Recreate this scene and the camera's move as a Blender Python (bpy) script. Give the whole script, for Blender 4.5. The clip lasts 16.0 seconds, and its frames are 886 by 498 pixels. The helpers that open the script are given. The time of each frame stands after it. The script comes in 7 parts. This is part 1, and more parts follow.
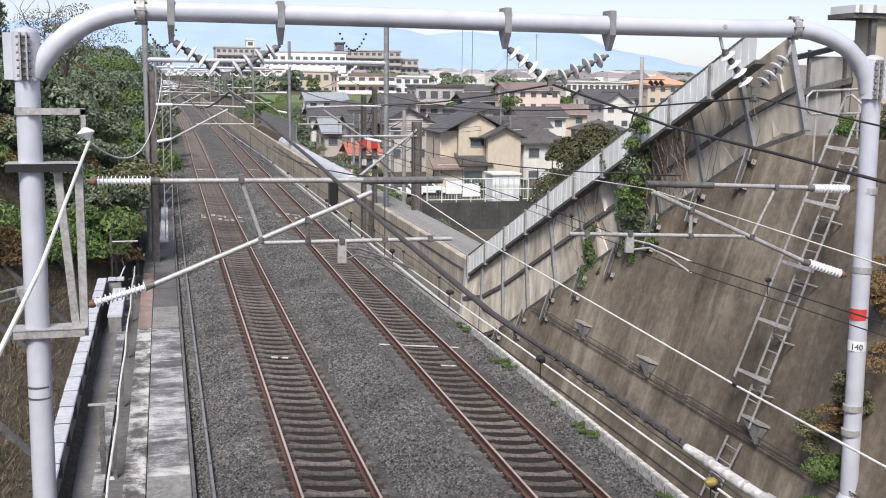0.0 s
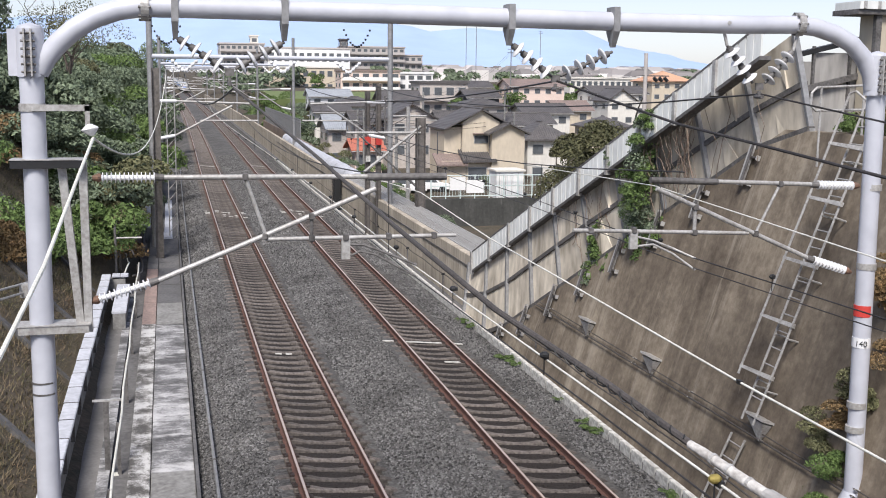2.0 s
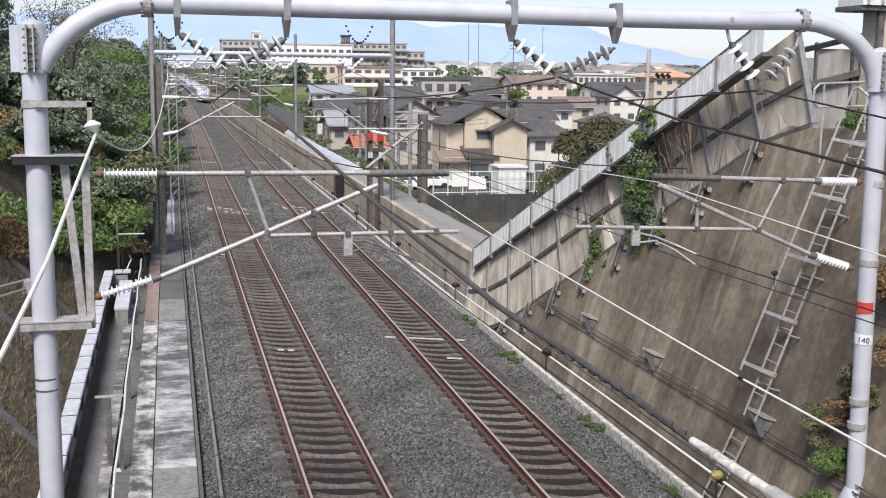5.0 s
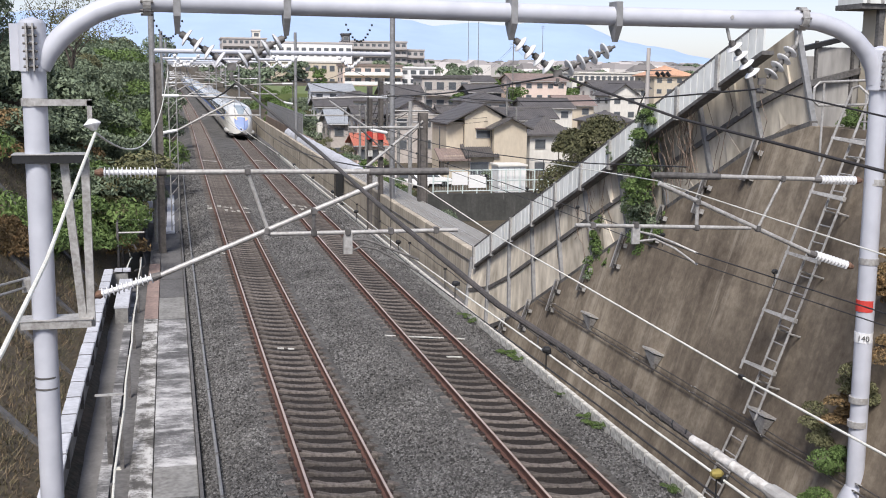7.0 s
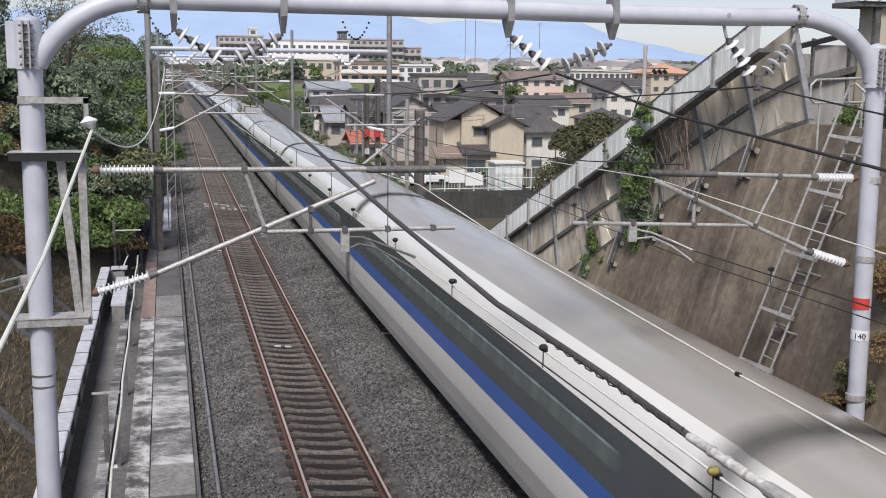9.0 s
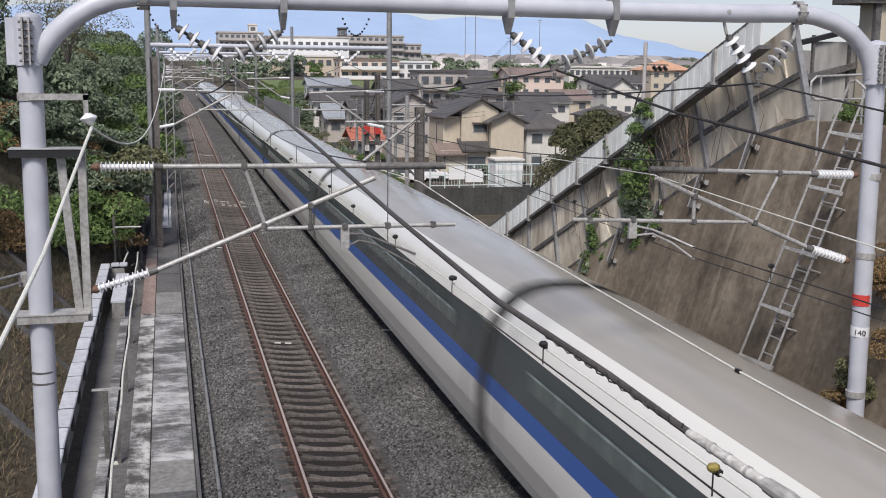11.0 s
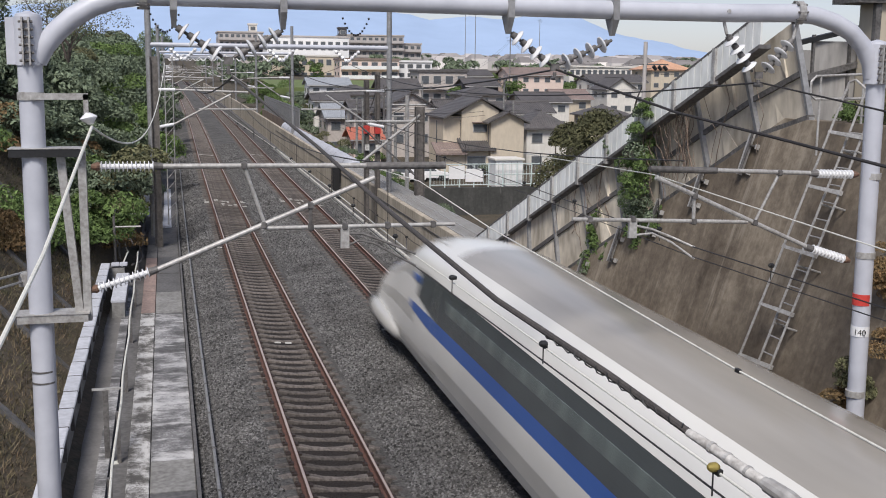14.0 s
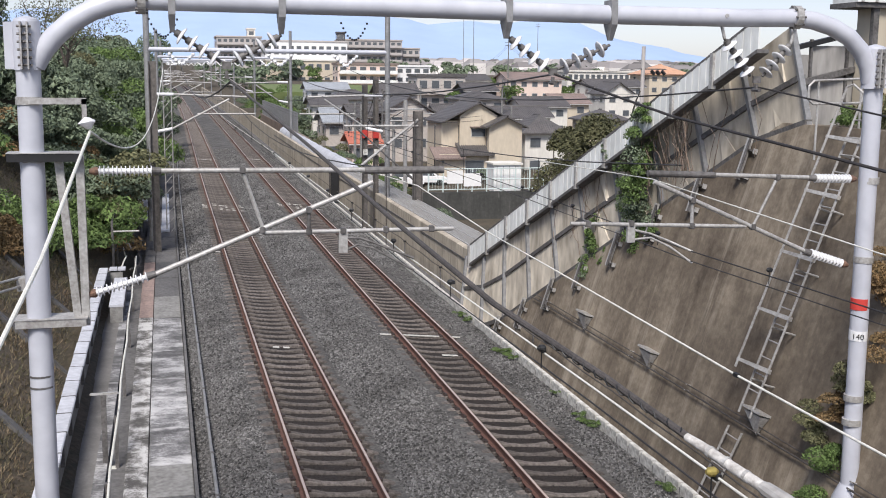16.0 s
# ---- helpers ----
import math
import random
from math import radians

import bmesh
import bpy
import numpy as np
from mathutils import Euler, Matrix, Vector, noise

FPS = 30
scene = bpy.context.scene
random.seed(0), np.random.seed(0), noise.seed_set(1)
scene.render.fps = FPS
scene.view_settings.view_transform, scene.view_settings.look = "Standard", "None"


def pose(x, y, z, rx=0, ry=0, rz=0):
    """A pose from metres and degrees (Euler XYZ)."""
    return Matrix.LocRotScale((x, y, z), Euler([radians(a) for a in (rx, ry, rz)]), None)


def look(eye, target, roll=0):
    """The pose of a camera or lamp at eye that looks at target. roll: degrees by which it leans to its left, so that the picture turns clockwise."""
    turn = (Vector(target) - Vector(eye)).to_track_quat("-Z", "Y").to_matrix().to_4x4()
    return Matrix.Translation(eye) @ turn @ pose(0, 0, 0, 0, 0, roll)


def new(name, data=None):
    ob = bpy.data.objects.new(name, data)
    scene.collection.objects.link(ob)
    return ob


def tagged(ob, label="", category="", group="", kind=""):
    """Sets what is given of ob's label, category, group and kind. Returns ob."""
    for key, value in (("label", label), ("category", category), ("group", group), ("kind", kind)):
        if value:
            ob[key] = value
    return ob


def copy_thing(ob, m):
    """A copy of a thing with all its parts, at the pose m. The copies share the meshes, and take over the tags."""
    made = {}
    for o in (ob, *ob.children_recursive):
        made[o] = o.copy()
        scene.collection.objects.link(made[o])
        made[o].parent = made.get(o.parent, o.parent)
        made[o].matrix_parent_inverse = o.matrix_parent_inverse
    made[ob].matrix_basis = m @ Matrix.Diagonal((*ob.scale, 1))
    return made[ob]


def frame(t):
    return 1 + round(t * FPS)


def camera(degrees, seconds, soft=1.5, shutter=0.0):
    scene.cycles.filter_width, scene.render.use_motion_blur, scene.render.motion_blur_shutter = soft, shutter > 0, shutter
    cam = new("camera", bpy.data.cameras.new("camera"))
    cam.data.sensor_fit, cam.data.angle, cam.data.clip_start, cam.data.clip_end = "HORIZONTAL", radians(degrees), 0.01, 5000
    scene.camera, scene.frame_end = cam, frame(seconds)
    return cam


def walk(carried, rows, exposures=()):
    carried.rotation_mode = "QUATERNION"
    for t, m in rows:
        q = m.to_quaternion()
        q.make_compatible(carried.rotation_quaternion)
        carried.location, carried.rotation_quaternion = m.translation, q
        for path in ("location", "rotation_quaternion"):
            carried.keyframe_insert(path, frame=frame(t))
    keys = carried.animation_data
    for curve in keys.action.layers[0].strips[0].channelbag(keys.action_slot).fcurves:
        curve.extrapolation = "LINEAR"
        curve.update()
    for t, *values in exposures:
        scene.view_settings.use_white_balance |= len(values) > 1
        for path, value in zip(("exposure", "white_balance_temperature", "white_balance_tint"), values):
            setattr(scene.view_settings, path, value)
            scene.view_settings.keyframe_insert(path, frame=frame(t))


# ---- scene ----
cam = camera(44.03, 16.0, soft=1.0, shutter=0.33)
EYE = Vector((0, 0, 7.819))


def aim(turn, dip):
    """The camera's pose: degrees to the right of the track's line, and below the level."""
    a, b = radians(turn), radians(dip)
    way = Vector((math.sin(a) * math.cos(b), math.cos(a) * math.cos(b), -math.sin(b)))
    return look(EYE, EYE + 10 * way, 0.614)


walk(cam, [(t, aim(a, b)) for t, a, b in (
    (0, 14.548, 8.593), (0.5, 14.503, 8.593), (1, 14.488, 8.637), (1.5, 14.429, 8.696),
    (2, 14.347, 8.779), (2.5, 14.341, 8.8), (3, 14.311, 8.829), (3.5, 14.311, 8.829),
    (4, 14.222, 8.918), (6.5, 14.252, 9.006), (7, 14.237, 9.051), (7.5, 14.217, 9.134),
    (8, 14.193, 9.184), (8.5, 14.237, 9.184), (9, 14.4, 9.169), (11.5, 14.4, 9.361),
    (12, 14.4, 9.332), (12.5, 14.4, 9.332), (13, 14.4, 9.332), (13.5, 14.4, 9.361),
    (14, 14.4, 9.361), (14.5, 14.4, 9.272), (15, 14.4, 9.243), (15.5, 14.415, 9.184),
    (16, 14.488, 9.125),
)], exposures=[(t, e - 0.04, 6340, 10.5) for t, e in ((0, 0.77), (3.5, 0.75), (8.0, 0.72), (8.5, 0.69), (9.0, 0.43), (11.5, 0.34), (14.0, 0.32), (14.5, 0.42), (15.0, 0.57), (16.0, 0.66))])

# ---- world, sun, exposure ----
world = bpy.data.worlds.new("sky")
scene.world = world
world.use_nodes = True
wn = world.node_tree.nodes
sky = wn.new("ShaderNodeTexSky")
sky.sky_type, sky.sun_disc = "NISHITA", False
sky.sun_elevation, sky.sun_rotation = radians(51), radians(205)
sky.air_density, sky.dust_density, sky.ozone_density = 1.0, 0.6, 1.0
wn["Background"].inputs["Strength"].default_value = 0.083
haze = wn.new("ShaderNodeHueSaturation")
haze.inputs["Saturation"].default_value = 0.55
world.node_tree.links.new(sky.outputs[0], haze.inputs["Color"])
veil = wn.new("ShaderNodeMix")
veil.data_type, veil.blend_type = "RGBA", "MULTIPLY"
veil.inputs[0].default_value, veil.inputs[7].default_value = 1.0, (0.96, 0.96, 1.07, 1)
world.node_tree.links.new(haze.outputs[0], veil.inputs[6])
world.node_tree.links.new(veil.outputs[2], wn["Background"].inputs[0])
sun = new("sun", bpy.data.lights.new("sun", "SUN"))
sun.data.energy, sun.data.angle, sun.data.color = 3.2, radians(18), (1.0, 0.94, 0.86)
sun.matrix_world = look((-22, -48, 66), (0, 0, 0))


# ---- the line of the railway ----
def cx(y):
    """The line midway between the two tracks, a wide curve to the right."""
    if y < 110:
        return 5.303 + 0.000055 * y * y
    return 5.9685 + 1.21 * (1 - math.exp(-(y - 110) / 100))


def gz(y):
    """Rail level along the line."""
    return 0.0039 * y + 4.7e-7 * y * y


def on(m, y, z):
    """A point m metres right of the line's middle, z above rail level."""
    return Vector((cx(y) + m, y, gz(y) + z))


# ---- materials ----
def mat(name, base, second=None, rough=0.7, metal=0.0, fine=30.0, coarse=1.5, bump=0.15, depth=0.01, streak=None, random_by=0.0, spec=0.5, island=False):
    m = bpy.data.materials.new(name)
    m.use_nodes = True
    nt, n = m.node_tree, m.node_tree.nodes
    b = n["Principled BSDF"]
    b.inputs["Roughness"].default_value, b.inputs["Metallic"].default_value = rough, metal
    b.inputs["Specular IOR Level"].default_value = spec
    second = second or tuple(c * 0.75 for c in base)
    co = n.new("ShaderNodeTexCoord")
    mp = n.new("ShaderNodeMapping")
    nt.links.new(co.outputs["Object"], mp.inputs[0])
    if streak:
        mp.inputs["Scale"].default_value = streak
    a = n.new("ShaderNodeTexNoise")
    a.inputs["Scale"].default_value, a.inputs["Detail"].default_value = fine, 4
    c = n.new("ShaderNodeTexNoise")
    c.inputs["Scale"].default_value, c.inputs["Detail"].default_value, c.inputs["Roughness"].default_value = coarse, 5, 0.65
    nt.links.new(mp.outputs[0] if streak else co.outputs["Object"], a.inputs["Vector"])
    nt.links.new(mp.outputs[0], c.inputs["Vector"])
    s = n.new("ShaderNodeMath")
    s.operation = "ADD"
    nt.links.new(a.outputs["Fac"], s.inputs[0])
    nt.links.new(c.outputs["Fac"], s.inputs[1])
    r = n.new("ShaderNodeMapRange")
    r.inputs["From Min"].default_value, r.inputs["From Max"].default_value = 0.75, 1.25
    nt.links.new(s.outputs[0], r.inputs[0])
    mix = n.new("ShaderNodeMix")
    mix.data_type = "RGBA"
    mix.inputs[6].default_value, mix.inputs[7].default_value = (*second, 1), (*base, 1)
    nt.links.new(r.outputs[0], mix.inputs[0])
    out = mix.outputs[2]
    if random_by:
        if island:
            g = n.new("ShaderNodeNewGeometry")
            src = g.outputs["Random Per Island"]
        else:
            g = n.new("ShaderNodeObjectInfo")
            src = g.outputs["Random"]
        rr = n.new("ShaderNodeMapRange")
        rr.inputs["To Min"].default_value, rr.inputs["To Max"].default_value = 1 - random_by, 1 + random_by
        nt.links.new(src, rr.inputs[0])
        h = n.new("ShaderNodeHueSaturation")
        nt.links.new(rr.outputs[0], h.inputs["Value"])
        nt.links.new(out, h.inputs["Color"])
        out = h.outputs[0]
    nt.links.new(out, b.inputs["Base Color"])
    if bump:
        bp = n.new("ShaderNodeBump")
        bp.inputs["Strength"].default_value, bp.inputs["Distance"].default_value = bump, depth
        nt.links.new(a.outputs["Fac"], bp.inputs["Height"])
        nt.links.new(bp.outputs[0], b.inputs["Normal"])
    return m


def glow(name, color, strength):
    m = bpy.data.materials.new(name)
    m.use_nodes = True
    b = m.node_tree.nodes["Principled BSDF"]
    b.inputs["Base Color"].default_value = (*color, 1)
    b.inputs["Emission Color"].default_value = (*color, 1)
    b.inputs["Emission Strength"].default_value = strength
    return m


BALLAST = mat("ballast", (0.14, 0.134, 0.128), (0.032, 0.030, 0.029), 0.9, fine=14, coarse=0.6, bump=0.9, depth=0.05)
STONE = mat("ballast_stone", (0.15, 0.146, 0.144), (0.045, 0.043, 0.042), 0.9, fine=20, coarse=0.5, bump=0.2, random_by=0.8, island=True)
# Rust stain, darkened further to stand for the shade between sleepers.
RUSTY_SHADE_STONE = mat("rust_and_gap_shade_stone", (0.028, 0.022, 0.019), (0.012, 0.009, 0.008), 0.9, fine=20, coarse=0.5, bump=0.2, random_by=0.45, island=True)
SLEEPER = mat("sleeper_concrete", (0.175, 0.152, 0.138), (0.055, 0.046, 0.041), 0.88, fine=18, coarse=3.5, bump=0.4, random_by=0.3)
WHITE_MARK = mat("white_marking", (0.70, 0.69, 0.65), (0.36, 0.345, 0.32), 0.7, fine=14, coarse=5)
RAIL_RUST = mat("rail_rust", (0.135, 0.066, 0.05), (0.075, 0.038, 0.03), 0.8, fine=25, coarse=2)
RAIL_TOP = mat("rail_polished", (0.58, 0.49, 0.44), (0.45, 0.37, 0.33), 0.4, 0.25, fine=40, coarse=0.8, bump=0.03)
CLIP = mat("clip_iron", (0.05, 0.035, 0.03), (0.025, 0.02, 0.02), 0.7)
CONCRETE = mat("concrete_path", (0.28, 0.275, 0.265), (0.14, 0.135, 0.13), 0.9, fine=9, coarse=0.9, bump=0.2)
DARK_CONCRETE = mat("damp_concrete", (0.15, 0.145, 0.145), (0.075, 0.073, 0.075), 0.9, fine=9, coarse=0.7, bump=0.2)
BEIGE_CONCRETE = mat("beige_wall_concrete", (0.50, 0.44, 0.35), (0.27, 0.235, 0.19), 0.88, fine=8, coarse=0.9, bump=0.15, streak=(1, 1.2, 0.18), random_by=0.1)
WHITE_STEEL = mat("white_painted_steel", (0.53, 0.54, 0.59), (0.44, 0.45, 0.50), 0.42, fine=3, coarse=1.2, bump=0.02)
GALV = mat("galvanised_steel", (0.50, 0.49, 0.475), (0.28, 0.265, 0.25), 0.5, 0.25, fine=22, coarse=3, bump=0.05)
DULL_STEEL = mat("weathered_steel", (0.19, 0.18, 0.175), (0.08, 0.075, 0.072), 0.65, 0.3, fine=15, coarse=2, bump=0.08)
MID_STEEL = mat("mid_grey_steel", (0.30, 0.30, 0.305), (0.20, 0.198, 0.198), 0.55, 0.2, fine=12, coarse=2, bump=0.05)
PORCELAIN = mat("white_porcelain", (0.80, 0.80, 0.81), (0.66, 0.66, 0.67), 0.25, fine=20, coarse=6, bump=0.02)
BROWN_CAP = mat("rusted_insulator_cap", (0.20, 0.11, 0.07), (0.10, 0.06, 0.045), 0.7)
WIRE = mat("dark_wire", (0.055, 0.05, 0.05), (0.03, 0.028, 0.028), 0.55, 0.3, bump=0)
PALE_WIRE = mat("bare_pale_wire", (0.80, 0.79, 0.72), (0.60, 0.59, 0.53), 0.5, 0.1, bump=0)
CABLE = mat("weathered_cable", (0.105, 0.092, 0.085), (0.05, 0.045, 0.042), 0.6, 0.2, fine=60, coarse=4, bump=0.1)
WHITE_PANEL = mat("white_ribbed_panel", (0.80, 0.81, 0.79), (0.62, 0.63, 0.61), 0.6, fine=5, coarse=1.2, bump=0.03, streak=(1, 1, 0.4), random_by=0.06)
CREAM_PANEL = mat("cream_panel", (0.70, 0.63, 0.52), (0.31, 0.27, 0.215), 0.8, fine=3.5, coarse=0.9, bump=0.1, streak=(1, 1, 0.35), random_by=0.2)
RED = mat("red_band", (0.60, 0.06, 0.05), (0.5, 0.05, 0.04), 0.5, bump=0.02)
BLACK = mat("black_paint", (0.02, 0.02, 0.022), (0.012, 0.012, 0.012), 0.5, bump=0.02)
TRAIN_WHITE = mat("white_train_paint", (0.75, 0.735, 0.695), (0.70, 0.685, 0.65), 0.2, fine=2, coarse=0.4, bump=0)
TRAIN_ROOF = mat("grey_roof_paint", (0.38, 0.355, 0.32), (0.31, 0.29, 0.262), 0.2, fine=3, coarse=0.5, bump=0, streak=(1, 0.15, 1))
TRAIN_BLUE = mat("blue_stripe_paint", (0.055, 0.13, 0.40), (0.045, 0.11, 0.35), 0.3, bump=0)
NOSE_SHEEN = mat("painted_nose_sheen", (0.33, 0.41, 0.66), (0.29, 0.37, 0.62), 0.15, fine=2, coarse=0.5, bump=0)
TRAIN_GLASS = mat("window_glass_with_pale_blinds", (0.20, 0.235, 0.225), (0.14, 0.17, 0.165), 0.08, bump=0)
TRAIN_BAND = mat("dark_window_band", (0.085, 0.097, 0.10), (0.06, 0.068, 0.072), 0.25, bump=0)
CAB_GLASS = mat("cab_glass", (0.36, 0.42, 0.46), (0.26, 0.31, 0.35), 0.08, bump=0)
TRAIN_UNDER = mat("underframe_grey", (0.07, 0.068, 0.066), (0.04, 0.04, 0.04), 0.7)
TRAIN_SKIRT = mat("silver_skirt_paint", (0.50, 0.485, 0.455), (0.42, 0.41, 0.385), 0.3, fine=2, coarse=0.6, bump=0)
LAMP = glow("warm_headlamp", (0.95, 0.45, 0.22), 0.5)
# Rust again, with the shade of the sleeper gaps put into the colour.
RUST_SHADE_BED = mat("rust_and_gap_shade_bed", (0.024, 0.018, 0.016), (0.012, 0.009, 0.008), 0.95, fine=14, coarse=1.0, bump=0.9, depth=0.05)


def stained(name, dark, middle, light, streak, scale, pale, pale_streak, edge=(0.35, 0.5, 0.66), lime_from=0.56, rough=0.9, bump=0.35):
    """Weathered concrete: patches and runs between three tones, and pale runs of lime over them."""
    m = bpy.data.materials.new(name)
    m.use_nodes = True
    nt, n = m.node_tree, m.node_tree.nodes
    b = n["Principled BSDF"]
    b.inputs["Roughness"].default_value = rough
    b.inputs["Specular IOR Level"].default_value = 0.3
    co = n.new("ShaderNodeTexCoord")

    def field(size, detail, stretch=None):
        t = n.new("ShaderNodeTexNoise")
        t.inputs["Scale"].default_value, t.inputs["Detail"].default_value, t.inputs["Roughness"].default_value = size, detail, 0.68
        if stretch:
            mp = n.new("ShaderNodeMapping")
            mp.inputs["Scale"].default_value = stretch
            nt.links.new(co.outputs["Object"], mp.inputs[0])
            nt.links.new(mp.outputs[0], t.inputs["Vector"])
        else:
            nt.links.new(co.outputs["Object"], t.inputs["Vector"])
        return t.outputs["Fac"]

    def sums(a, b2, f):
        x = n.new("ShaderNodeMix")
        x.inputs[0].default_value = f
        nt.links.new(a, x.inputs[2])
        nt.links.new(b2, x.inputs[3])
        return x.outputs[0]

    patches, runs, grain = field(scale, 6), field(1.0, 7, streak), field(scale * 22, 5)
    r = n.new("ShaderNodeValToRGB")
    e = r.color_ramp.elements
    e[0].position, e[0].color = edge[0], (*dark, 1)
    e[1].position, e[1].color = edge[2], (*light, 1)
    q = e.new(edge[1])
    q.color = (*middle, 1)
    nt.links.new(sums(sums(patches, runs, 0.45), grain, 0.2), r.inputs[0])
    lime = n.new("ShaderNodeMapRange")
    lime.inputs["From Min"].default_value, lime.inputs["From Max"].default_value, lime.inputs["To Max"].default_value = lime_from, lime_from + 0.1, 0.75
    nt.links.new(sums(field(1.0, 8, pale_streak), patches, 0.35), lime.inputs[0])
    mix = n.new("ShaderNodeMix")
    mix.data_type = "RGBA"
    mix.inputs[7].default_value = (*pale, 1)
    nt.links.new(lime.outputs[0], mix.inputs[0])
    nt.links.new(r.outputs[0], mix.inputs[6])
    nt.links.new(mix.outputs[2], b.inputs["Base Color"])
    bp = n.new("ShaderNodeBump")
    bp.inputs["Strength"].default_value, bp.inputs["Distance"].default_value = bump, 0.02
    nt.links.new(grain, bp.inputs["Height"])
    nt.links.new(bp.outputs[0], b.inputs["Normal"])
    return m


SLOPE = stained("stained_slope_concrete", (0.075, 0.059, 0.045), (0.158, 0.129, 0.098), (0.32, 0.272, 0.208), (0.2, 1.2, 0.18), 0.3, (0.35, 0.305, 0.245), (0.12, 2.2, 0.1), edge=(0.38, 0.49, 0.62), lime_from=0.53)
LANE = stained("dark_damp_lane_concrete", (0.11, 0.105, 0.10), (0.17, 0.163, 0.157), (0.26, 0.25, 0.245), (1.2, 0.5, 1), 0.8, (0.25, 0.24, 0.235), (2.0, 0.5, 1))
TERRACE = stained("dark_terrace_concrete", (0.03, 0.031, 0.028), (0.06, 0.06, 0.056), (0.11, 0.106, 0.10), (1.2, 1.2, 0.15), 0.2, (0.2, 0.195, 0.18), (1.5, 1.5, 0.1))


GREY_PANEL = mat("grey_dirty_panel", (0.38, 0.365, 0.345), (0.18, 0.172, 0.165), 0.8, fine=4, coarse=0.7, bump=0.1, streak=(1, 1, 0.25), random_by=0.1)
CAP = mat("pale_cap_concrete", (0.55, 0.56, 0.61), (0.41, 0.42, 0.46), 0.8, fine=8, coarse=1.0, bump=0.08, random_by=0.05)


# ---- mesh helpers ----
def part(name, bm, material, parent=None, label="", smooth=False, matrix=None):
    """Links a bmesh as one mesh object under a thing or a part."""
    me = bpy.data.meshes.new(name)
    bm.normal_update()
    bm.to_mesh(me)
    bm.free()
    me.materials.append(material)
    if smooth:
        me.shade_smooth()
        me.set_sharp_from_angle(angle=radians(40))
    ob = new(name, me)
    if parent:
        ob.parent = parent
    if matrix:
        ob.matrix_basis = matrix
    return tagged(ob, label) if label else ob


def again(name, source, parent, matrix, label=""):
    """Another object on the same mesh."""
    ob = new(name, source.data)
    ob.parent = parent
    ob.matrix_basis = matrix
    return tagged(ob, label) if label else ob


def thing(name, label, category, group="", kind="", at=None):
    ob = new(name)
    if at is not None:
        ob.matrix_basis = at
    return tagged(ob, label, category, group, kind)


def box(bm, lo, hi, m=None):
    v = [bm.verts.new((m or Matrix()) @ Vector((x, y, z))) for x in (lo[0], hi[0]) for y in (lo[1], hi[1]) for z in (lo[2], hi[2])]
    for f in ((0, 1, 3, 2), (4, 6, 7, 5), (0, 4, 5, 1), (2, 3, 7, 6), (0, 2, 6, 4), (1, 5, 7, 3)):
        bm.faces.new([v[i] for i in f])
    return bm


def cube(lo, hi, m=None):
    return box(bmesh.new(), lo, hi, m)


def rounded(lo, hi, r=0.01, m=None):
    bm = cube(lo, hi, m)
    bmesh.ops.bevel(bm, geom=bm.edges[:], offset=r, segments=2, affect="EDGES")
    return bm


def loft(bm, rings, closed=True, cap=True):
    rs = [[bm.verts.new(v) for v in r] for r in rings]
    n = len(rs[0])
    for a, b in zip(rs, rs[1:]):
        for i in range(n if closed else n - 1):
            j = (i + 1) % n
            bm.faces.new((a[i], a[j], b[j], b[i]))
    if cap and closed:
        bm.faces.new(list(reversed(rs[0])))
        bm.faces.new(rs[-1])
    bmesh.ops.recalc_face_normals(bm, faces=bm.faces[:])
    return bm


def sweep(bm, pts, r, seg=10, cap=True):
    """A round tube through points; r is one radius or one for each point."""
    pts = [Vector(p) for p in pts]
    rr = r if isinstance(r, (list, tuple)) else [r] * len(pts)
    rings, side = [], None
    for i, p in enumerate(pts):
        d = (pts[min(i + 1, len(pts) - 1)] - pts[max(i - 1, 0)]).normalized()
        if side is None:
            side = d.orthogonal().normalized()
        side = (side - d * side.dot(d)).normalized()
        up = d.cross(side)
        rings.append([p + rr[i] * (math.cos(2 * math.pi * k / seg) * side + math.sin(2 * math.pi * k / seg) * up) for k in range(seg)])
    return loft(bm, rings, True, cap)


def tube(p0, p1, r, seg=10, r1=None):
    return sweep(bmesh.new(), [p0, p1], [r, r1 or r], seg)


def follow(profile, ys, closed=True):
    """A profile of (m, z) points drawn along the line of the railway."""
    return loft(bmesh.new(), [[on(m, y, z) for m, z in profile] for y in ys], closed)


def along(a, b, step):
    n = max(1, round((b - a) / step))
    return [a + (b - a) * i / n for i in range(n + 1)]


def cloud(verts, faces, name, material, parent=None):
    me = bpy.data.meshes.new(name)
    me.from_pydata(verts, [], faces)
    me.materials.append(material)
    ob = new(name, me)
    if parent:
        ob.parent = parent
    return ob


# ---- ground, one sheet to the horizon ----
GRASS = mat("dry_grass_soil", (0.105, 0.08, 0.057), (0.042, 0.04, 0.026), 0.95, fine=7, coarse=0.5, bump=0.8, depth=0.08)


def smooth_step(a, b, v):
    t = min(1.0, max(0.0, (v - a) / (b - a)))
    return t * t * (3 - 2 * t)


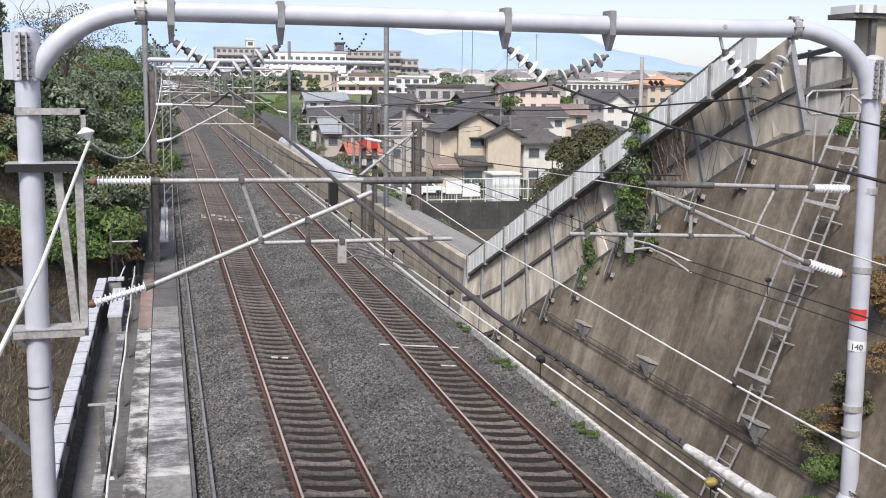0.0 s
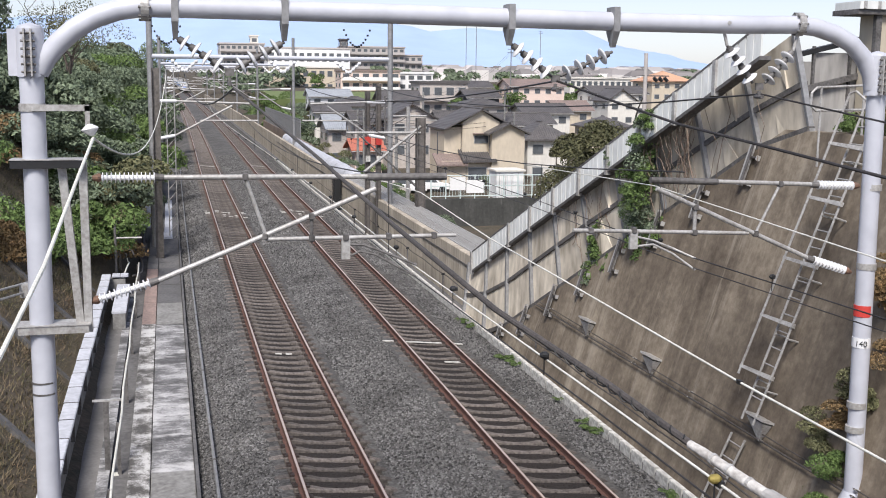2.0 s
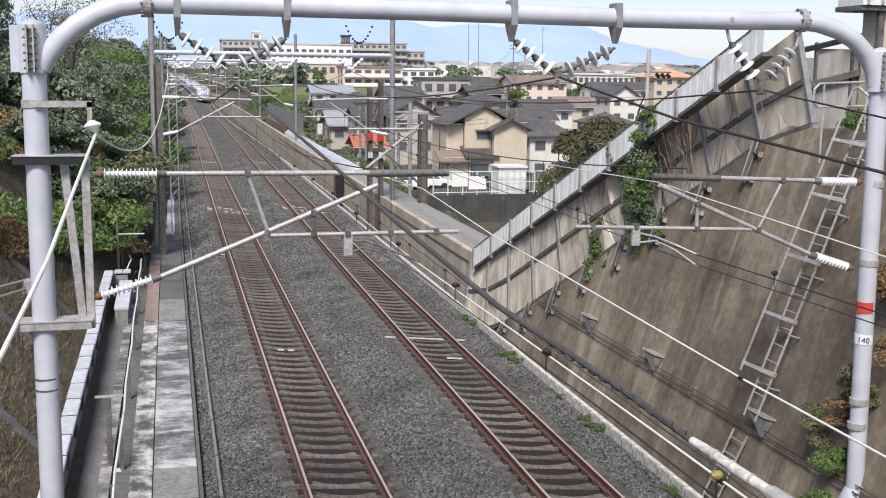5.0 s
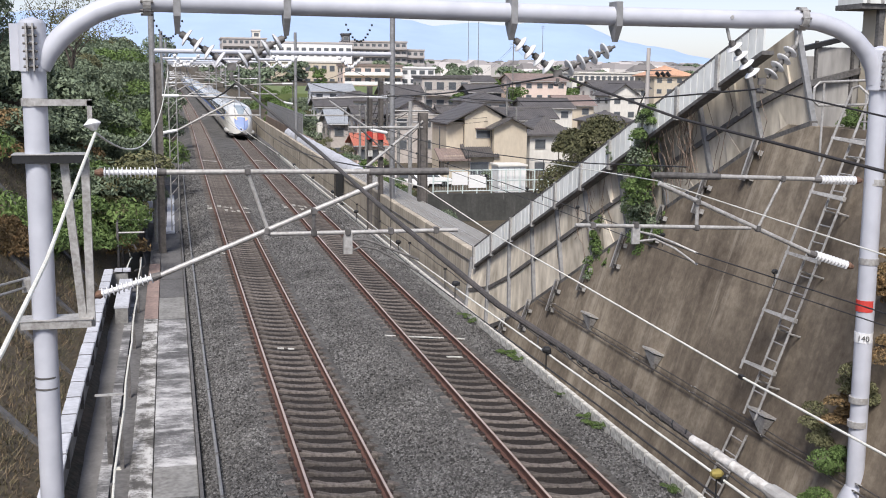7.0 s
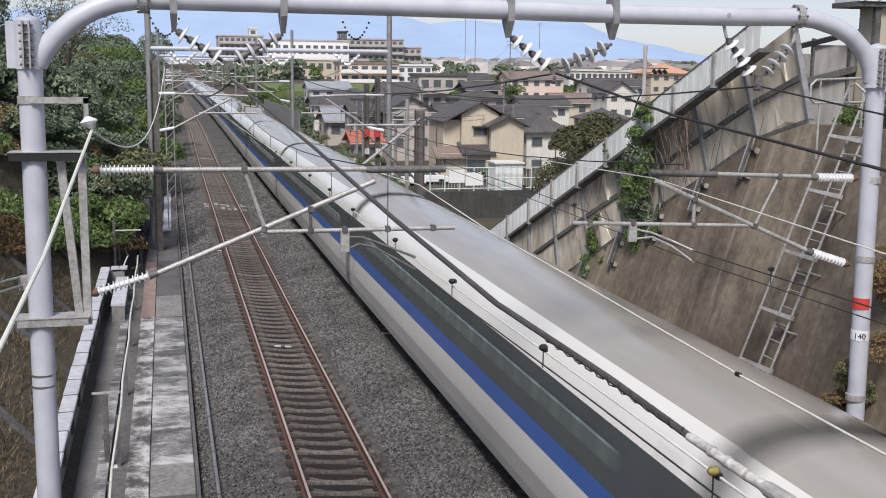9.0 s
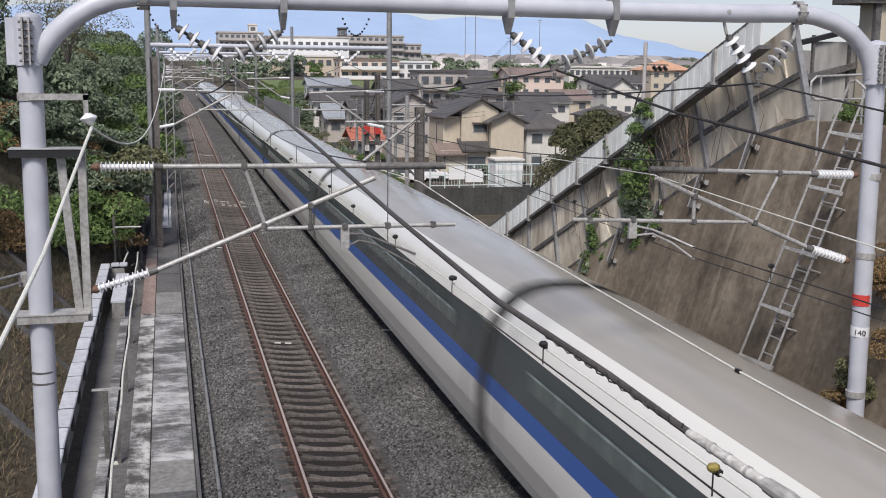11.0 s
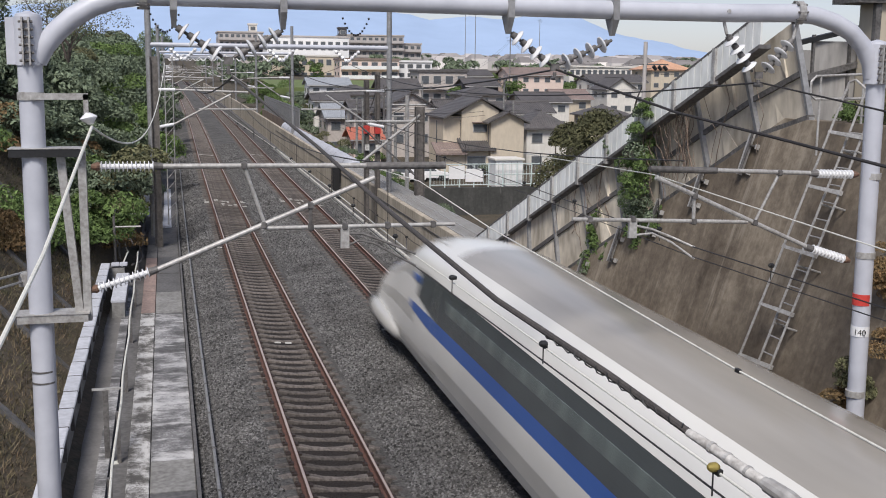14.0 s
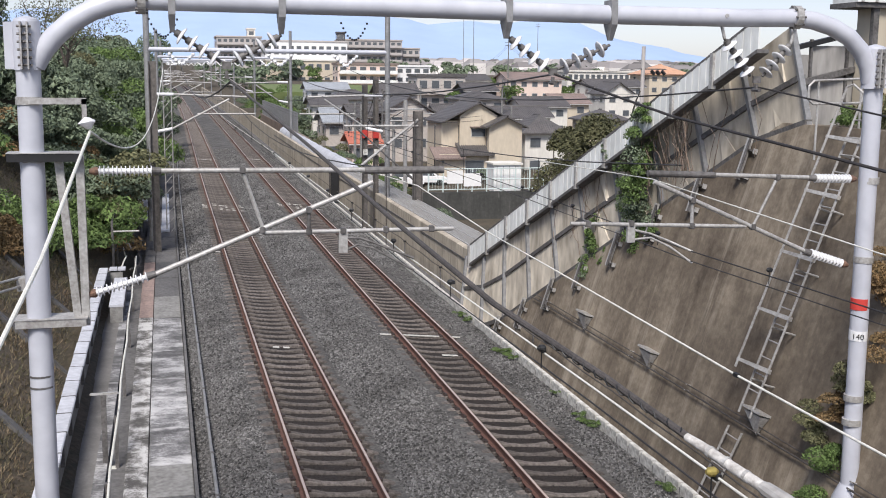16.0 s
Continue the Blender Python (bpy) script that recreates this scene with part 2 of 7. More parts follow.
def ground_height(x, y):
    m = x - cx(min(max(y, -60), 900))
    base = gz(min(max(y, -60), 900)) - 0.75
    if m < -7.0:
        rise = min((-7.0 - m) * (0.85 + 1.3 * smooth_step(40, 56, y)), 7.5) + 1.2 * smooth_step(-16, -40, m)
        rise *= 1 - 0.45 * smooth_step(170, 320, y)
        return base - 0.2 + rise + 0.25 * noise.noise((x * 0.3, y * 0.3, 0))
    if m > 5.4:
        fall = smooth_step(5.4, 9.0, m)
        town = -6.6 + 2.6 * smooth_step(104.6, 105.4, y) + 0.03 * max(0, y - 110) - 0.02 * max(0, y - 460)
        if y < 36:
            town = 4.5 * smooth_step(36, 21, y) - 3.0
        return base + (town - base) * fall
    return base


def build_ground():
    xs = sorted({*np.round(np.arange(-60, 90, 1.5), 2), *np.arange(-400, 1000, 40), -3000, -1500, -800, 1600, 2600, 4000})
    ys = sorted({*np.round(np.arange(-30, 150, 1.5), 2), *np.arange(150, 500, 10), 104.6, 105.4, *np.arange(500, 1000, 50), -1500, -600, -200, -80, 1500, 2500, 4500})
    verts = [(x, y, ground_height(x, y)) for y in ys for x in xs]
    n = len(xs)
    faces = [(j * n + i, j * n + i + 1, (j + 1) * n + i + 1, (j + 1) * n + i) for j in range(len(ys) - 1) for i in range(n - 1)]
    ob = cloud(verts, faces, "ground", GRASS)
    ob.data.shade_smooth()
    tagged(ob, "brown soil and dry grass under the railway and town", "ground", kind="structure")


build_ground()

# ---- ballast bed and tracks ----
YS = along(3, 120, 2.5) + along(126, 450, 12)
bed = part("ballast_bed", follow([(-4.79, -0.95), (-4.79, -0.52), (-4.4, -0.42), (-3.75, -0.16), (-3.3, -0.12), (-3.08, -0.12), (-3.0, -0.36), (-1.2, -0.53), (-1.1, -0.33), (-0.88, -0.33), (-0.3, -0.26), (0.3, -0.16), (0.95, -0.12), (1.22, -0.13), (1.3, -0.37), (3.1, -0.54), (3.2, -0.36), (3.42, -0.35), (3.9, -0.34), (4.36, -0.42), (4.36, -0.95)], YS), BALLAST)
tagged(bed, "grey crushed stone ballast bed under both tracks", "ballast", kind="structure")

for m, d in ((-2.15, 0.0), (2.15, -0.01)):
    ob = part("stained_shade_bed", follow([(m - 0.88, -0.6), (m - 0.88, -0.19 + d), (m + 0.93, -0.354 + d), (m + 0.93, -0.6)], YS), RUST_SHADE_BED)
    tagged(ob, "rust-stained ballast between the sleepers, darkened to stand for shade", "ballast", kind="structure")

SPACING, CANT = 0.581, math.degrees(math.asin(0.136 / 1.5))


def track_pose(m, y, z=0.0):
    dy = 0.5
    heading = math.atan2(cx(y + dy) - cx(y - dy), 2 * dy)
    slope = math.atan2(gz(y + dy) - gz(y - dy), 2 * dy)
    p = on(m, y, z)
    return Matrix.Translation(p) @ Euler((slope, 0, -heading)).to_matrix().to_4x4() @ pose(0, 0, 0, 0, CANT, 0)


def sleeper_mesh():
    """A concrete sleeper, high under the rails and low in the middle."""
    prof = [(-1.2, 0.115, 0.125), (-1.0, 0.115, 0.002), (-0.5, 0.11, 0.0), (-0.3, 0.10, -0.04), (0, 0.095, -0.055), (0.3, 0.10, -0.04), (0.5, 0.11, 0.0), (1.0, 0.115, 0.002), (1.2, 0.115, 0.125)]
    bm = bmesh.new()
    rings = []
    for x, w, d in prof:
        top = -0.178 + (d if abs(x) < 1.1 else -0.05)
        rings.append([(x, -w, -0.42), (x, -w + 0.015, top - 0.02), (x, -w + 0.035, top), (x, w - 0.035, top), (x, w - 0.015, top - 0.02), (x, w, -0.42)])
    return loft(bm, rings)


def clip_mesh(s):
    bm = cube((-0.05, -0.075, -0.178), (0.05, 0.075, -0.135))
    box(bm, (-0.03 * s - 0.02, -0.03, -0.136), (-0.03 * s + 0.02, 0.03, -0.105))
    return bm


RAIL = [(-0.07, -0.178), (-0.07, -0.162), (-0.012, -0.14), (-0.012, -0.05), (-0.034, -0.036), (-0.034, -0.006), (0.034, -0.006), (0.034, -0.036), (0.012, -0.05), (0.012, -0.14), (0.07, -0.162), (0.07, -0.178)]


def build_track(m, label, dz, marks, phase):
    tr = thing("railway_track", label, "railway track", kind="structure")
    ys = along(2, 150, 1.5) + along(156, 450, 12)

    def rail_ring(off, prof, y):
        tp = track_pose(m, y, dz)
        return [tp @ Vector((off + a, 0, b)) for a, b in prof]

    for s in (-0.75, 0.75):
        rail = part("rail", loft(bmesh.new(), [rail_ring(s, RAIL, y) for y in ys]), RAIL_RUST, tr, "rusty brown steel rail")
        part("rail_head", loft(bmesh.new(), [rail_ring(s, [(-0.026, -0.006), (-0.02, 0.001), (0.02, 0.001), (0.026, -0.006)], y) for y in ys]), RAIL_TOP, rail, "polished bright running surface")
    first = clips = None
    for i in range(150):
        y = phase + SPACING * i
        tp = track_pose(m, y, dz)
        if first is None:
            first = part("sleeper", sleeper_mesh(), SLEEPER, tr, matrix=tp)
            ob = first
        else:
            ob = again("sleeper", first, tr, tp)
        if i < 70:
            for s in (-0.75, 0.75):
                for k, e in ((0, -0.115), (1, 0.115)):
                    if clips is None:
                        clips = part("rail_clip", clip_mesh(1), CLIP, ob, matrix=pose(s + e, 0, 0))
                    else:
                        again("rail_clip", clips, ob, pose(s + e, 0, 0))
    bm = bmesh.new()
    src = first.data
    verts, faces = [], []
    for i in range(150, 560):
        y = phase + SPACING * i
        tp = track_pose(m, y, dz)
        k = len(verts)
        verts += [tp @ v.co for v in src.vertices]
        faces += [[k + j for j in p.vertices] for p in src.polygons]
    bm.free()
    tagged(cloud(verts, faces, "far_sleepers", SLEEPER, tr), kind="stuff")
    for y, lo, hi in marks:
        part("painted_mark", cube((lo, -0.05, -0.19), (hi, 0.05, -0.168)), WHITE_MARK, tr, "white paint on a sleeper", matrix=track_pose(m, y, dz))
    return tr


# ---- low kerb, low wall and drain right of the tracks ----
def build_right_edge():
    kerb = thing("kerb", "low white concrete kerb in short blocks beside the ballast", "kerb", kind="structure")
    block = None
    for i in range(150):
        y = 13.5 + i * 0.62
        tp = Matrix.Translation(on(4.45, y, -0.3))
        if block is None:
            block = part("kerb_block", rounded((-0.06, -0.29, -0.45), (0.06, 0.29, 0.12), 0.012), WHITE_MARK, kerb, matrix=tp)
        else:
            again("kerb_block", block, kerb, tp @ pose(0, 0, 0, 0, 0, random.uniform(-0.6, 0.6)))
    part("kerb_base", follow([(4.40, -0.9), (4.40, -0.28), (4.50, -0.28), (4.50, -0.9)], along(13, 107, 3)), DARK_CONCRETE, kerb)
    drain = part("drain", follow([(4.52, -0.9), (4.52, -0.45), (5.3, -0.45), (5.3, -0.9)], along(3, 300, 5)), DARK_CONCRETE)
    tagged(drain, "dark concrete side drain behind the kerb", "drain", kind="structure")
    wall = thing("wall_low", "beige stained concrete parapet wall beside the line", "wall", kind="structure")
    y = 36.3
    while y < 330:
        n = 1.98 if y < 130 else 9.96
        t = 0.0046 * (y - 36) if y < 100 else 0.29
        part("wall_panel", follow([(5.02, -0.85), (5.02, 1.52 + t * 0.3), (5.06, 1.55 + t * 0.3), (5.24, 1.55 + t * 0.3), (5.28, 1.5), (5.28, -0.85)], [y, y + n]), BEIGE_CONCRETE, wall)
        y += n + 0.025
    cope = part("wall_rail", follow([(4.99, 1.10), (4.99, 1.16), (5.02, 1.16), (5.02, 1.10)], along(36.4, 110, 3)), DULL_STEEL, wall)
    walkway = thing("walkway", "pale grey metal grating walkway on top of the parapet", "walkway", kind="structure")
    for k, w in ((0, 0.05), (4, 0.03), (8, 0.05)):
        part("grating_bar", follow([(5.32 + 0.15 * k, 1.44), (5.32 + 0.15 * k, 1.55), (5.32 + w + 0.15 * k, 1.55), (5.32 + w + 0.15 * k, 1.44)], along(35.8, 66, 4)), GALV, walkway)
    bar = None
    for i in range(130):
        tp = Matrix.Translation(on(0, 35.9 + 0.23 * i, 0))
        if bar is None:
            bar = part("cross_bar", cube((5.28, -0.03, 1.47), (6.6, 0.03, 1.535)), GALV, walkway, matrix=tp)
        else:
            again("cross_bar", bar, walkway, tp)
    duct = thing("covered_duct", "pale grey sheet-covered duct along the parapet", "duct")
    part("cover", loft(bmesh.new(), [[on(5.85 + (0.52 * math.cos(k * math.pi / 8)) * f, y, 1.42 + 0.62 * f * math.sin(k * math.pi / 8)) for k in range(9)] for y, f in [(66.2, 0.72), (66.5, 0.93), (67.0, 1.0)] + [(v, 1.0 + 0.04 * math.sin(v * 1.7)) for v in along(69, 108, 1.5)]]), CAP, duct, smooth=True)
    for y in along(68, 106, 4.2):
        part("strap", loft(bmesh.new(), [[on(5.85 + 0.55 * math.cos(k * math.pi / 8), y + e, 1.42 + 0.66 * math.sin(k * math.pi / 8)) for k in range(9)] for e in (0, 0.08)], False), MID_STEEL, duct)
    return wall


# ---- sloping retaining wall and the barrier on its edge ----
def wall_x(z):
    return 10.2 + 0.32 * (z + 0.2)


def edge_z(y):
    return -0.23 + (33.0 - y) * 0.56 if y > 20.3 else 6.88


def build_slope():
    bm = bmesh.new()
    ys = along(0, 19.6, 1.4) + along(20.3, 36.3, 1.0)
    rings = []
    for y in ys:
        t = max(edge_z(y), -0.55)
        rings.append([(wall_x(-0.9), y, -0.9), (wall_x(-0.4 + 0.0), y, -0.4), (wall_x((t - 0.4) / 2), y, (t - 0.4) / 2), (wall_x(t), y, t), (wall_x(t) + 0.35, y, t), (wall_x(t) + 0.5, y, -1.2)])
    loft(bm, rings)
    w = part("wall_slope", bm, SLOPE)
    tagged(w, "brown stained sloping concrete retaining wall", "retaining wall", kind="structure")


def band_x(y):
    return 10.1 + 0.102 * (35.7 - y)


def band_z(y):
    """The barrier's front band: the middle of its height."""
    return 1.77 + (35.3 - y) * 0.452


def build_barrier():
    bar = thing("noise_barrier", "sloping noise barrier of cream panels with a white ribbed top band", "noise barrier", kind="structure")
    n = 10
    ys = [35.6 - i * (35.6 - 19.5) / n for i in range(n + 1)]
    for a, b in zip(ys, ys[1:]):
        def lo(y): return Vector((wall_x(edge_z(y)) + 0.12, y, max(edge_z(y), -0.5) - 0.1))
        def hi(y): return Vector((max(band_x(y + 0.5) + 0.17, lo(y).x - 0.22), y + 0.5, band_z(y + 0.5) + 0.15))
        for f, g in ((0.0, 0.485), (0.515, 1.0)):
            bm = bmesh.new()
            q = [lo(a + (b - a) * 0.03).lerp(hi(a + (b - a) * 0.03), f), lo(a + (b - a) * 0.97).lerp(hi(a + (b - a) * 0.97), f),
                 lo(a + (b - a) * 0.97).lerp(hi(a + (b - a) * 0.97), g), lo(a + (b - a) * 0.03).lerp(hi(a + (b - a) * 0.03), g)]
            loft(bm, [q, [v + Vector((0.12, 0, 0)) for v in q]])
            part("cream_panel", bm, CREAM_PANEL, bar)
        l, h = lo(a), hi(a)
        s = Vector((-0.09, 0, 0))
        part("steel_post", loft(bmesh.new(), [[p + s + Vector((0, -0.06, 0)), p + s + Vector((0, 0.06, 0)), p + Vector((0.1, 0.06, 0)), p + Vector((0.1, -0.06, 0))] for p in (l, h)]), MID_STEEL, bar)
        part("rail_bar", loft(bmesh.new(), [[l.lerp(h, 0.5) + Vector(d) for d in ((-0.05, 0, -0.06), (0.1, 0, -0.06), (0.1, 0, 0.06), (-0.05, 0, 0.06))], [lo(b).lerp(hi(b), 0.5) + Vector(d) for d in ((-0.05, 0, -0.06), (0.1, 0, -0.06), (0.1, 0, 0.06), (-0.05, 0, 0.06))]]), DULL_STEEL, bar)
        part("foot_bar", loft(bmesh.new(), [[l + Vector(d) for d in ((-0.12, 0, 0.06), (0.05, 0, 0.06), (0.05, 0, 0.2), (-0.12, 0, 0.2))], [lo(b) + Vector(d) for d in ((-0.12, 0, 0.06), (0.05, 0, 0.06), (0.05, 0, 0.2), (-0.12, 0, 0.2))]]), DULL_STEEL, bar)
    for a, b in zip(ys[5:], ys[6:]):
        c, w = (a + b) / 2, abs(a - b)
        for y0, d, f0, f1 in ((c + 0.12 * w, 0.24 * w, 0.06, 0.50), (c - 0.22 * w, -0.2 * w, 0.5, 0.97)):
            u, v = lo(y0).lerp(hi(y0), f0), lo(y0).lerp(hi(y0), f1)
            e = lo(y0 - d).lerp(hi(y0 - d), f0 if f0 < 0.3 else f1)
            out = Vector((-0.10, 0, 0))
            part("gusset", loft(bmesh.new(), [[u, v, e], [u + out, v + out * 0.3, e + out * 0.3]]), CREAM_PANEL, bar)
    l, h = lo(ys[-1]), hi(ys[-1])
    part("end_post", loft(bmesh.new(), [[p + Vector(d) for d in ((-0.06, -0.04, 0), (-0.06, 0.04, 0), (0.06, 0.04, 0), (0.06, -0.04, 0))] for p in (l, h)]), MID_STEEL, bar)
    for y in ys[1:-1]:
        p = Vector((wall_x(edge_z(y)) - 0.02, y, edge_z(y)))
        d = Vector((-0.32, 0, -1)).normalized()
        out = Vector((-0.95, 0, 0.3)).normalized()

        def strip(d0, d1, o0, o1, e0, e1):
            return loft(bmesh.new(), [[p + d * k + out * o + Vector((0, e, 0)) for k, o in ((d0, o0), (d0, o1), (d1, o1), (d1, o0))] for e in (e0, e1)])

        part("foot_leg", strip(-0.1, 0.85, 0.03, 0.14, 0.0, 0.07), GALV, bar)
        part("foot_leg_flange", strip(-0.05, 0.85, 0.12, 0.145, -0.08, 0.0), DULL_STEEL, bar)
        for k in (0.18, 0.74):
            part("foot_lug", strip(k, k + 0.03, 0.0, 0.09, -0.26, 0.02), DULL_STEEL, bar)
            part("foot_lug_face", strip(k - 0.03, k + 0.08, 0.0, 0.1, -0.275, -0.255), GALV, bar)
    m = 10
    ys = [35.55 - i * (35.55 - 20.1) / m for i in range(m + 1)]
    for a, b in zip(ys, ys[1:]):
        band = part("band_frame", loft(bmesh.new(), [[Vector((band_x(y) + d, y, band_z(y) + e)) for d, e in ((0.0, 0.33), (0.0, 0.40), (0.24, 0.40), (0.24, 0.33))] for y in (a, b)]), DULL_STEEL, bar)
        part("band_sill", loft(bmesh.new(), [[Vector((band_x(y) + d, y, band_z(y) + e)) for d, e in ((-0.03, -0.36), (-0.03, -0.28), (0.24, -0.28), (0.24, -0.36))] for y in (a, b)]), DULL_STEEL, bar)
        part("band_post", loft(bmesh.new(), [[Vector((band_x(a) - 0.05, a + d, band_z(a) + e)) for d, e in ((-0.07, -0.40), (0.07, -0.40), (0.07, 0.36), (-0.07, 0.36))], [Vector((band_x(a) + 0.06, a + d, band_z(a) + e)) for d, e in ((-0.07, -0.40), (0.07, -0.40), (0.07, 0.36), (-0.07, 0.36))]]), GALV, bar)
        for k in range(6):
            u, v = a + (b - a) * (k + 0.06) / 6, a + (b - a) * (k + 0.94) / 6
            part("ribbed_panel", loft(bmesh.new(), [[Vector((band_x(y) + d, y, band_z(y) + e)) for d, e in ((0.0, -0.30), (0.0, 0.345), (0.04, 0.345), (0.04, -0.30))] for y in (u, v)]), WHITE_PANEL, bar)
    return bar


# ---- portal over the line ----
PY = 14.8


def disc_string(bm_parent, a, b, n, r=0.125):
    """A string of porcelain discs from a to b with dark caps between."""
    a, b = Vector(a), Vector(b)
    d = (b - a).normalized()
    part("string_rod", tube(a, b, 0.022, 8), DULL_STEEL, bm_parent)
    for i in range(n):
        c = a.lerp(b, (i + 0.85) / (n + 0.4))
        part("porcelain_disc", sweep(bmesh.new(), [c - d * 0.035, c - d * 0.02, c, c + d * 0.012], [0.05, r * 0.8, r, r * 0.92], 18), PORCELAIN, bm_parent, smooth=True)
        part("disc_cap", sweep(bmesh.new(), [c - d * 0.10, c - d * 0.035], [0.045, 0.052], 12), DULL_STEEL, bm_parent, smooth=True)


def rod_insulator(parent, a, b, n, r0=0.035, r1=0.07):
    a, b = Vector(a), Vector(b)
    pts, rr = [], []
    for i in range(n):
        for f, r in ((0.0, r0), (0.35, r0), (0.45, r1), (0.6, r1), (0.75, r0)):
            pts.append(a.lerp(b, (i + f) / n))
            rr.append(r)
    part("ribbed_insulator", sweep(bmesh.new(), pts, rr, 14), PORCELAIN, parent, "white ribbed porcelain")
    d = (b - a).normalized()
    part("insulator_cap", sweep(bmesh.new(), [a - d * 0.10, a - d * 0.02, a + d * 0.01], [0.03, 0.06, 0.05], 12), BROWN_CAP, parent, "rusty brown cap")
    part("insulator_socket", sweep(bmesh.new(), [b - d * 0.02, b + d * 0.10], [0.055, 0.045], 12), DULL_STEEL, parent)


def build_portal():
    po = thing("portal_frame", "white painted steel pipe portal over both tracks", "portal frame")
    lx, rx = -1.58, 10.59
    part("pole", sweep(bmesh.new(), [(lx - 0.03, PY, -1.2), (lx, PY, 8.35)], 0.15, 28), WHITE_STEEL, po, smooth=True)
    part("pole", sweep(bmesh.new(), [(rx + 0.1, PY, 1.2), (rx + 0.02, PY, 8.0)], 0.14, 28), WHITE_STEEL, po, smooth=True)
    part("pole_base", sweep(bmesh.new(), [(rx + 0.1, PY, 0.6), (rx + 0.1, PY, 1.05), (rx + 0.1, PY, 1.3)], [0.34, 0.26, 0.15], 24), WHITE_STEEL, po, smooth=True)
    arch = [(-1.5, 7.86), (-1.4, 8.04), (-1.25, 8.22), (-1.05, 8.40), (-0.8, 8.55), (-0.52, 8.65), (-0.22, 8.70), (0.5, 8.70), (3, 8.69), (6.4, 8.66), (8.2, 8.66), (9.15, 8.68), (9.5, 8.65), (9.83, 8.56), (10.12, 8.42), (10.34, 8.22), (10.49, 7.98), (10.54, 7.75)]
    part("beam", sweep(bmesh.new(), [(x, PY, z) for x, z in arch], 0.132, 24), WHITE_STEEL, po, smooth=True)
    for x, z in ((lx, 8.1), (rx, 7.95)):
        s = -1 if x < 0 else 1
        part("pole_cap", sweep(bmesh.new(), [(x, PY, z + 0.25), (x, PY, z + 0.33), (x, PY, z + 0.37)], [0.168, 0.15, 0.02], 24), WHITE_STEEL, po, smooth=True)
        part("sleeve", sweep(bmesh.new(), [(x, PY, z - 0.3), (x, PY, z + 0.3)], 0.168, 28), WHITE_STEEL, po, smooth=True)
        for d in (-0.05, 0.03):
            part("flange", cube((x + d - 0.01, PY - 0.25, z - 0.29), (x + d + 0.01, PY - 0.12, z + 0.29)), GALV, po)
            for k in range(6):
                part("bolt", tube((x + d - 0.045, PY - 0.2, z - 0.24 + k * 0.095), (x + d + 0.045, PY - 0.2, z - 0.24 + k * 0.095), 0.016, 8), DULL_STEEL, po)
        part("side_plate", cube((x + s * 0.16, PY - 0.02, z - 0.29) if s > 0 else (x - 0.27, PY - 0.02, z - 0.29), (x + 0.27, PY + 0.02, z + 0.29) if s > 0 else (x - 0.16, PY + 0.02, z + 0.29)), WHITE_STEEL, po)
    for x in (-0.18, 9.2):
        part("joint_flange", tube((x - 0.05, PY, 8.69), (x + 0.05, PY, 8.69), 0.17, 24), GALV, po)
        for k in range(8):
            a = k * math.pi / 4
            part("bolt", tube((x - 0.08, PY + 0.155 * math.cos(a), 8.69 + 0.155 * math.sin(a)), (x + 0.08, PY + 0.155 * math.cos(a), 8.69 + 0.155 * math.sin(a)), 0.016, 8), DULL_STEEL, po)
    for x in (0.19, 1.59, 4.70, 6.25):
        part("hanger", loft(bmesh.new(), [[(x - 0.045, PY - 0.14, 8.86), (x + 0.045, PY - 0.14, 8.86), (x + 0.045, PY + 0.15, 8.86), (x - 0.045, PY + 0.15, 8.86)],
                                          [(x - 0.045, PY - 0.15, 8.52), (x + 0.045, PY - 0.15, 8.52), (x + 0.045, PY + 0.15, 8.52), (x - 0.045, PY + 0.15, 8.52)],
                                          [(x - 0.03, PY - 0.03, 8.3), (x + 0.03, PY - 0.03, 8.3), (x + 0.03, PY + 0.03, 8.3), (x - 0.03, PY + 0.03, 8.3)]]), MID_STEEL, po)
    part("strap", tube((8.0, PY - 0.142, 8.68), (8.0, PY + 0.142, 8.68), 0.03, 8), GALV, po)
    part("hook", tube((8.0, PY, 8.53), (8.05, PY, 8.36), 0.025, 8), GALV, po)
    part("hook", tube((9.2, PY, 8.53), (9.14, PY, 8.30), 0.025, 8), GALV, po)
    for z in (7.42, 4.57, 6.72):
        part("band", tube((lx - 0.01, PY, z - 0.05), (lx - 0.01, PY, z + 0.05), 0.163, 28), GALV, po)
    for z in (3.7, 3.85):
        part("thin_band", tube((lx - 0.02, PY, z - 0.012), (lx - 0.02, PY, z + 0.012), 0.155, 24), DULL_STEEL, po)
    part("red_band", tube((rx + 0.055, PY, 4.2), (rx + 0.055, PY, 4.38), 0.1425, 28), RED, po, "red painted band")
    part("number_plate", tube((rx + 0.065, PY, 3.70), (rx + 0.065, PY, 3.86), 0.1445, 28), PORCELAIN, po, "white number band")
    cu = bpy.data.curves.new("numerals", "FONT")
    cu.body, cu.size, cu.align_x, cu.extrude = "140", 0.125, "CENTER", 0.002
    tx = new("numerals", cu)
    me = bpy.data.meshes.new_from_object(tx)
    bpy.data.objects.remove(tx)
    me.materials.append(BLACK)
    num = new("numerals", me)
    num.parent = po
    num.matrix_basis = pose(rx - 0.021, PY - 0.121, 3.735, 90, 0, -35.6)
    for z in (6.24, 5.0, 2.75, 2.35):
        part("band", tube((rx + 0.06, PY, z - 0.05), (rx + 0.06, PY, z + 0.05), 0.152, 28), GALV, po)
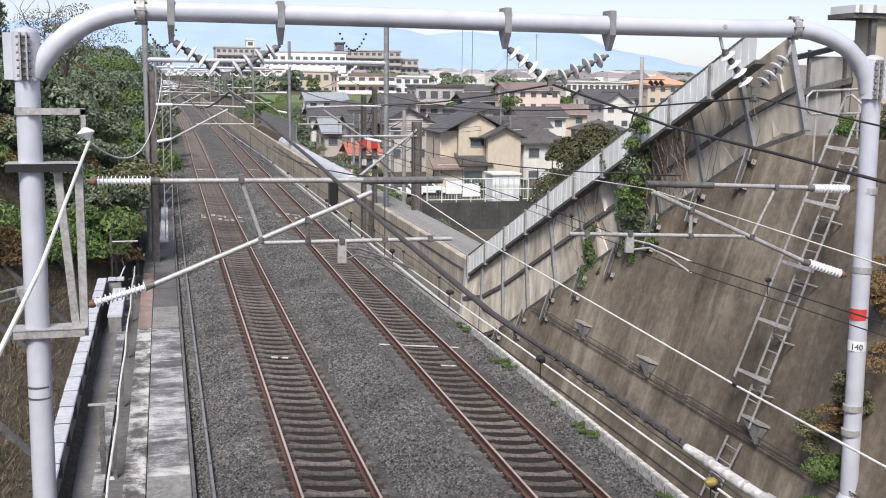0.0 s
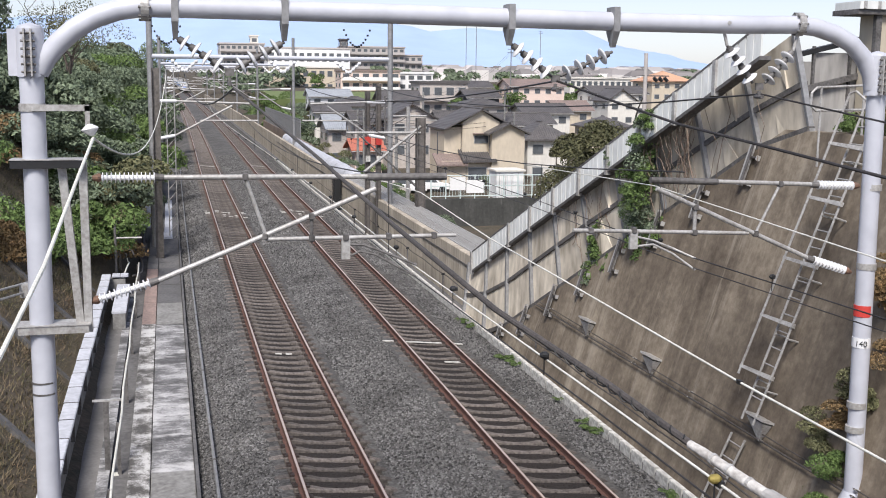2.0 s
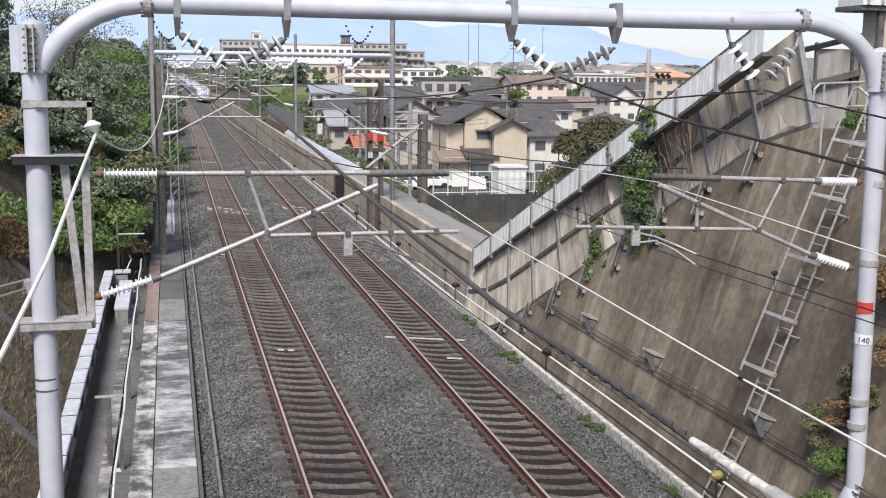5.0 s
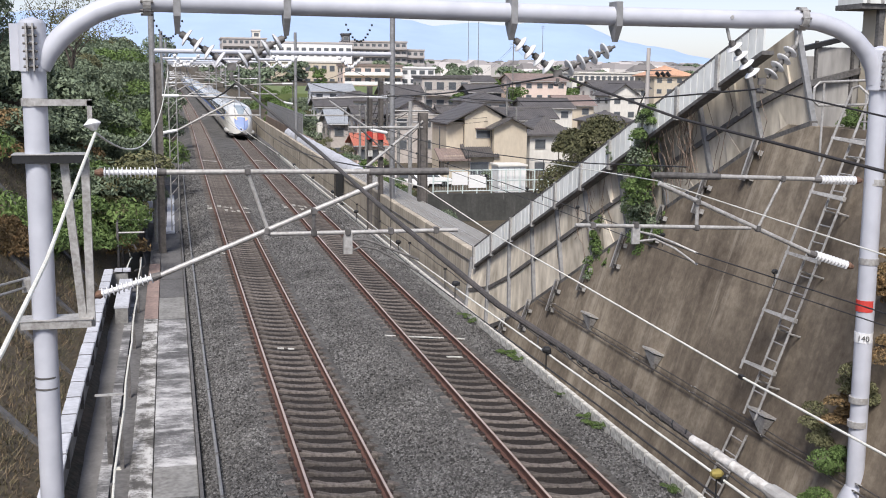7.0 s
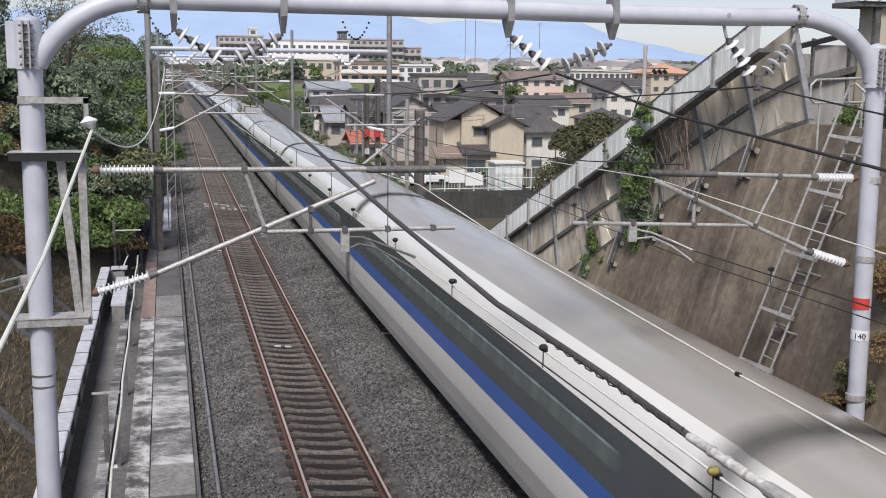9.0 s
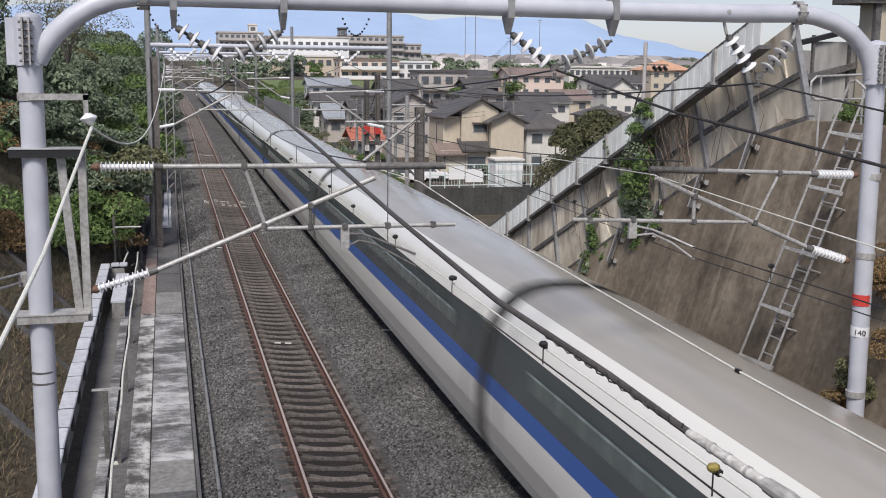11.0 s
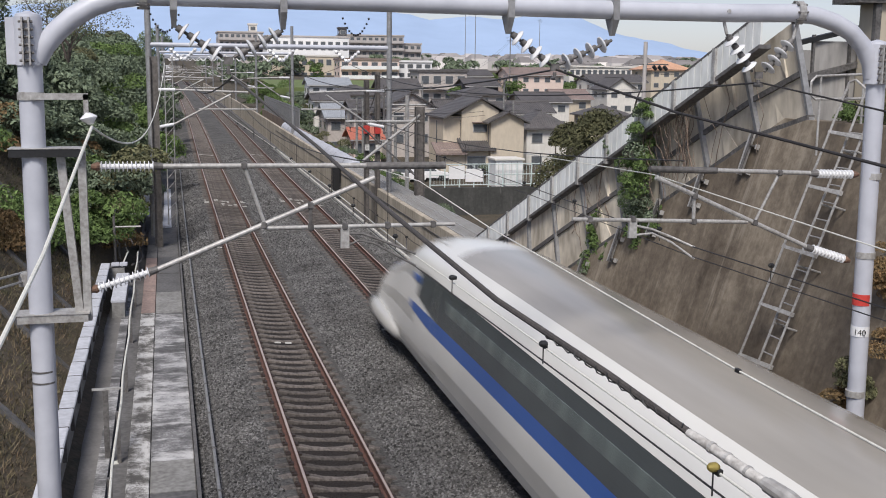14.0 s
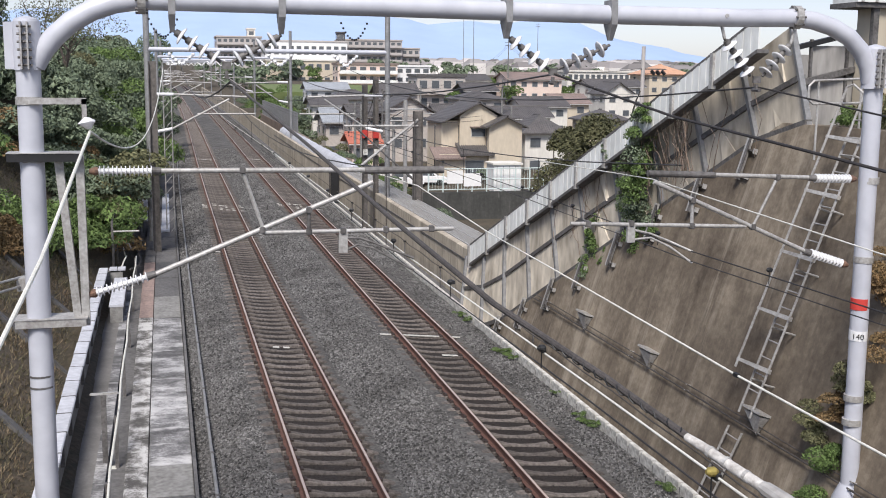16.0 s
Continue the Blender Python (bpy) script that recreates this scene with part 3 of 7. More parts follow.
    # bracket on the left pole
    for z in (6.71, 4.57):
        for d in (-0.17, 0.16):
            part("bracket_channel", cube((-1.87, PY + d - 0.02, z - 0.05), (-1.0, PY + d + 0.02, z + 0.05)), BLACK if z > 6 else GALV, po)
        part("channel_top", cube((-1.88, PY - 0.2, z + 0.052), (-0.98, PY + 0.19, z + 0.062)), GALV, po)
    part("bracket_post", cube((-1.06, PY - 0.06, 4.5), (-0.96, PY + 0.06, 6.72)), GALV, po)
    part("bracket_strut", loft(bmesh.new(), [[(-1.32, PY - 0.06, 6.68), (-1.22, PY - 0.06, 6.68), (-1.22, PY + 0.06, 6.68), (-1.32, PY + 0.06, 6.68)], [(-1.16, PY - 0.06, 4.62), (-1.06, PY - 0.06, 4.62), (-1.06, PY + 0.06, 4.62), (-1.16, PY + 0.06, 4.62)]]), GALV, po)
    part("wire_bracket", cube((-1.58, PY - 0.19, 7.38), (-0.89, PY - 0.16, 7.46)), GALV, po)
    part("wire_bracket", cube((-0.95, PY - 0.19, 7.2), (-0.89, PY - 0.16, 7.45)), GALV, po)
    part("small_insulator", sweep(bmesh.new(), [(-0.9, PY - 0.17, 7.22), (-0.9, PY - 0.17, 7.16), (-0.88, PY - 0.17, 7.14), (-0.87, PY - 0.17, 7.07)], [0.03, 0.11, 0.10, 0.03], 14), PORCELAIN, po, smooth=True)
    return po


def build_cantilever(side):
    """Arms that hold the wires over one track."""
    if side < 0:
        ca = thing("cantilever_arm", "grey steel cantilever with white ribbed insulators over the track", "cantilever arm", "cantilevers")
        rod_insulator(ca, (-0.80, PY, 6.52), (-0.10, PY, 6.515), 13)
        rod_insulator(ca, (-0.88, PY, 4.92), (-0.2, PY, 5.12), 11)
        part("top_pipe", tube((-0.02, PY, 6.515), (3.8, PY, 6.49), 0.036, 14), GALV, ca, smooth=True)
        part("top_pipe_sleeve", tube((2.7, PY, 6.49), (3.82, PY, 6.485), 0.052, 14), DULL_STEEL, ca)
        part("brace_pipe", tube((-0.12, PY, 5.14), (2.82, PY, 6.33), 0.036, 14), GALV, ca, smooth=True)
        part("steady_pipe", tube((1.32, PY, 5.66), (3.97, PY, 5.655), 0.03, 12), GALV, ca, smooth=True)
        part("drop_rod", tube((1.05, PY, 6.5), (1.3, PY, 5.75), 0.026, 10), GALV, ca)
        part("drop_rod", tube((1.93, PY, 5.97), (1.93, PY, 5.66), 0.026, 10), DULL_STEEL, ca)
        part("arm_plate", cube((2.34, PY - 0.03, 5.36), (2.46, PY + 0.03, 5.66)), GALV, ca)
        part("steady_arm", sweep(bmesh.new(), [(2.46, PY, 5.56), (2.65, PY, 5.55), (2.85, PY - 0.05, 5.48), (3.36, PY - 0.2, 5.28)], 0.018, 8), DULL_STEEL, ca)
        part("steady_arm", sweep(bmesh.new(), [(2.46, PY, 5.40), (2.6, PY, 5.46), (2.8, PY - 0.05, 5.42), (3.36, PY - 0.2, 5.11)], 0.016, 8), DULL_STEEL, ca)
        for x, z in ((1.05, 6.51), (1.3, 5.7), (1.93, 5.96), (1.93, 5.66), (2.4, 5.66), (3.0, 5.66), (3.65, 5.66)):
            part("clamp", rounded((x - 0.04, PY - 0.048, z - 0.045), (x + 0.04, PY + 0.048, z + 0.045), 0.012), DULL_STEEL, ca)
    else:
        ca = thing("cantilever_arm", "short grey steel cantilever with white ribbed insulators by the slope", "cantilever arm", "cantilevers")
        rod_insulator(ca, (10.32, PY, 6.27), (9.68, PY, 6.29), 11)
        rod_insulator(ca, (10.28, PY, 4.94), (9.68, PY, 5.13), 10)
        part("top_pipe", tube((9.6, PY, 6.3), (6.94, PY, 6.40), 0.034, 14), GALV, ca, smooth=True)
        part("top_pipe_sleeve", tube((8.0, PY, 6.355), (6.92, PY, 6.395), 0.05, 14), DULL_STEEL, ca)
        part("brace_pipe", tube((9.6, PY, 5.16), (7.02, PY, 6.27), 0.034, 14), GALV, ca, smooth=True)
        part("steady_pipe", tube((5.73, PY, 5.68), (8.56, PY, 5.57), 0.03, 12), GALV, ca, smooth=True)
        part("drop_rod", tube((9.05, PY, 6.3), (8.68, PY, 5.56), 0.022, 10), GALV, ca)
        part("drop_rod", tube((7.66, PY, 6.0), (7.66, PY, 5.6), 0.028, 10), GALV, ca)
        part("arm_plate", cube((6.62, PY - 0.03, 5.38), (6.74, PY + 0.03, 5.66)), GALV, ca)
        part("steady_arm", sweep(bmesh.new(), [(6.74, PY, 5.56), (7.0, PY, 5.5), (7.3, PY - 0.05, 5.38), (7.6, PY - 0.2, 5.24)], 0.016, 8), GALV, ca)
        part("steady_arm", sweep(bmesh.new(), [(6.74, PY, 5.42), (7.0, PY, 5.44), (7.3, PY - 0.05, 5.3), (7.6, PY - 0.2, 5.07)], 0.016, 8), GALV, ca)
        for x, z in ((9.05, 6.31), (8.68, 5.56), (7.66, 5.98), (7.66, 5.6), (6.68, 5.66), (6.0, 5.67)):
            part("clamp", rounded((x - 0.04, PY - 0.048, z - 0.045), (x + 0.04, PY + 0.048, z + 0.045), 0.012), DULL_STEEL, ca)
    return ca


def wire(name, label, pts, r, material=None, ears=()):
    w = thing(name, label, "wire", "overhead wires")
    part("strand", sweep(bmesh.new(), pts, r, 8), material or WIRE, w, smooth=True)
    for e in ears:
        part("wire_clamp", cube((e[0] - 0.018, e[1] - 0.04, e[2] - 0.02), (e[0] + 0.018, e[1] + 0.04, e[2] + 0.02)), BLACK, w)
    return w


def sag(a, b, d, n=12):
    a, b = Vector(a), Vector(b)
    return [a.lerp(b, i / n) - Vector((0, 0, 4 * d * (i / n) * (1 - i / n))) for i in range(n + 1)]


# ---- train ----
BODY = [(1.36, 0.30), (1.50, 0.36), (1.60, 0.62), (1.655, 0.98), (1.69, 1.25), (1.692, 1.50), (1.682, 1.83), (1.655, 2.22), (1.59, 2.70), (1.51, 2.93), (1.38, 3.15), (1.20, 3.33), (0.95, 3.48), (0.6, 3.58), (0.25, 3.62), (0.0, 3.63)]
STRIPS = (("skirt", 0, 1, TRAIN_SKIRT), ("sill", 1, 2, TRAIN_WHITE), ("skirt_band", 2, 3, TRAIN_SKIRT), ("lower_side", 3, 5, TRAIN_WHITE), ("blue_stripe", 5, 6, TRAIN_BLUE), ("window_band", 6, 8, TRAIN_BAND), ("shoulder", 8, 11, TRAIN_WHITE))


def strip_mesh(i, j, y0, y1, s):
    bm = bmesh.new()
    return loft(bm, [[(s * x, y, z) for x, z in BODY[i:j + 1]] for y in (y0, y1)], False)


def build_middle_car(half=12.2):
    car = thing("train_car", "white high-speed train car with a blue stripe and dark windows", "train car", "train cars")
    for s in (-1, 1):
        for name, i, j, m in STRIPS:
            part(name, strip_mesh(i, j, -half, half, s), m, car, smooth=True)
    roof = [(x, z) for x, z in BODY[11:]]
    roof = roof + [(-x, z) for x, z in reversed(roof[:-1])]
    part("roof", loft(bmesh.new(), [[(x, y, z) for x, z in roof] for y in (-half, half)], False), TRAIN_ROOF, car, "grey roof", smooth=True)
    ring = [(x, z) for x, z in BODY] + [(-x, z) for x, z in reversed(BODY[:-1])]
    for y in (-half, half):
        part("end_wall", loft(bmesh.new(), [[(x * 0.985, y * k, 0.3 + (z - 0.3) * 0.985) for x, z in ring] for k in (0.996, 1.0)]), TRAIN_UNDER, car)
    part("underframe", cube((-1.3, -half, 0.2), (1.3, half, 0.45)), TRAIN_UNDER, car)
    part("gangway", loft(bmesh.new(), [[(x * 0.93, y, 0.35 + (z - 0.3) * 0.93) for x, z in ring] for y in (half, half + 0.6)]), BLACK, car)
    part("roof_joint", loft(bmesh.new(), [[(x * 1.004, y, z + 0.012) for x, z in BODY[9:] + [(-x, z) for x, z in reversed(BODY[9:-1])]] for y in (half - 0.16, half)], False), BLACK, car)
    pane = None
    for s in (-1, 1):
        for k in range(20):
            y = -9.5 + k * 1.0
            if pane is None:
                pane = part("window", loft(bmesh.new(), [[(-0.012, -0.33, -0.25), (-0.012, 0.33, -0.25), (-0.012, 0.33, 0.25), (-0.012, -0.33, 0.25)], [(0.014, -0.30, -0.22), (0.014, 0.30, -0.22), (0.014, 0.30, 0.22), (0.014, -0.30, 0.22)]]), TRAIN_GLASS, car, matrix=pose(1.655, y, 2.22, 0, -7, 0))
                if s < 0:
                    pane.matrix_basis = pose(-1.655, y, 2.22, 0, 7, 180)
            else:
                again("window", pane, car, pose(1.655, y, 2.22, 0, -7, 0) if s > 0 else pose(-1.655, y, 2.22, 0, 7, 180))
        for y in (-11.3, 11.3):
            part("door_seam", loft(bmesh.new(), [[(s * (x + 0.006), y + d, z) for x, z in BODY[3:10]] for d in (-0.03, 0.03)], False), TRAIN_BAND, car)
    return car


NOSE = ((0.0, 0.08, 0.76, 0.90), (0.12, 0.22, 0.64, 1.01), (0.4, 0.42, 0.52, 1.16), (0.9, 0.68, 0.43, 1.35), (1.6, 0.95, 0.37, 1.56), (2.5, 1.20, 0.32, 1.79), (3.5, 1.41, 0.30, 2.02), (4.5, 1.50, 0.30, 2.29), (5.5, 1.57, 0.30, 2.62), (6.5, 1.62, 0.30, 2.97), (7.5, 1.655, 0.30, 3.26), (8.7, 1.675, 0.30, 3.45), (10.0, 1.685, 0.30, 3.57), (11.5, 1.69, 0.30, 3.63))


def nose_ring(s, i0=0, i1=15, grow=0.0):
    """Half outline of the nose at s metres behind its tip."""
    ss = [n[0] for n in NOSE]
    w, lo, hi = (float(np.interp(s, ss, [n[k] for n in NOSE])) for k in (1, 2, 3))
    f = min(1.0, s / 11.5)
    out = []
    for k in range(i0, i1 + 1):
        x, z = BODY[k]
        u, v = x / 1.69, (z - 0.30) / 3.33
        a = math.pi * k / 30
        ru, rv = math.sin(math.pi / 2 + a) if k else 0.92, math.sin(a)
        ru = max(0.0, math.cos(a)) ** (0.66 + 0.42 * math.sin(math.pi * min(1.0, s / 10.0))) if k < 15 else 0.0
        rv = math.sin(a) ** 1.05
        g = f * f * (3 - 2 * f)
        out.append(((ru + (u - ru) * g) * w + (grow if k < 15 else 0), lo + (rv + (v - rv) * g) * (hi - lo) + grow))
    return out


def build_lead_car(tail=False):
    label = "white high-speed train end car with a long streamlined nose"
    car = thing("train_end_car", label, "train car", "train cars")
    # the tip is at y = 0, the body runs towards +y
    st = [0, 0.05, 0.12, 0.25, 0.4, 0.65, 0.9, 1.25, 1.6, 2.0, 2.5, 3, 3.5, 4, 4.5, 5, 5.5, 6, 6.5, 7, 7.5, 8.1, 8.7, 9.3, 10, 10.7, 11.5]
    full = [nose_ring(s) for s in st]
    rings = [[(x, s, z) for x, z in r] + [(-x, s, z) for x, z in reversed(r[:-1])] for s, r in zip(st, full)]
    part("nose", loft(bmesh.new(), rings), TRAIN_WHITE, car, smooth=True)
    for s in (-1, 1):
        for name, i, j, m in STRIPS:
            part(name, strip_mesh(i, j, 11.5, 27.2, s), m, car, smooth=True)
    roof = [(x, z) for x, z in BODY[11:]]
    roof = roof + [(-x, z) for x, z in reversed(roof[:-1])]
    part("roof", loft(bmesh.new(), [[(x, y, z) for x, z in roof] for y in (11.5, 27.2)], False), TRAIN_ROOF, car, "grey roof", smooth=True)
    ring = [(x, z) for x, z in BODY] + [(-x, z) for x, z in reversed(BODY[:-1])]
    part("end_wall", loft(bmesh.new(), [[(x * 0.985, y, 0.3 + (z - 0.3) * 0.985) for x, z in ring] for y in (27.1, 27.2)]), TRAIN_UNDER, car)
    part("gangway", loft(bmesh.new(), [[(x * 0.93, y, 0.35 + (z - 0.3) * 0.93) for x, z in ring] for y in (27.2, 27.5)]), BLACK, car)
    part("underframe", cube((-1.25, 1.5, 0.2), (1.25, 27.2, 0.45)), TRAIN_UNDER, car)

    def patch(name, s0, s1, k0, k1, m, sides, label="", grow=0.012, n=8, taper=0.0):
        for s in sides:
            bm = bmesh.new()
            rr = []
            for i in range(n + 1):
                t = s0 + (s1 - s0) * i / n
                r = nose_ring(t, 0, 15, grow)
                a, b = k0 + taper * (1 - i / n), k1 - taper * (1 - i / n) * 0.0
                row = []
                for q in range(7):
                    k = a + (b - a) * q / 6
                    i0 = min(int(k), 14)
                    row.append((s * (r[i0][0] + (r[i0 + 1][0] - r[i0][0]) * (k - i0)), t, r[i0][1] + (r[i0 + 1][1] - r[i0][1]) * (k - i0)))
                rr.append(row)
            part(name, loft(bm, rr, False), m, car, label, smooth=True)

    # The sky's reflection on white paint is put in as a pale blue patch.
    patch("nose_top_sheen", 0.02, 4.3, 10.9, 15, NOSE_SHEEN, (-1, 1), "sky sheen painted pale blue on the nose top", taper=-4.2, n=16)
    patch("windscreen", 5.0, 8.6, 12.3, 15, CAB_GLASS, (-1, 1), "blue-grey cab windscreen", taper=1.3, n=12)
    patch("windscreen_frame", 8.6, 8.75, 12.2, 15, TRAIN_SKIRT, (-1, 1), "grey rear edge of the windscreen", 0.016)
    patch("canopy_seam", 4.7, 9.6, 11.6, 11.85, TRAIN_SKIRT, (-1, 1), "grey seam along the cab canopy", 0.01, taper=1.2)
    # Upper and side creases are not modelled; grey bands paint their shade.
    patch("upper_crease_shade", 0.4, 10.6, 7.2, 8.3, TRAIN_SKIRT, (-1, 1), "grey band painted as upper crease shade along the nose side", 0.005, taper=0.9, n=14)
    patch("headlamp", 3.4, 4.5, 10.5, 12.3, LAMP, (-1, 1), "warm glowing headlamp", 0.02, taper=1.4)
    patch("side_crease_shade", 0.8, 9.5, 4.3, 5.6, TRAIN_SKIRT, (-1, 1), "grey band painted as crease shade along the nose side", 0.006, taper=0.3)
    patch("lower_fairing", 1.0, 11.5, 1.2, 2.4, TRAIN_SKIRT, (-1, 1), "grey lower fairing", 0.008, taper=0.4)
    patch("window_band", 9.6, 11.5, 6, 8, TRAIN_BAND, (-1, 1), taper=0.6)
    patch("blue_stripe", 9.0, 11.5, 5, 6, TRAIN_BLUE, (-1, 1), taper=0.4)
    for s in (-1, 1):
        part("logo_bar", cube((s * 1.60 - 0.01, 9.0, 2.35), (s * 1.60 + 0.03, 9.6, 2.5)), TRAIN_BLUE, car, "small blue mark")
        for q in range(14):
            part("window", cube((s * 1.645 - 0.012, 12.6 + q * 1.0, 2.0), (s * 1.645 + 0.012, 13.2 + q * 1.0, 2.45)), TRAIN_GLASS, car)
        part("bogie_fairing", sweep(bmesh.new(), [(s * 1.25, 3.0, 0.55), (s * 1.42, 3.6, 0.55), (s * 1.5, 4.6, 0.56), (s * 1.52, 6.4, 0.56), (s * 1.46, 7.4, 0.55), (s * 1.3, 8.0, 0.55)], [0.05, 0.2, 0.24, 0.24, 0.2, 0.05], 14), TRAIN_SKIRT, car, smooth=True)
    return car


def build_pantograph():
    """A single-arm current collector between two low roof shields."""
    pa = thing("pantograph", "dark grey pantograph between sloping roof shields on the train", "pantograph", "pantographs")
    for s in (-1, 1):
        part("roof_shield", loft(bmesh.new(), [[(s * 1.05, -4.5, 3.45), (s * 0.98, -4.5, 3.5), (s * 0.98, -4.5, 3.46), (s * 1.05, -4.5, 3.4)], [(s * 1.18, -2.4, 3.4), (s * 1.0, -2.4, 4.3), (s * 0.94, -2.4, 4.3), (s * 1.08, -2.4, 3.4)], [(s * 1.18, 2.4, 3.4), (s * 1.0, 2.4, 4.3), (s * 0.94, 2.4, 4.3), (s * 1.08, 2.4, 3.4)], [(s * 1.05, 4.5, 3.45), (s * 0.98, 4.5, 3.5), (s * 0.98, 4.5, 3.46), (s * 1.05, 4.5, 3.4)]]), TRAIN_ROOF, pa)
    part("roof_cover", loft(bmesh.new(), [[(-0.9, y, 3.48), (-0.7, y, 3.55 + h), (0.7, y, 3.55 + h), (0.9, y, 3.48)] for y, h in ((-7, 0), (-5, 0.35), (-3, 0.4), (-2.6, 0.08), (2.6, 0.08), (3, 0.4), (5, 0.35), (7, 0))]), TRAIN_ROOF, pa)
    part("lower_arm", tube((0, 0.9, 3.75), (0, -0.6, 4.4), 0.06, 10), BLACK, pa)
    part("upper_arm", tube((0, -0.6, 4.4), (0, 0.3, 4.95), 0.05, 10), BLACK, pa)
    part("collector_head", sweep(bmesh.new(), [(-0.95, 0.3, 4.75), (-0.7, 0.3, 4.95), (0.7, 0.3, 4.95), (0.95, 0.3, 4.75)], 0.05, 10), BLACK, pa)
    for x, y in ((-0.5, 0.9), (0.5, 0.9), (-0.5, -0.9), (0.5, -0.9)):
        part("foot_insulator", tube((x, y, 3.5), (x, y, 3.85), 0.09, 12), BLACK, pa)
    part("base_frame", cube((-0.6, -1.1, 3.8), (0.6, 1.1, 3.9)), BLACK, pa)
    return pa


SPEED, NOSE_Y, NOSE_T = 70.6, 18.9, 8.5
TRAIN = []


def build_train():
    lead = build_lead_car()
    TRAIN.append((lead, 0.0, 0))
    mid = build_middle_car()
    for i in range(14):
        ob = mid if i == 0 else copy_thing(mid, Matrix())
        TRAIN.append((ob, 27.5 + 12.5 + 25.0 * i, 0))
    end = build_lead_car(True)
    TRAIN.append((end, 27.5 + 350 + 27.5, 1))
    pan = build_pantograph()
    TRAIN.append((pan, 298.0, 0))
    TRAIN.append((copy_thing(pan, Matrix()), 50.5 + 75.0, 0))


def motions():
    times = [0.5 * k for k in range(33)]
    for ob, back, turned in TRAIN:
        rows = []
        for t in times:
            y = NOSE_Y - SPEED * (t - NOSE_T) + back
            m = track_pose(2.15, y, -0.0227)
            if turned:
                m = m @ pose(0, 0, 0, 0, 0, 180)
            rows.append((t, m))
        walk(ob, rows)

# ---- stones of the ballast near the camera ----
def stones(name, n, y0, y1, spots, size, material, label, drop=0.0):
    """Loose angular stones, spread over stretches of (m0, m1, z0, z1)."""
    rng = np.random.default_rng(len(name) + n)
    base = np.array([(0, 0, 1), (0.9, 0.1, 0.05), (-0.1, 0.95, -0.1), (-0.95, -0.05, 0.1), (0.1, -0.9, 0.0), (0, 0, -0.8)])
    tri = np.array([(0, 1, 2), (0, 2, 3), (0, 3, 4), (0, 4, 1), (5, 2, 1), (5, 3, 2), (5, 4, 3), (5, 1, 4)])
    w = np.array([s[1] - s[0] for s in spots])
    k = rng.choice(len(spots), n, p=w / w.sum())
    f = rng.random(n)
    sp = np.array(spots)
    m = sp[k, 0] + (sp[k, 1] - sp[k, 0]) * f
    z = sp[k, 2] + (sp[k, 3] - sp[k, 2]) * f
    y = y0 + (y1 - y0) * rng.random(n) ** 1.35
    x = np.array([cx(v) for v in y]) + m
    z = z + np.array([gz(v) for v in y]) + rng.uniform(-0.012, 0.018, n) - drop
    a = rng.uniform(0, 2 * math.pi, n)
    r = size * rng.uniform(0.6, 1.35, n)
    pts = base[None] * rng.uniform(0.65, 1.25, (n, 6, 1)) * r[:, None, None]
    c, s = np.cos(a)[:, None], np.sin(a)[:, None]
    out = np.stack([pts[:, :, 0] * c - pts[:, :, 1] * s + x[:, None], pts[:, :, 0] * s + pts[:, :, 1] * c + y[:, None], pts[:, :, 2] * 0.75 + z[:, None]], -1)
    faces = (tri[None] + (np.arange(n) * 6)[:, None, None]).reshape(-1, 3)
    ob = cloud(out.reshape(-1, 3).tolist(), faces.tolist(), name, material)
    return tagged(ob, label, "ballast", kind="stuff")


# ---- left side: paths, capped wall, rails ----
STAINED = stained("lime_stained_concrete", (0.09, 0.085, 0.08), (0.25, 0.24, 0.23), (0.52, 0.51, 0.50), (1.6, 1.0, 1), 1.5, (0.62, 0.61, 0.60), (1.5, 2.2, 1), edge=(0.445, 0.49, 0.535))
DAMP = stained("damp_lime_streaked_concrete", (0.085, 0.083, 0.085), (0.17, 0.167, 0.17), (0.37, 0.365, 0.37), (0.6, 1.3, 1), 0.8, (0.60, 0.59, 0.59), (0.5, 1.7, 1), edge=(0.43, 0.50, 0.56), lime_from=0.51)
REDDISH = mat("reddish_path_concrete", (0.33, 0.24, 0.21), (0.20, 0.15, 0.135), 0.9, fine=9, coarse=1.2, bump=0.2)


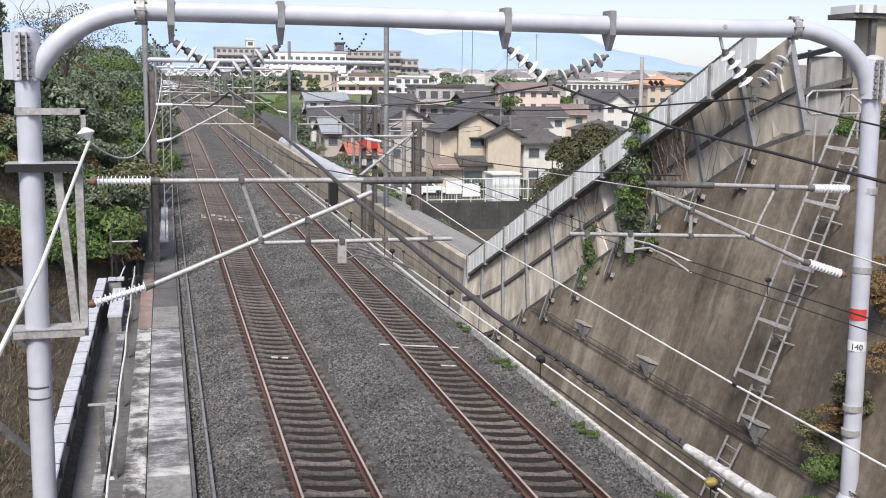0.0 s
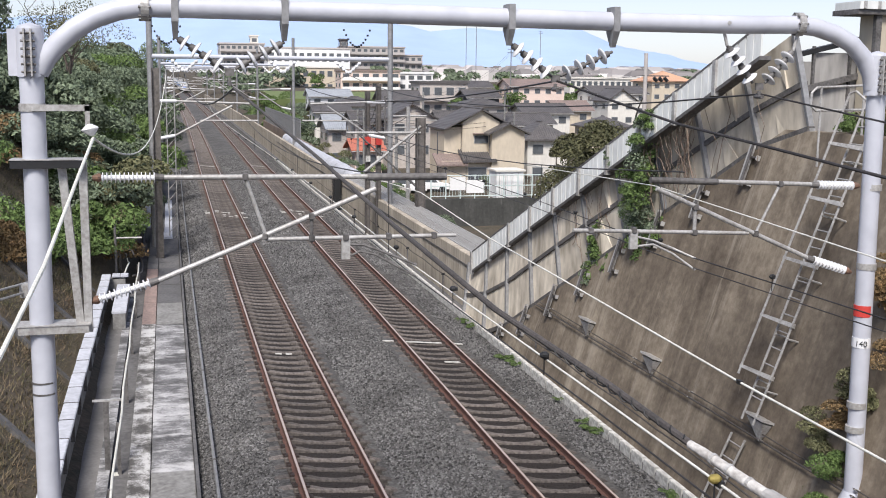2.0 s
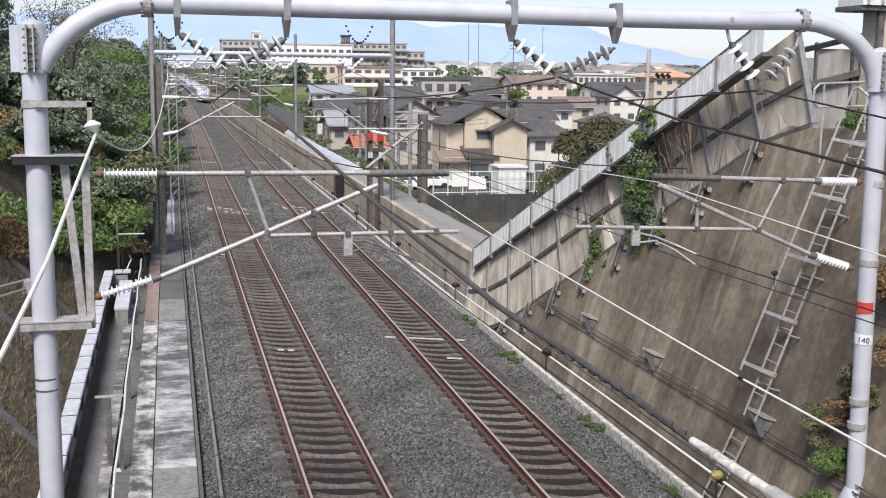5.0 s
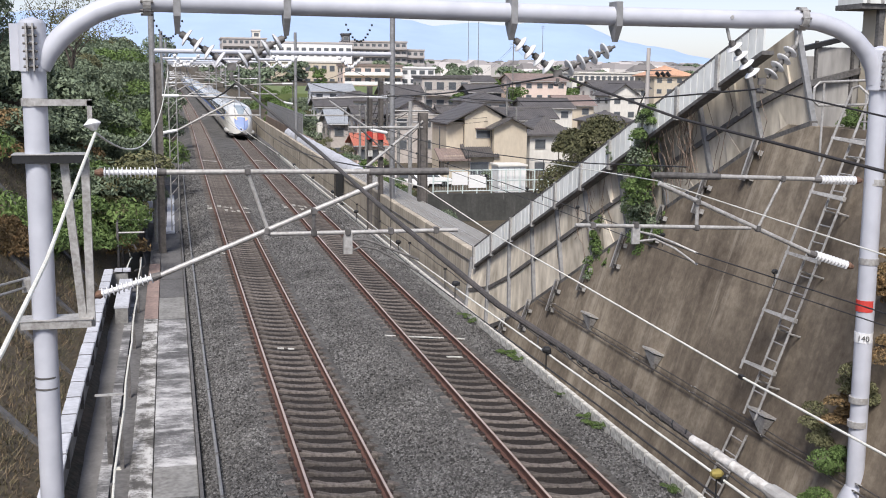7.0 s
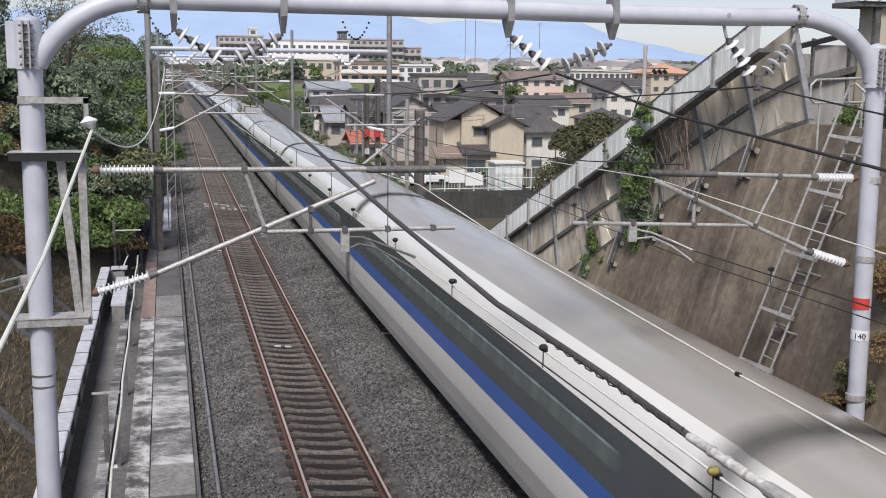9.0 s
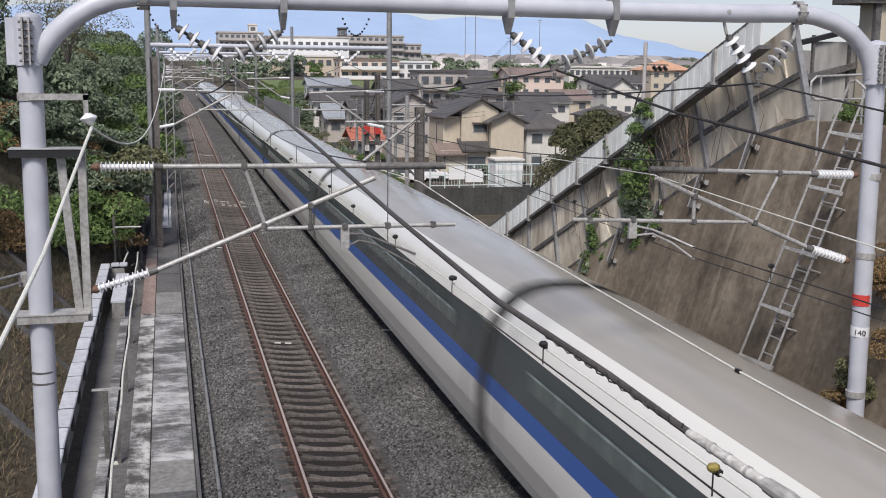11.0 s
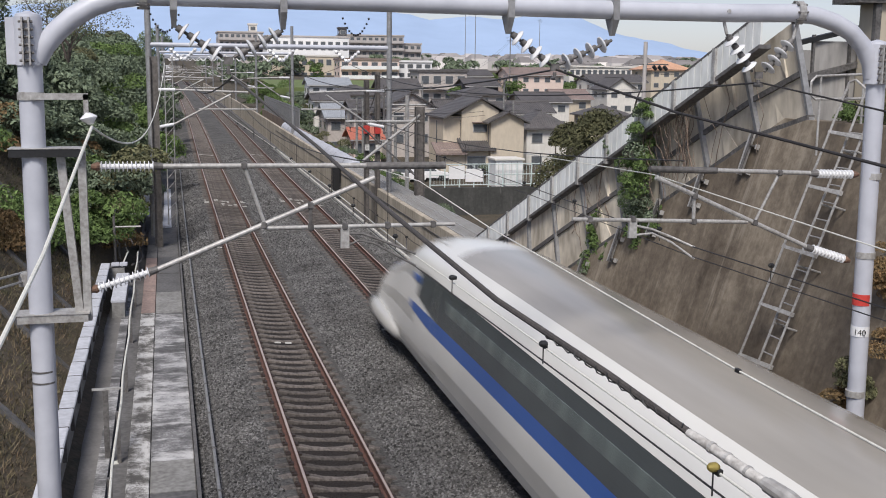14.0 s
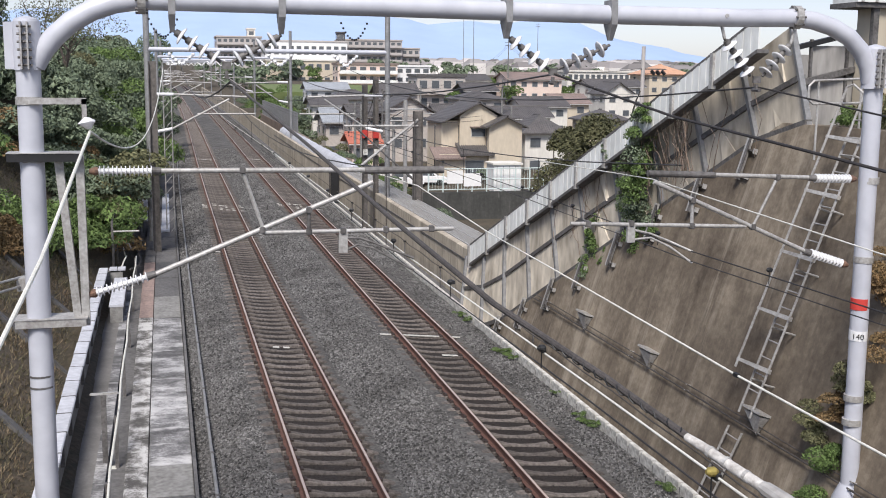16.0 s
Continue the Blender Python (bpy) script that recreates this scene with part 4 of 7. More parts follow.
def build_left_side():
    path = thing("path", "lime-stained concrete path in cast slabs beside the track", "path", kind="structure")
    y = 12.0
    while y < 118:
        n = 1.75 if y < 60 else 3.6
        ln = [y + 0.01, y + n - 0.015]
        white = 21.4 < y < 36.4
        t = random.uniform(-0.012, 0.012)
        part("slab", follow([(-5.76, -0.7), (-5.76, -0.40 + t), (-5.74, -0.385 + t), (-4.90, -0.385 + t), (-4.88, -0.40 + t), (-4.88, -0.7)], ln), (DAMP if random.random() < 0.85 else CONCRETE) if white else CONCRETE if 19 < y < 39 else DARK_CONCRETE, path)
        part("slab", follow([(-6.22, -0.7), (-6.22, -0.37 + t), (-6.20, -0.355 + t), (-5.79, -0.355 + t), (-5.775, -0.37 + t), (-5.775, -0.7)], ln), (STAINED if y < 36.4 else REDDISH if y < 46 else DARK_CONCRETE), path)
        y += n
    edge = part("path_edge", follow([(-4.87, -0.7), (-4.87, -0.30), (-4.80, -0.30), (-4.80, -0.7)], along(12, 118, 3)), DARK_CONCRETE)
    tagged(edge, "narrow concrete edging between path and ballast", "edging", kind="structure")
    gutter = part("gutter", follow([(-6.6, -0.85), (-6.6, -0.6), (-6.24, -0.6), (-6.24, -0.85)], along(12, 118, 4)), DARK_CONCRETE)
    tagged(gutter, "dark concrete gutter beside the path", "gutter", kind="structure")
    lane = part("lane", follow([(-7.35, -0.85), (-7.35, -0.5), (-6.85, -0.5), (-6.85, -0.85)], along(12, 44, 4)), LANE)
    rim = part("gutter_rim", follow([(-6.845, -0.85), (-6.845, -0.47), (-6.61, -0.47), (-6.61, -0.85)], along(12, 44, 4)), DAMP)
    tagged(rim, "pale weathered rim of the gutter", "gutter", kind="structure")
    tagged(lane, "weathered concrete strip beside the gutter", "path", kind="structure")
    # pipe beside the ballast
    pipe = thing("cable_pipe", "weathered grey steel cable pipe on short pegs along the ballast", "pipe")
    part("pipe", sweep(bmesh.new(), [on(-4.47, y, -0.24) for y in along(12, 118, 3)], 0.036, 8), MID_STEEL, pipe)
    peg = None
    for i in range(44):
        tp = Matrix.Translation(on(-4.47, 13 + 2.4 * i, 0))
        if peg is None:
            peg = part("peg", cube((-0.04, -0.05, -0.5), (0.04, 0.05, -0.2)), DULL_STEEL, pipe, matrix=tp)
        else:
            again("peg", peg, pipe, tp)
    # handrail along the gutter
    rail = thing("pipe_rail", "pale pipe rail on dark steel posts along the gutter", "railing")
    part("pipe", sweep(bmesh.new(), [(-1.05 - 0.02 * math.sin(y), y, 0.6) for y in along(12, 44, 2)], 0.025, 8), PALE_WIRE, rail)
    for y in (15.4, 19.3, 23.2, 28.4, 33.5, 38.6, 43.5):
        part("post", cube((-1.12, y - 0.04, -0.7), (-1.04, y + 0.04, 0.62)), DULL_STEEL, rail)
    tee = thing("tee_post", "dark steel post with a flat cross bar beside the gutter", "post")
    part("post", cube((-1.37, 23.15, -0.62), (-1.26, 23.25, 1.1)), DULL_STEEL, tee)
    part("cross_bar", cube((-1.58, 23.17, 1.1), (-1.0, 23.23, 1.14)), GALV, tee)
    part("foot_plate", cube((-1.6, 23.1, -0.56), (-1.1, 23.3, -0.50)), PALE_WIRE, tee)
    # capped wall
    cw = thing("wall_capped", "low concrete wall with pale cap stones along the bank", "wall", kind="structure")
    cw.matrix_basis = pose(-0.16, 0, 0)
    part("wall_body", cube((-2.14, 11, -1.2), (-1.94, 42.3, 0.46)), CONCRETE, cw)
    part("wall_body", cube((-1.94, 41.9, -1.2), (-1.35, 42.3, 0.36)), CONCRETE, cw)
    y = 11.0
    while y < 41.8:
        part("cap_stone", rounded((-2.17, y, 0.46), (-1.85, y + 1.245, 0.55), 0.014), CAP, cw, matrix=pose(random.uniform(-0.008, 0.008), 0, random.uniform(-0.004, 0.004)))
        y += 1.29
    for k in range(1, 24):
        part("cap_joint", cube((-2.165, 10.965 + 1.29 * k, 0.44), (-1.855, 10.995 + 1.29 * k, 0.552)), DULL_STEEL, cw)
    for k in range(2):
        part("cap_stone", rounded((-1.82 + k * 0.3, 41.85, 0.42), (-1.54 + k * 0.3, 42.35, 0.50), 0.012), CAP, cw)
    for i in range(15):
        part("wall_bracket", cube((-1.94, 12 + 2 * i, 0.0), (-1.86, 12.12 + 2 * i, 0.46)), DULL_STEEL, cw)
    box_cover = thing("cable_cover", "pale concrete cable box cover inside the capped wall", "cable cover")
    part("box", cube((-1.75, 36.5, -0.7), (-1.35, 41.4, 0.16)), CONCRETE, box_cover)
    for k in range(4):
        part("lid", rounded((-1.78, 36.5 + k * 1.23, 0.16), (-1.32, 37.70 + k * 1.23, 0.25), 0.012), CAP, box_cover)
    board = thing("white_board", "white L-shaped cable trough lid lying on the path", "trough lid")
    part("board", follow([(-5.55, -0.38), (-5.55, -0.28), (-5.15, -0.28), (-5.15, -0.38)], [57.5, 72]), CAP, board)
    part("board_foot", follow([(-5.95, -0.36), (-5.95, -0.26), (-5.15, -0.26), (-5.15, -0.36)], [55.6, 57.4]), CAP, board)
    cab = thing("trackside_cabinet", "small white equipment box on a steel post", "equipment box")
    part("post", cube((-1.0, 55.9, -0.8), (-0.9, 56.0, 0.6)), DULL_STEEL, cab)
    part("case", rounded((-1.2, 55.7, 0.4), (-0.7, 56.1, 1.5), 0.03), CAP, cab)
    part("door", cube((-1.15, 55.68, 0.45), (-0.75, 55.70, 1.45)), WHITE_STEEL, cab)
    fence = thing("trackside_fence", "dark steel pipe fence at the foot of the bank", "fence")
    for i in range(14):
        y = 43.5 + 3.6 * i
        part("post", tube(on(-7.3, y, -0.9), on(-7.3, y, 1.9), 0.05, 8), DULL_STEEL, fence)
        part("bracket", tube(on(-7.3, y, 1.5), on(-6.3, y, 1.5), 0.035, 8), GALV, fence)
    for z in (0.6, 1.3, 1.9):
        part("bar", sweep(bmesh.new(), [on(-7.3, y, z) for y in along(43.5, 91, 4)], 0.03, 6), DULL_STEEL, fence)
    for k, (a, b) in enumerate(((-7.0, 0.2), (-6.7, 0.9), (-6.5, 0.1))):
        w = thing("cable_bundle", "weathered cable hanging along the trackside fence", "cable", "trackside cables")
        part("cable", sweep(bmesh.new(), [on(a + 0.15 * math.sin(y * (0.6 + 0.2 * k)), y, b + 0.2 * math.sin(y * 0.9 + k)) for y in along(42, 92, 1)], 0.03, 6), CABLE if k else PALE_WIRE, w)
    # beams lying on the bank
    for y in (17, 23, 29, 35, 41):
        bm = bmesh.new()
        pts = [(-2.4 - 0.9 * i, y + 0.55 * i) for i in range(8)]
        loft(bm, [[(x + dx, yy + dy, ground_height(x, yy) + dz) for dx, dy, dz in ((0, -0.16, -0.15), (0, -0.16, 0.14), (0, 0.16, 0.14), (0, 0.16, -0.15))] for x, yy in pts])
        tagged(part("bank_beam", bm, DARK_CONCRETE), "dark mossy concrete beam lying on the bank", "beam", "bank beams")
    pr = thing("bank_pipes", "pair of thin pale pipes on the bank", "pipe")
    for k in (0, 1):
        part("pipe", tube((-6.2 - 0.1 * k, 20, 3.0 + 0.25 * k), (-3.6, 33 + 0.3 * k, 1.75 + 0.2 * k), 0.035, 8), GALV, pr)
    part("clamp_box", cube((-3.95, 31.6, 1.75), (-3.6, 32.0, 2.1)), GALV, pr)
    part("stake", tube((-4.9, 26.5, ground_height(-4.9, 26.5) - 0.2), (-4.9, 26.5, 2.5), 0.03, 6), GALV, pr)
    part("stake", tube((-3.75, 32, ground_height(-3.75, 32) - 0.2), (-3.75, 32, 1.9), 0.03, 6), GALV, pr)


# ---- ladders, pipes and plates on the sloping wall ----
def on_wall(y, z, out=0.0):
    return Vector((wall_x(z) - out, y, z + 0.32 * out))


def build_ladder():
    la = thing("ladder", "galvanised steel ladder with a side rail on the sloping wall", "ladder", "ladders")
    def rail_y(k, z):
        """Along-track place of a side rail at a height: 0 and 1 carry the rungs, 2 is the hand rail."""
        return (18.04 - 0.077 * (z - 1.53), 17.63 - 0.077 * (z - 1.53), 18.28 - 0.09 * (z - 2.2))[k]

    for k, z0, z1, o in ((0, 1.45, 7.45, 0.22), (1, 1.45, 7.3, 0.22), (2, 2.2, 7.5, 0.45)):
        part("side_rail", tube(on_wall(rail_y(k, z0), z0, o), on_wall(rail_y(k, z1), z1, o), 0.024, 8), GALV, la)
    part("top_hoop", sweep(bmesh.new(), [on_wall(rail_y(2, 7.5), 7.5, 0.45), on_wall(rail_y(2, 7.6) - 0.1, 7.56, 0.42), on_wall(rail_y(0, 7.5), 7.45, 0.22)], 0.024, 8), GALV, la)
    for i in range(19):
        z = 1.6 + 5.7 * i / 18
        part("rung", tube(on_wall(rail_y(0, z), z, 0.22), on_wall(rail_y(1, z), z, 0.22), 0.014, 6), GALV, la)
    for z in (2.35, 3.35, 4.45, 5.6, 6.6):
        part("bracket", loft(bmesh.new(), [[on_wall(rail_y(2, z) + 0.03, z + d, e) for d, e in ((-0.025, 0.40), (0.025, 0.40), (0.025, 0.47), (-0.025, 0.47))], [on_wall(rail_y(1, z) - 0.05, z + d, e) for d, e in ((-0.04, 0.19), (0.04, 0.19), (0.04, 0.26), (-0.04, 0.26))]]), GALV, la)
        for k in (0, 1):
            part("wall_stay", tube(on_wall(rail_y(k, z), z - 0.25, 0.0), on_wall(rail_y(k, z), z - 0.25, 0.24), 0.02, 6), GALV, la)
    lb = thing("ladder", "short galvanised step ladder at the foot of the wall", "ladder", "ladders")
    for y0, y1 in ((18.67, 18.4), (18.2, 17.9)):
        part("side_rail", tube(on_wall(y0, -0.4, 0.1), on_wall(y1, 1.1, 0.1), 0.024, 8), GALV, lb)
    for i in range(5):
        f = (i + 0.5) / 5
        part("rung", tube(on_wall(18.67 - 0.27 * f, -0.4 + 1.5 * f, 0.1), on_wall(18.2 - 0.3 * f, -0.4 + 1.5 * f, 0.1), 0.014, 6), GALV, lb)
    for z, r in ((1.24, 0.018), (1.36, 0.012)):
        c = thing("wall_conduit", "grey conduit pipe along the sloping wall", "conduit", "wall conduits")
        part("pipe", sweep(bmesh.new(), [on_wall(y, z, 0.08) for y in along(5, 31.5 - z, 3)], r, 8), CABLE, c)
        for y in along(6, 29, 2.9):
            part("clip", tube(on_wall(y, z, 0), on_wall(y, z, 0.11), 0.012, 6), GALV, c)
    for y in (26.28, 22.37, 17.65):
        b = thing("wall_bracket", "small galvanised steel bracket plate on the wall", "bracket", "wall brackets")
        part("plate", loft(bmesh.new(), [[on_wall(y + 0.32, 1.55, 0.02), on_wall(y - 0.28, 1.55, 0.02), on_wall(y - 0.1, 1.2, 0.02)], [on_wall(y + 0.32, 1.55, 0.2), on_wall(y - 0.28, 1.55, 0.2), on_wall(y - 0.1, 1.2, 0.05)]]), GALV, b)
        part("lip", loft(bmesh.new(), [[on_wall(y + 0.35, 1.58, 0.0), on_wall(y + 0.35, 1.62, 0.0), on_wall(y + 0.35, 1.62, 0.24), on_wall(y + 0.35, 1.58, 0.24)], [on_wall(y - 0.30, 1.58, 0.0), on_wall(y - 0.30, 1.62, 0.0), on_wall(y - 0.30, 1.62, 0.24), on_wall(y - 0.30, 1.58, 0.24)]]), GALV, b)
    plinth = part("pole_plinth", loft(bmesh.new(), [[(10.3, PY - 0.5, -0.6), (11.3, PY - 0.5, -0.6), (11.3, PY + 0.5, -0.6), (10.3, PY + 0.5, -0.6)], [(10.3, PY - 0.38, 0.66), (11.0, PY - 0.38, 0.66), (11.0, PY + 0.38, 0.66), (10.3, PY + 0.38, 0.66)]]), CONCRETE)
    tagged(plinth, "concrete plinth under the portal pole", "plinth", kind="structure")
    gr = thing("guard_rail", "grey pipe guard rail at the top of the ladder", "railing")
    part("rail", sweep(bmesh.new(), [(12.75, 18, 7.8), (11.65, 18, 7.75), (11.55, 18, 7.65), (11.55, 18, 7.42), (11.65, 18, 7.33), (12.75, 18, 7.35)], 0.024, 8), GALV, gr)
    for x in (11.75, 12.65):
        part("post", tube((x, 18, 6.3), (x, 18, 7.78), 0.022, 8), GALV, gr)


# ---- wall and hut above the slope ----
HUT = mat("beige_hut_siding", (0.52, 0.46, 0.36), (0.40, 0.35, 0.27), 0.8, fine=3, coarse=0.9, bump=0.05, streak=(1, 1, 0.2))


def build_abutment():
    ab = thing("screen_wall", "dirty grey panel screen with steel posts above the slope", "screen wall", kind="structure")
    for i in range(4):
        x0, x1 = 14.4 + i * 1.0, 15.36 + i * 1.0
        part("screen_panel", cube((x0, 24.0, 4.5), (x1, 24.1, 8.35 + 0.22 * i)), GREY_PANEL, ab)
        part("steel_post", cube((x0 - 0.06, 23.92, 4.5), (x0 + 0.0, 24.0, 8.5 + 0.22 * i)), DULL_STEEL, ab)
    part("top_bar", loft(bmesh.new(), [[(14.3, 23.9, 8.3), (14.3, 24.12, 8.3), (14.3, 24.12, 8.42), (14.3, 23.9, 8.42)], [(18.4, 23.9, 9.25), (18.4, 24.12, 9.25), (18.4, 24.12, 9.37), (18.4, 23.9, 9.37)]]), BLACK, ab)
    part("brace", loft(bmesh.new(), [[(13.6, 23.85, 7.25), (13.6, 23.95, 7.25), (13.6, 23.95, 7.4), (13.6, 23.85, 7.4)], [(16.6, 23.85, 7.95), (16.6, 23.95, 7.95), (16.6, 23.95, 8.1), (16.6, 23.85, 8.1)]]), DULL_STEEL, ab)
    hut = thing("hut", "beige hut with a dark eave and pale grey roof edge", "hut")
    part("wall", cube((16.55, 23.2, 4.5), (21.5, 23.9, 9.45)), HUT, hut)
    part("corner_post", cube((16.45, 23.12, 4.5), (16.6, 23.25, 9.45)), DULL_STEEL, hut)
    part("eave", cube((15.9, 23.05, 9.45), (22, 24.1, 9.57)), DULL_STEEL, hut)
    part("roof_edge", cube((15.9, 23.0, 9.57), (22, 24.0, 9.75)), WHITE_PANEL, hut)
    for i in range(16):
        part("roof_rib", cube((16.0 + 0.38 * i, 22.97, 9.58), (16.07 + 0.38 * i, 23.0, 9.75)), GALV, hut)
    top = part("slope_top", loft(bmesh.new(), [[(12.75, y, -1), (12.75, y, 6.84 + (0 if y < 20 else -0.56 * (y - 20))), (22, y, 6.9 + (0 if y < 20 else -0.4 * (y - 20))), (22, y, -1)] for y in (-5, 10, 20, 24.2)]), GRASS)
    tagged(top, "grassy ground at the top of the slope", "ground", kind="structure")


# ---- more portals down the line ----
def build_far_portal(y):
    pf = thing("far_portal", "grey steel pipe portal with arms over both tracks", "portal frame", "portals down the line")
    def p(m, z): return on(m, y, z)
    part("pole", tube(p(-5.95, -1.0), p(-5.95, 10.8), 0.14, 14), MID_STEEL, pf)
    part("pole", tube(p(5.35, -1.0), p(5.35, 10.9), 0.13, 14), MID_STEEL, pf)
    part("beam", tube(p(-5.95, 8.55), p(5.35, 8.55), 0.11, 12), WHITE_STEEL, pf)
    for m, s in ((-2.15, -1), (2.15, 1)):
        e = -5.7 if s < 0 else 5.1
        part("top_pipe", tube(p(e + (-s) * 0.9, 6.5), p(m + (-s) * 0.7, 6.4), 0.05, 8), GALV, pf)
        part("brace_pipe", tube(p(e + (-s) * 0.8, 4.9), p(m + s * 0.1, 6.3), 0.05, 8), GALV, pf)
        part("steady_pipe", tube(p(m + s * 1.6, 5.6), p(m - s * 1.1, 5.6), 0.04, 8), GALV, pf)
        part("insulator", tube(p(e, 6.5), p(e + (-s) * 0.9, 6.5), 0.08, 10), PORCELAIN, pf)
        part("insulator", tube(p(e, 4.75), p(e + (-s) * 0.8, 4.9), 0.08, 10), PORCELAIN, pf)
        part("bracket_post", tube(p(e, 4.4), p(e, 6.8), 0.05, 8), DULL_STEEL, pf)
        part("bracket_bar", tube(p(e, 4.5), p(e + s * 0.3, 4.5), 0.05, 8), DULL_STEEL, pf)
        part("bracket_bar", tube(p(e, 6.7), p(e + s * 0.3, 6.7), 0.05, 8), DULL_STEEL, pf)
    for m in (-4.4, 0.15, 3.3):
        for d in (-0.6, 0.6):
            part("insulator_string", sweep(bmesh.new(), [p(m + d * (1 - i / 8), 8.4 - 0.55 * i / 8) for i in range(9)], [0.1 if i % 2 else 0.04 for i in range(9)], 8), PORCELAIN, pf)
    return pf


def build_masts():
    def mast(x, y, z0, z1, w, label, m=DULL_STEEL):
        ms = thing("steel_mast", label, "mast", "steel masts")
        for d in (-w / 2, w / 2 - 0.03):
            part("flange", cube((x + d, y - w / 2, z0), (x + d + 0.03, y + w / 2, z1)), m, ms)
        part("web", cube((x - w / 2, y - 0.02, z0), (x + w / 2, y + 0.02, z1)), m, ms)
        return ms
    brown = mat("brown_weathered_steel", (0.155, 0.14, 0.13), (0.075, 0.068, 0.063), 0.75, fine=8, coarse=1.5)
    for x, y, z1 in ((9.98, 54.6, 7.2), (10.5, 54.4, 7.6)):
        ms = mast(x, y, -0.6, z1, 0.25, "brown steel column beside the parapet", brown)
        part("sign", cube((x - 0.12, y - 0.16, 3.7), (x + 0.12, y - 0.13, 4.0)), WHITE_MARK, ms)
        part("red_band", cube((x - 0.14, y - 0.14, 4.55), (x + 0.14, y + 0.14, 4.95)), RED, ms, "red painted band")
    mast(-0.26, 50, -0.9, 8.2, 0.34, "brown steel column at the foot of the bank", brown)
    ms = mast(12.0, 51.5, -5.5, 6.0, 0.42, "brown steel column with arms behind the parapet", brown)
    for z, a in ((5.3, -3.6), (3.2, -2.4)):
        part("arm", tube((12.0, 51.5, z), (12.0 + a, 51.5, z), 0.06, 8), GALV, ms)
    part("strut", tube((12.0, 51.5, 5.6), (9.2, 51.5, 3.4), 0.07, 8), GALV, ms)
    part("strut", tube((9.0, 51.5, 5.2), (11.9, 51.5, 2.6), 0.04, 8), DULL_STEEL, ms)
    lat = thing("lattice_mast", "pale lattice mast at the foot of the bank", "mast", "steel masts")
    for dx in (0, 0.55):
        part("leg", tube((0.2 + dx * 0.7, 56, -0.6), (0.2 + dx * 0.7, 56, 8.2), 0.03, 8), GALV, lat)
    for i in range(16):
        part("lacing", tube((0.2, 56, -0.4 + 0.53 * i), (0.585, 56, 0.05 + 0.53 * i), 0.016, 6), GALV, lat)
    pole = thing("thin_mast", "pale steel mast in front of the houses", "mast", "steel masts")
    part("pole", tube((12.6, 57, -5.8), (12.6, 57, 6.4), 0.11, 10), GALV, pole)
    for z in (5.9, 5.3):
        part("arm", tube((11.6, 57, z), (13.6, 57, z), 0.05, 8), GALV, pole)
    sig = thing("signal_box", "black signal lamp case on the parapet wall", "signal")
    part("case", rounded((10.05, 66.3, 0.2), (10.5, 66.8, 1.9), 0.05), BLACK, sig)
    part("hood", cube((9.95, 66.2, 1.9), (10.6, 66.9, 2.0)), GALV, sig)
    part("bracket", cube((10.5, 66.4, 0.6), (10.75, 66.7, 0.8)), DULL_STEEL, sig)
    for i, (y, m) in enumerate(((29.3, 4.95), (39.6, 4.75), (46, 4.75), (53, 4.75), (60, 4.75), (67, 4.75))):
        b = thing("cable_peg", "small dark peg with a cable clip beside the kerb", "peg", "cable pegs")
        part("peg", tube(on(m, y, -0.6), on(m, y, 0.42), 0.03, 8), DULL_STEEL, b)
        part("clip", cube(on(m, y, 0.36) - Vector((0.06, 0.03, 0)), on(m, y, 0.36) + Vector((0.06, 0.03, 0.07))), BLACK, b)
    w = thing("kerb_cable", "dark weathered cable strung along pegs behind the kerb", "cable")
    part("cable", sweep(bmesh.new(), [on(4.85, y, 0.35 - 0.05 * math.sin(y * 0.8) ** 2) for y in along(9, 110, 2)], 0.018, 6), CABLE, w)


DIRTY_WHITE = mat("dirty_white_sleeve", (0.66, 0.64, 0.61), (0.30, 0.28, 0.26), 0.6, fine=40, coarse=9, bump=0.3)
BRASS = mat("dull_brass", (0.45, 0.36, 0.10), (0.28, 0.22, 0.07), 0.5, 0.5)


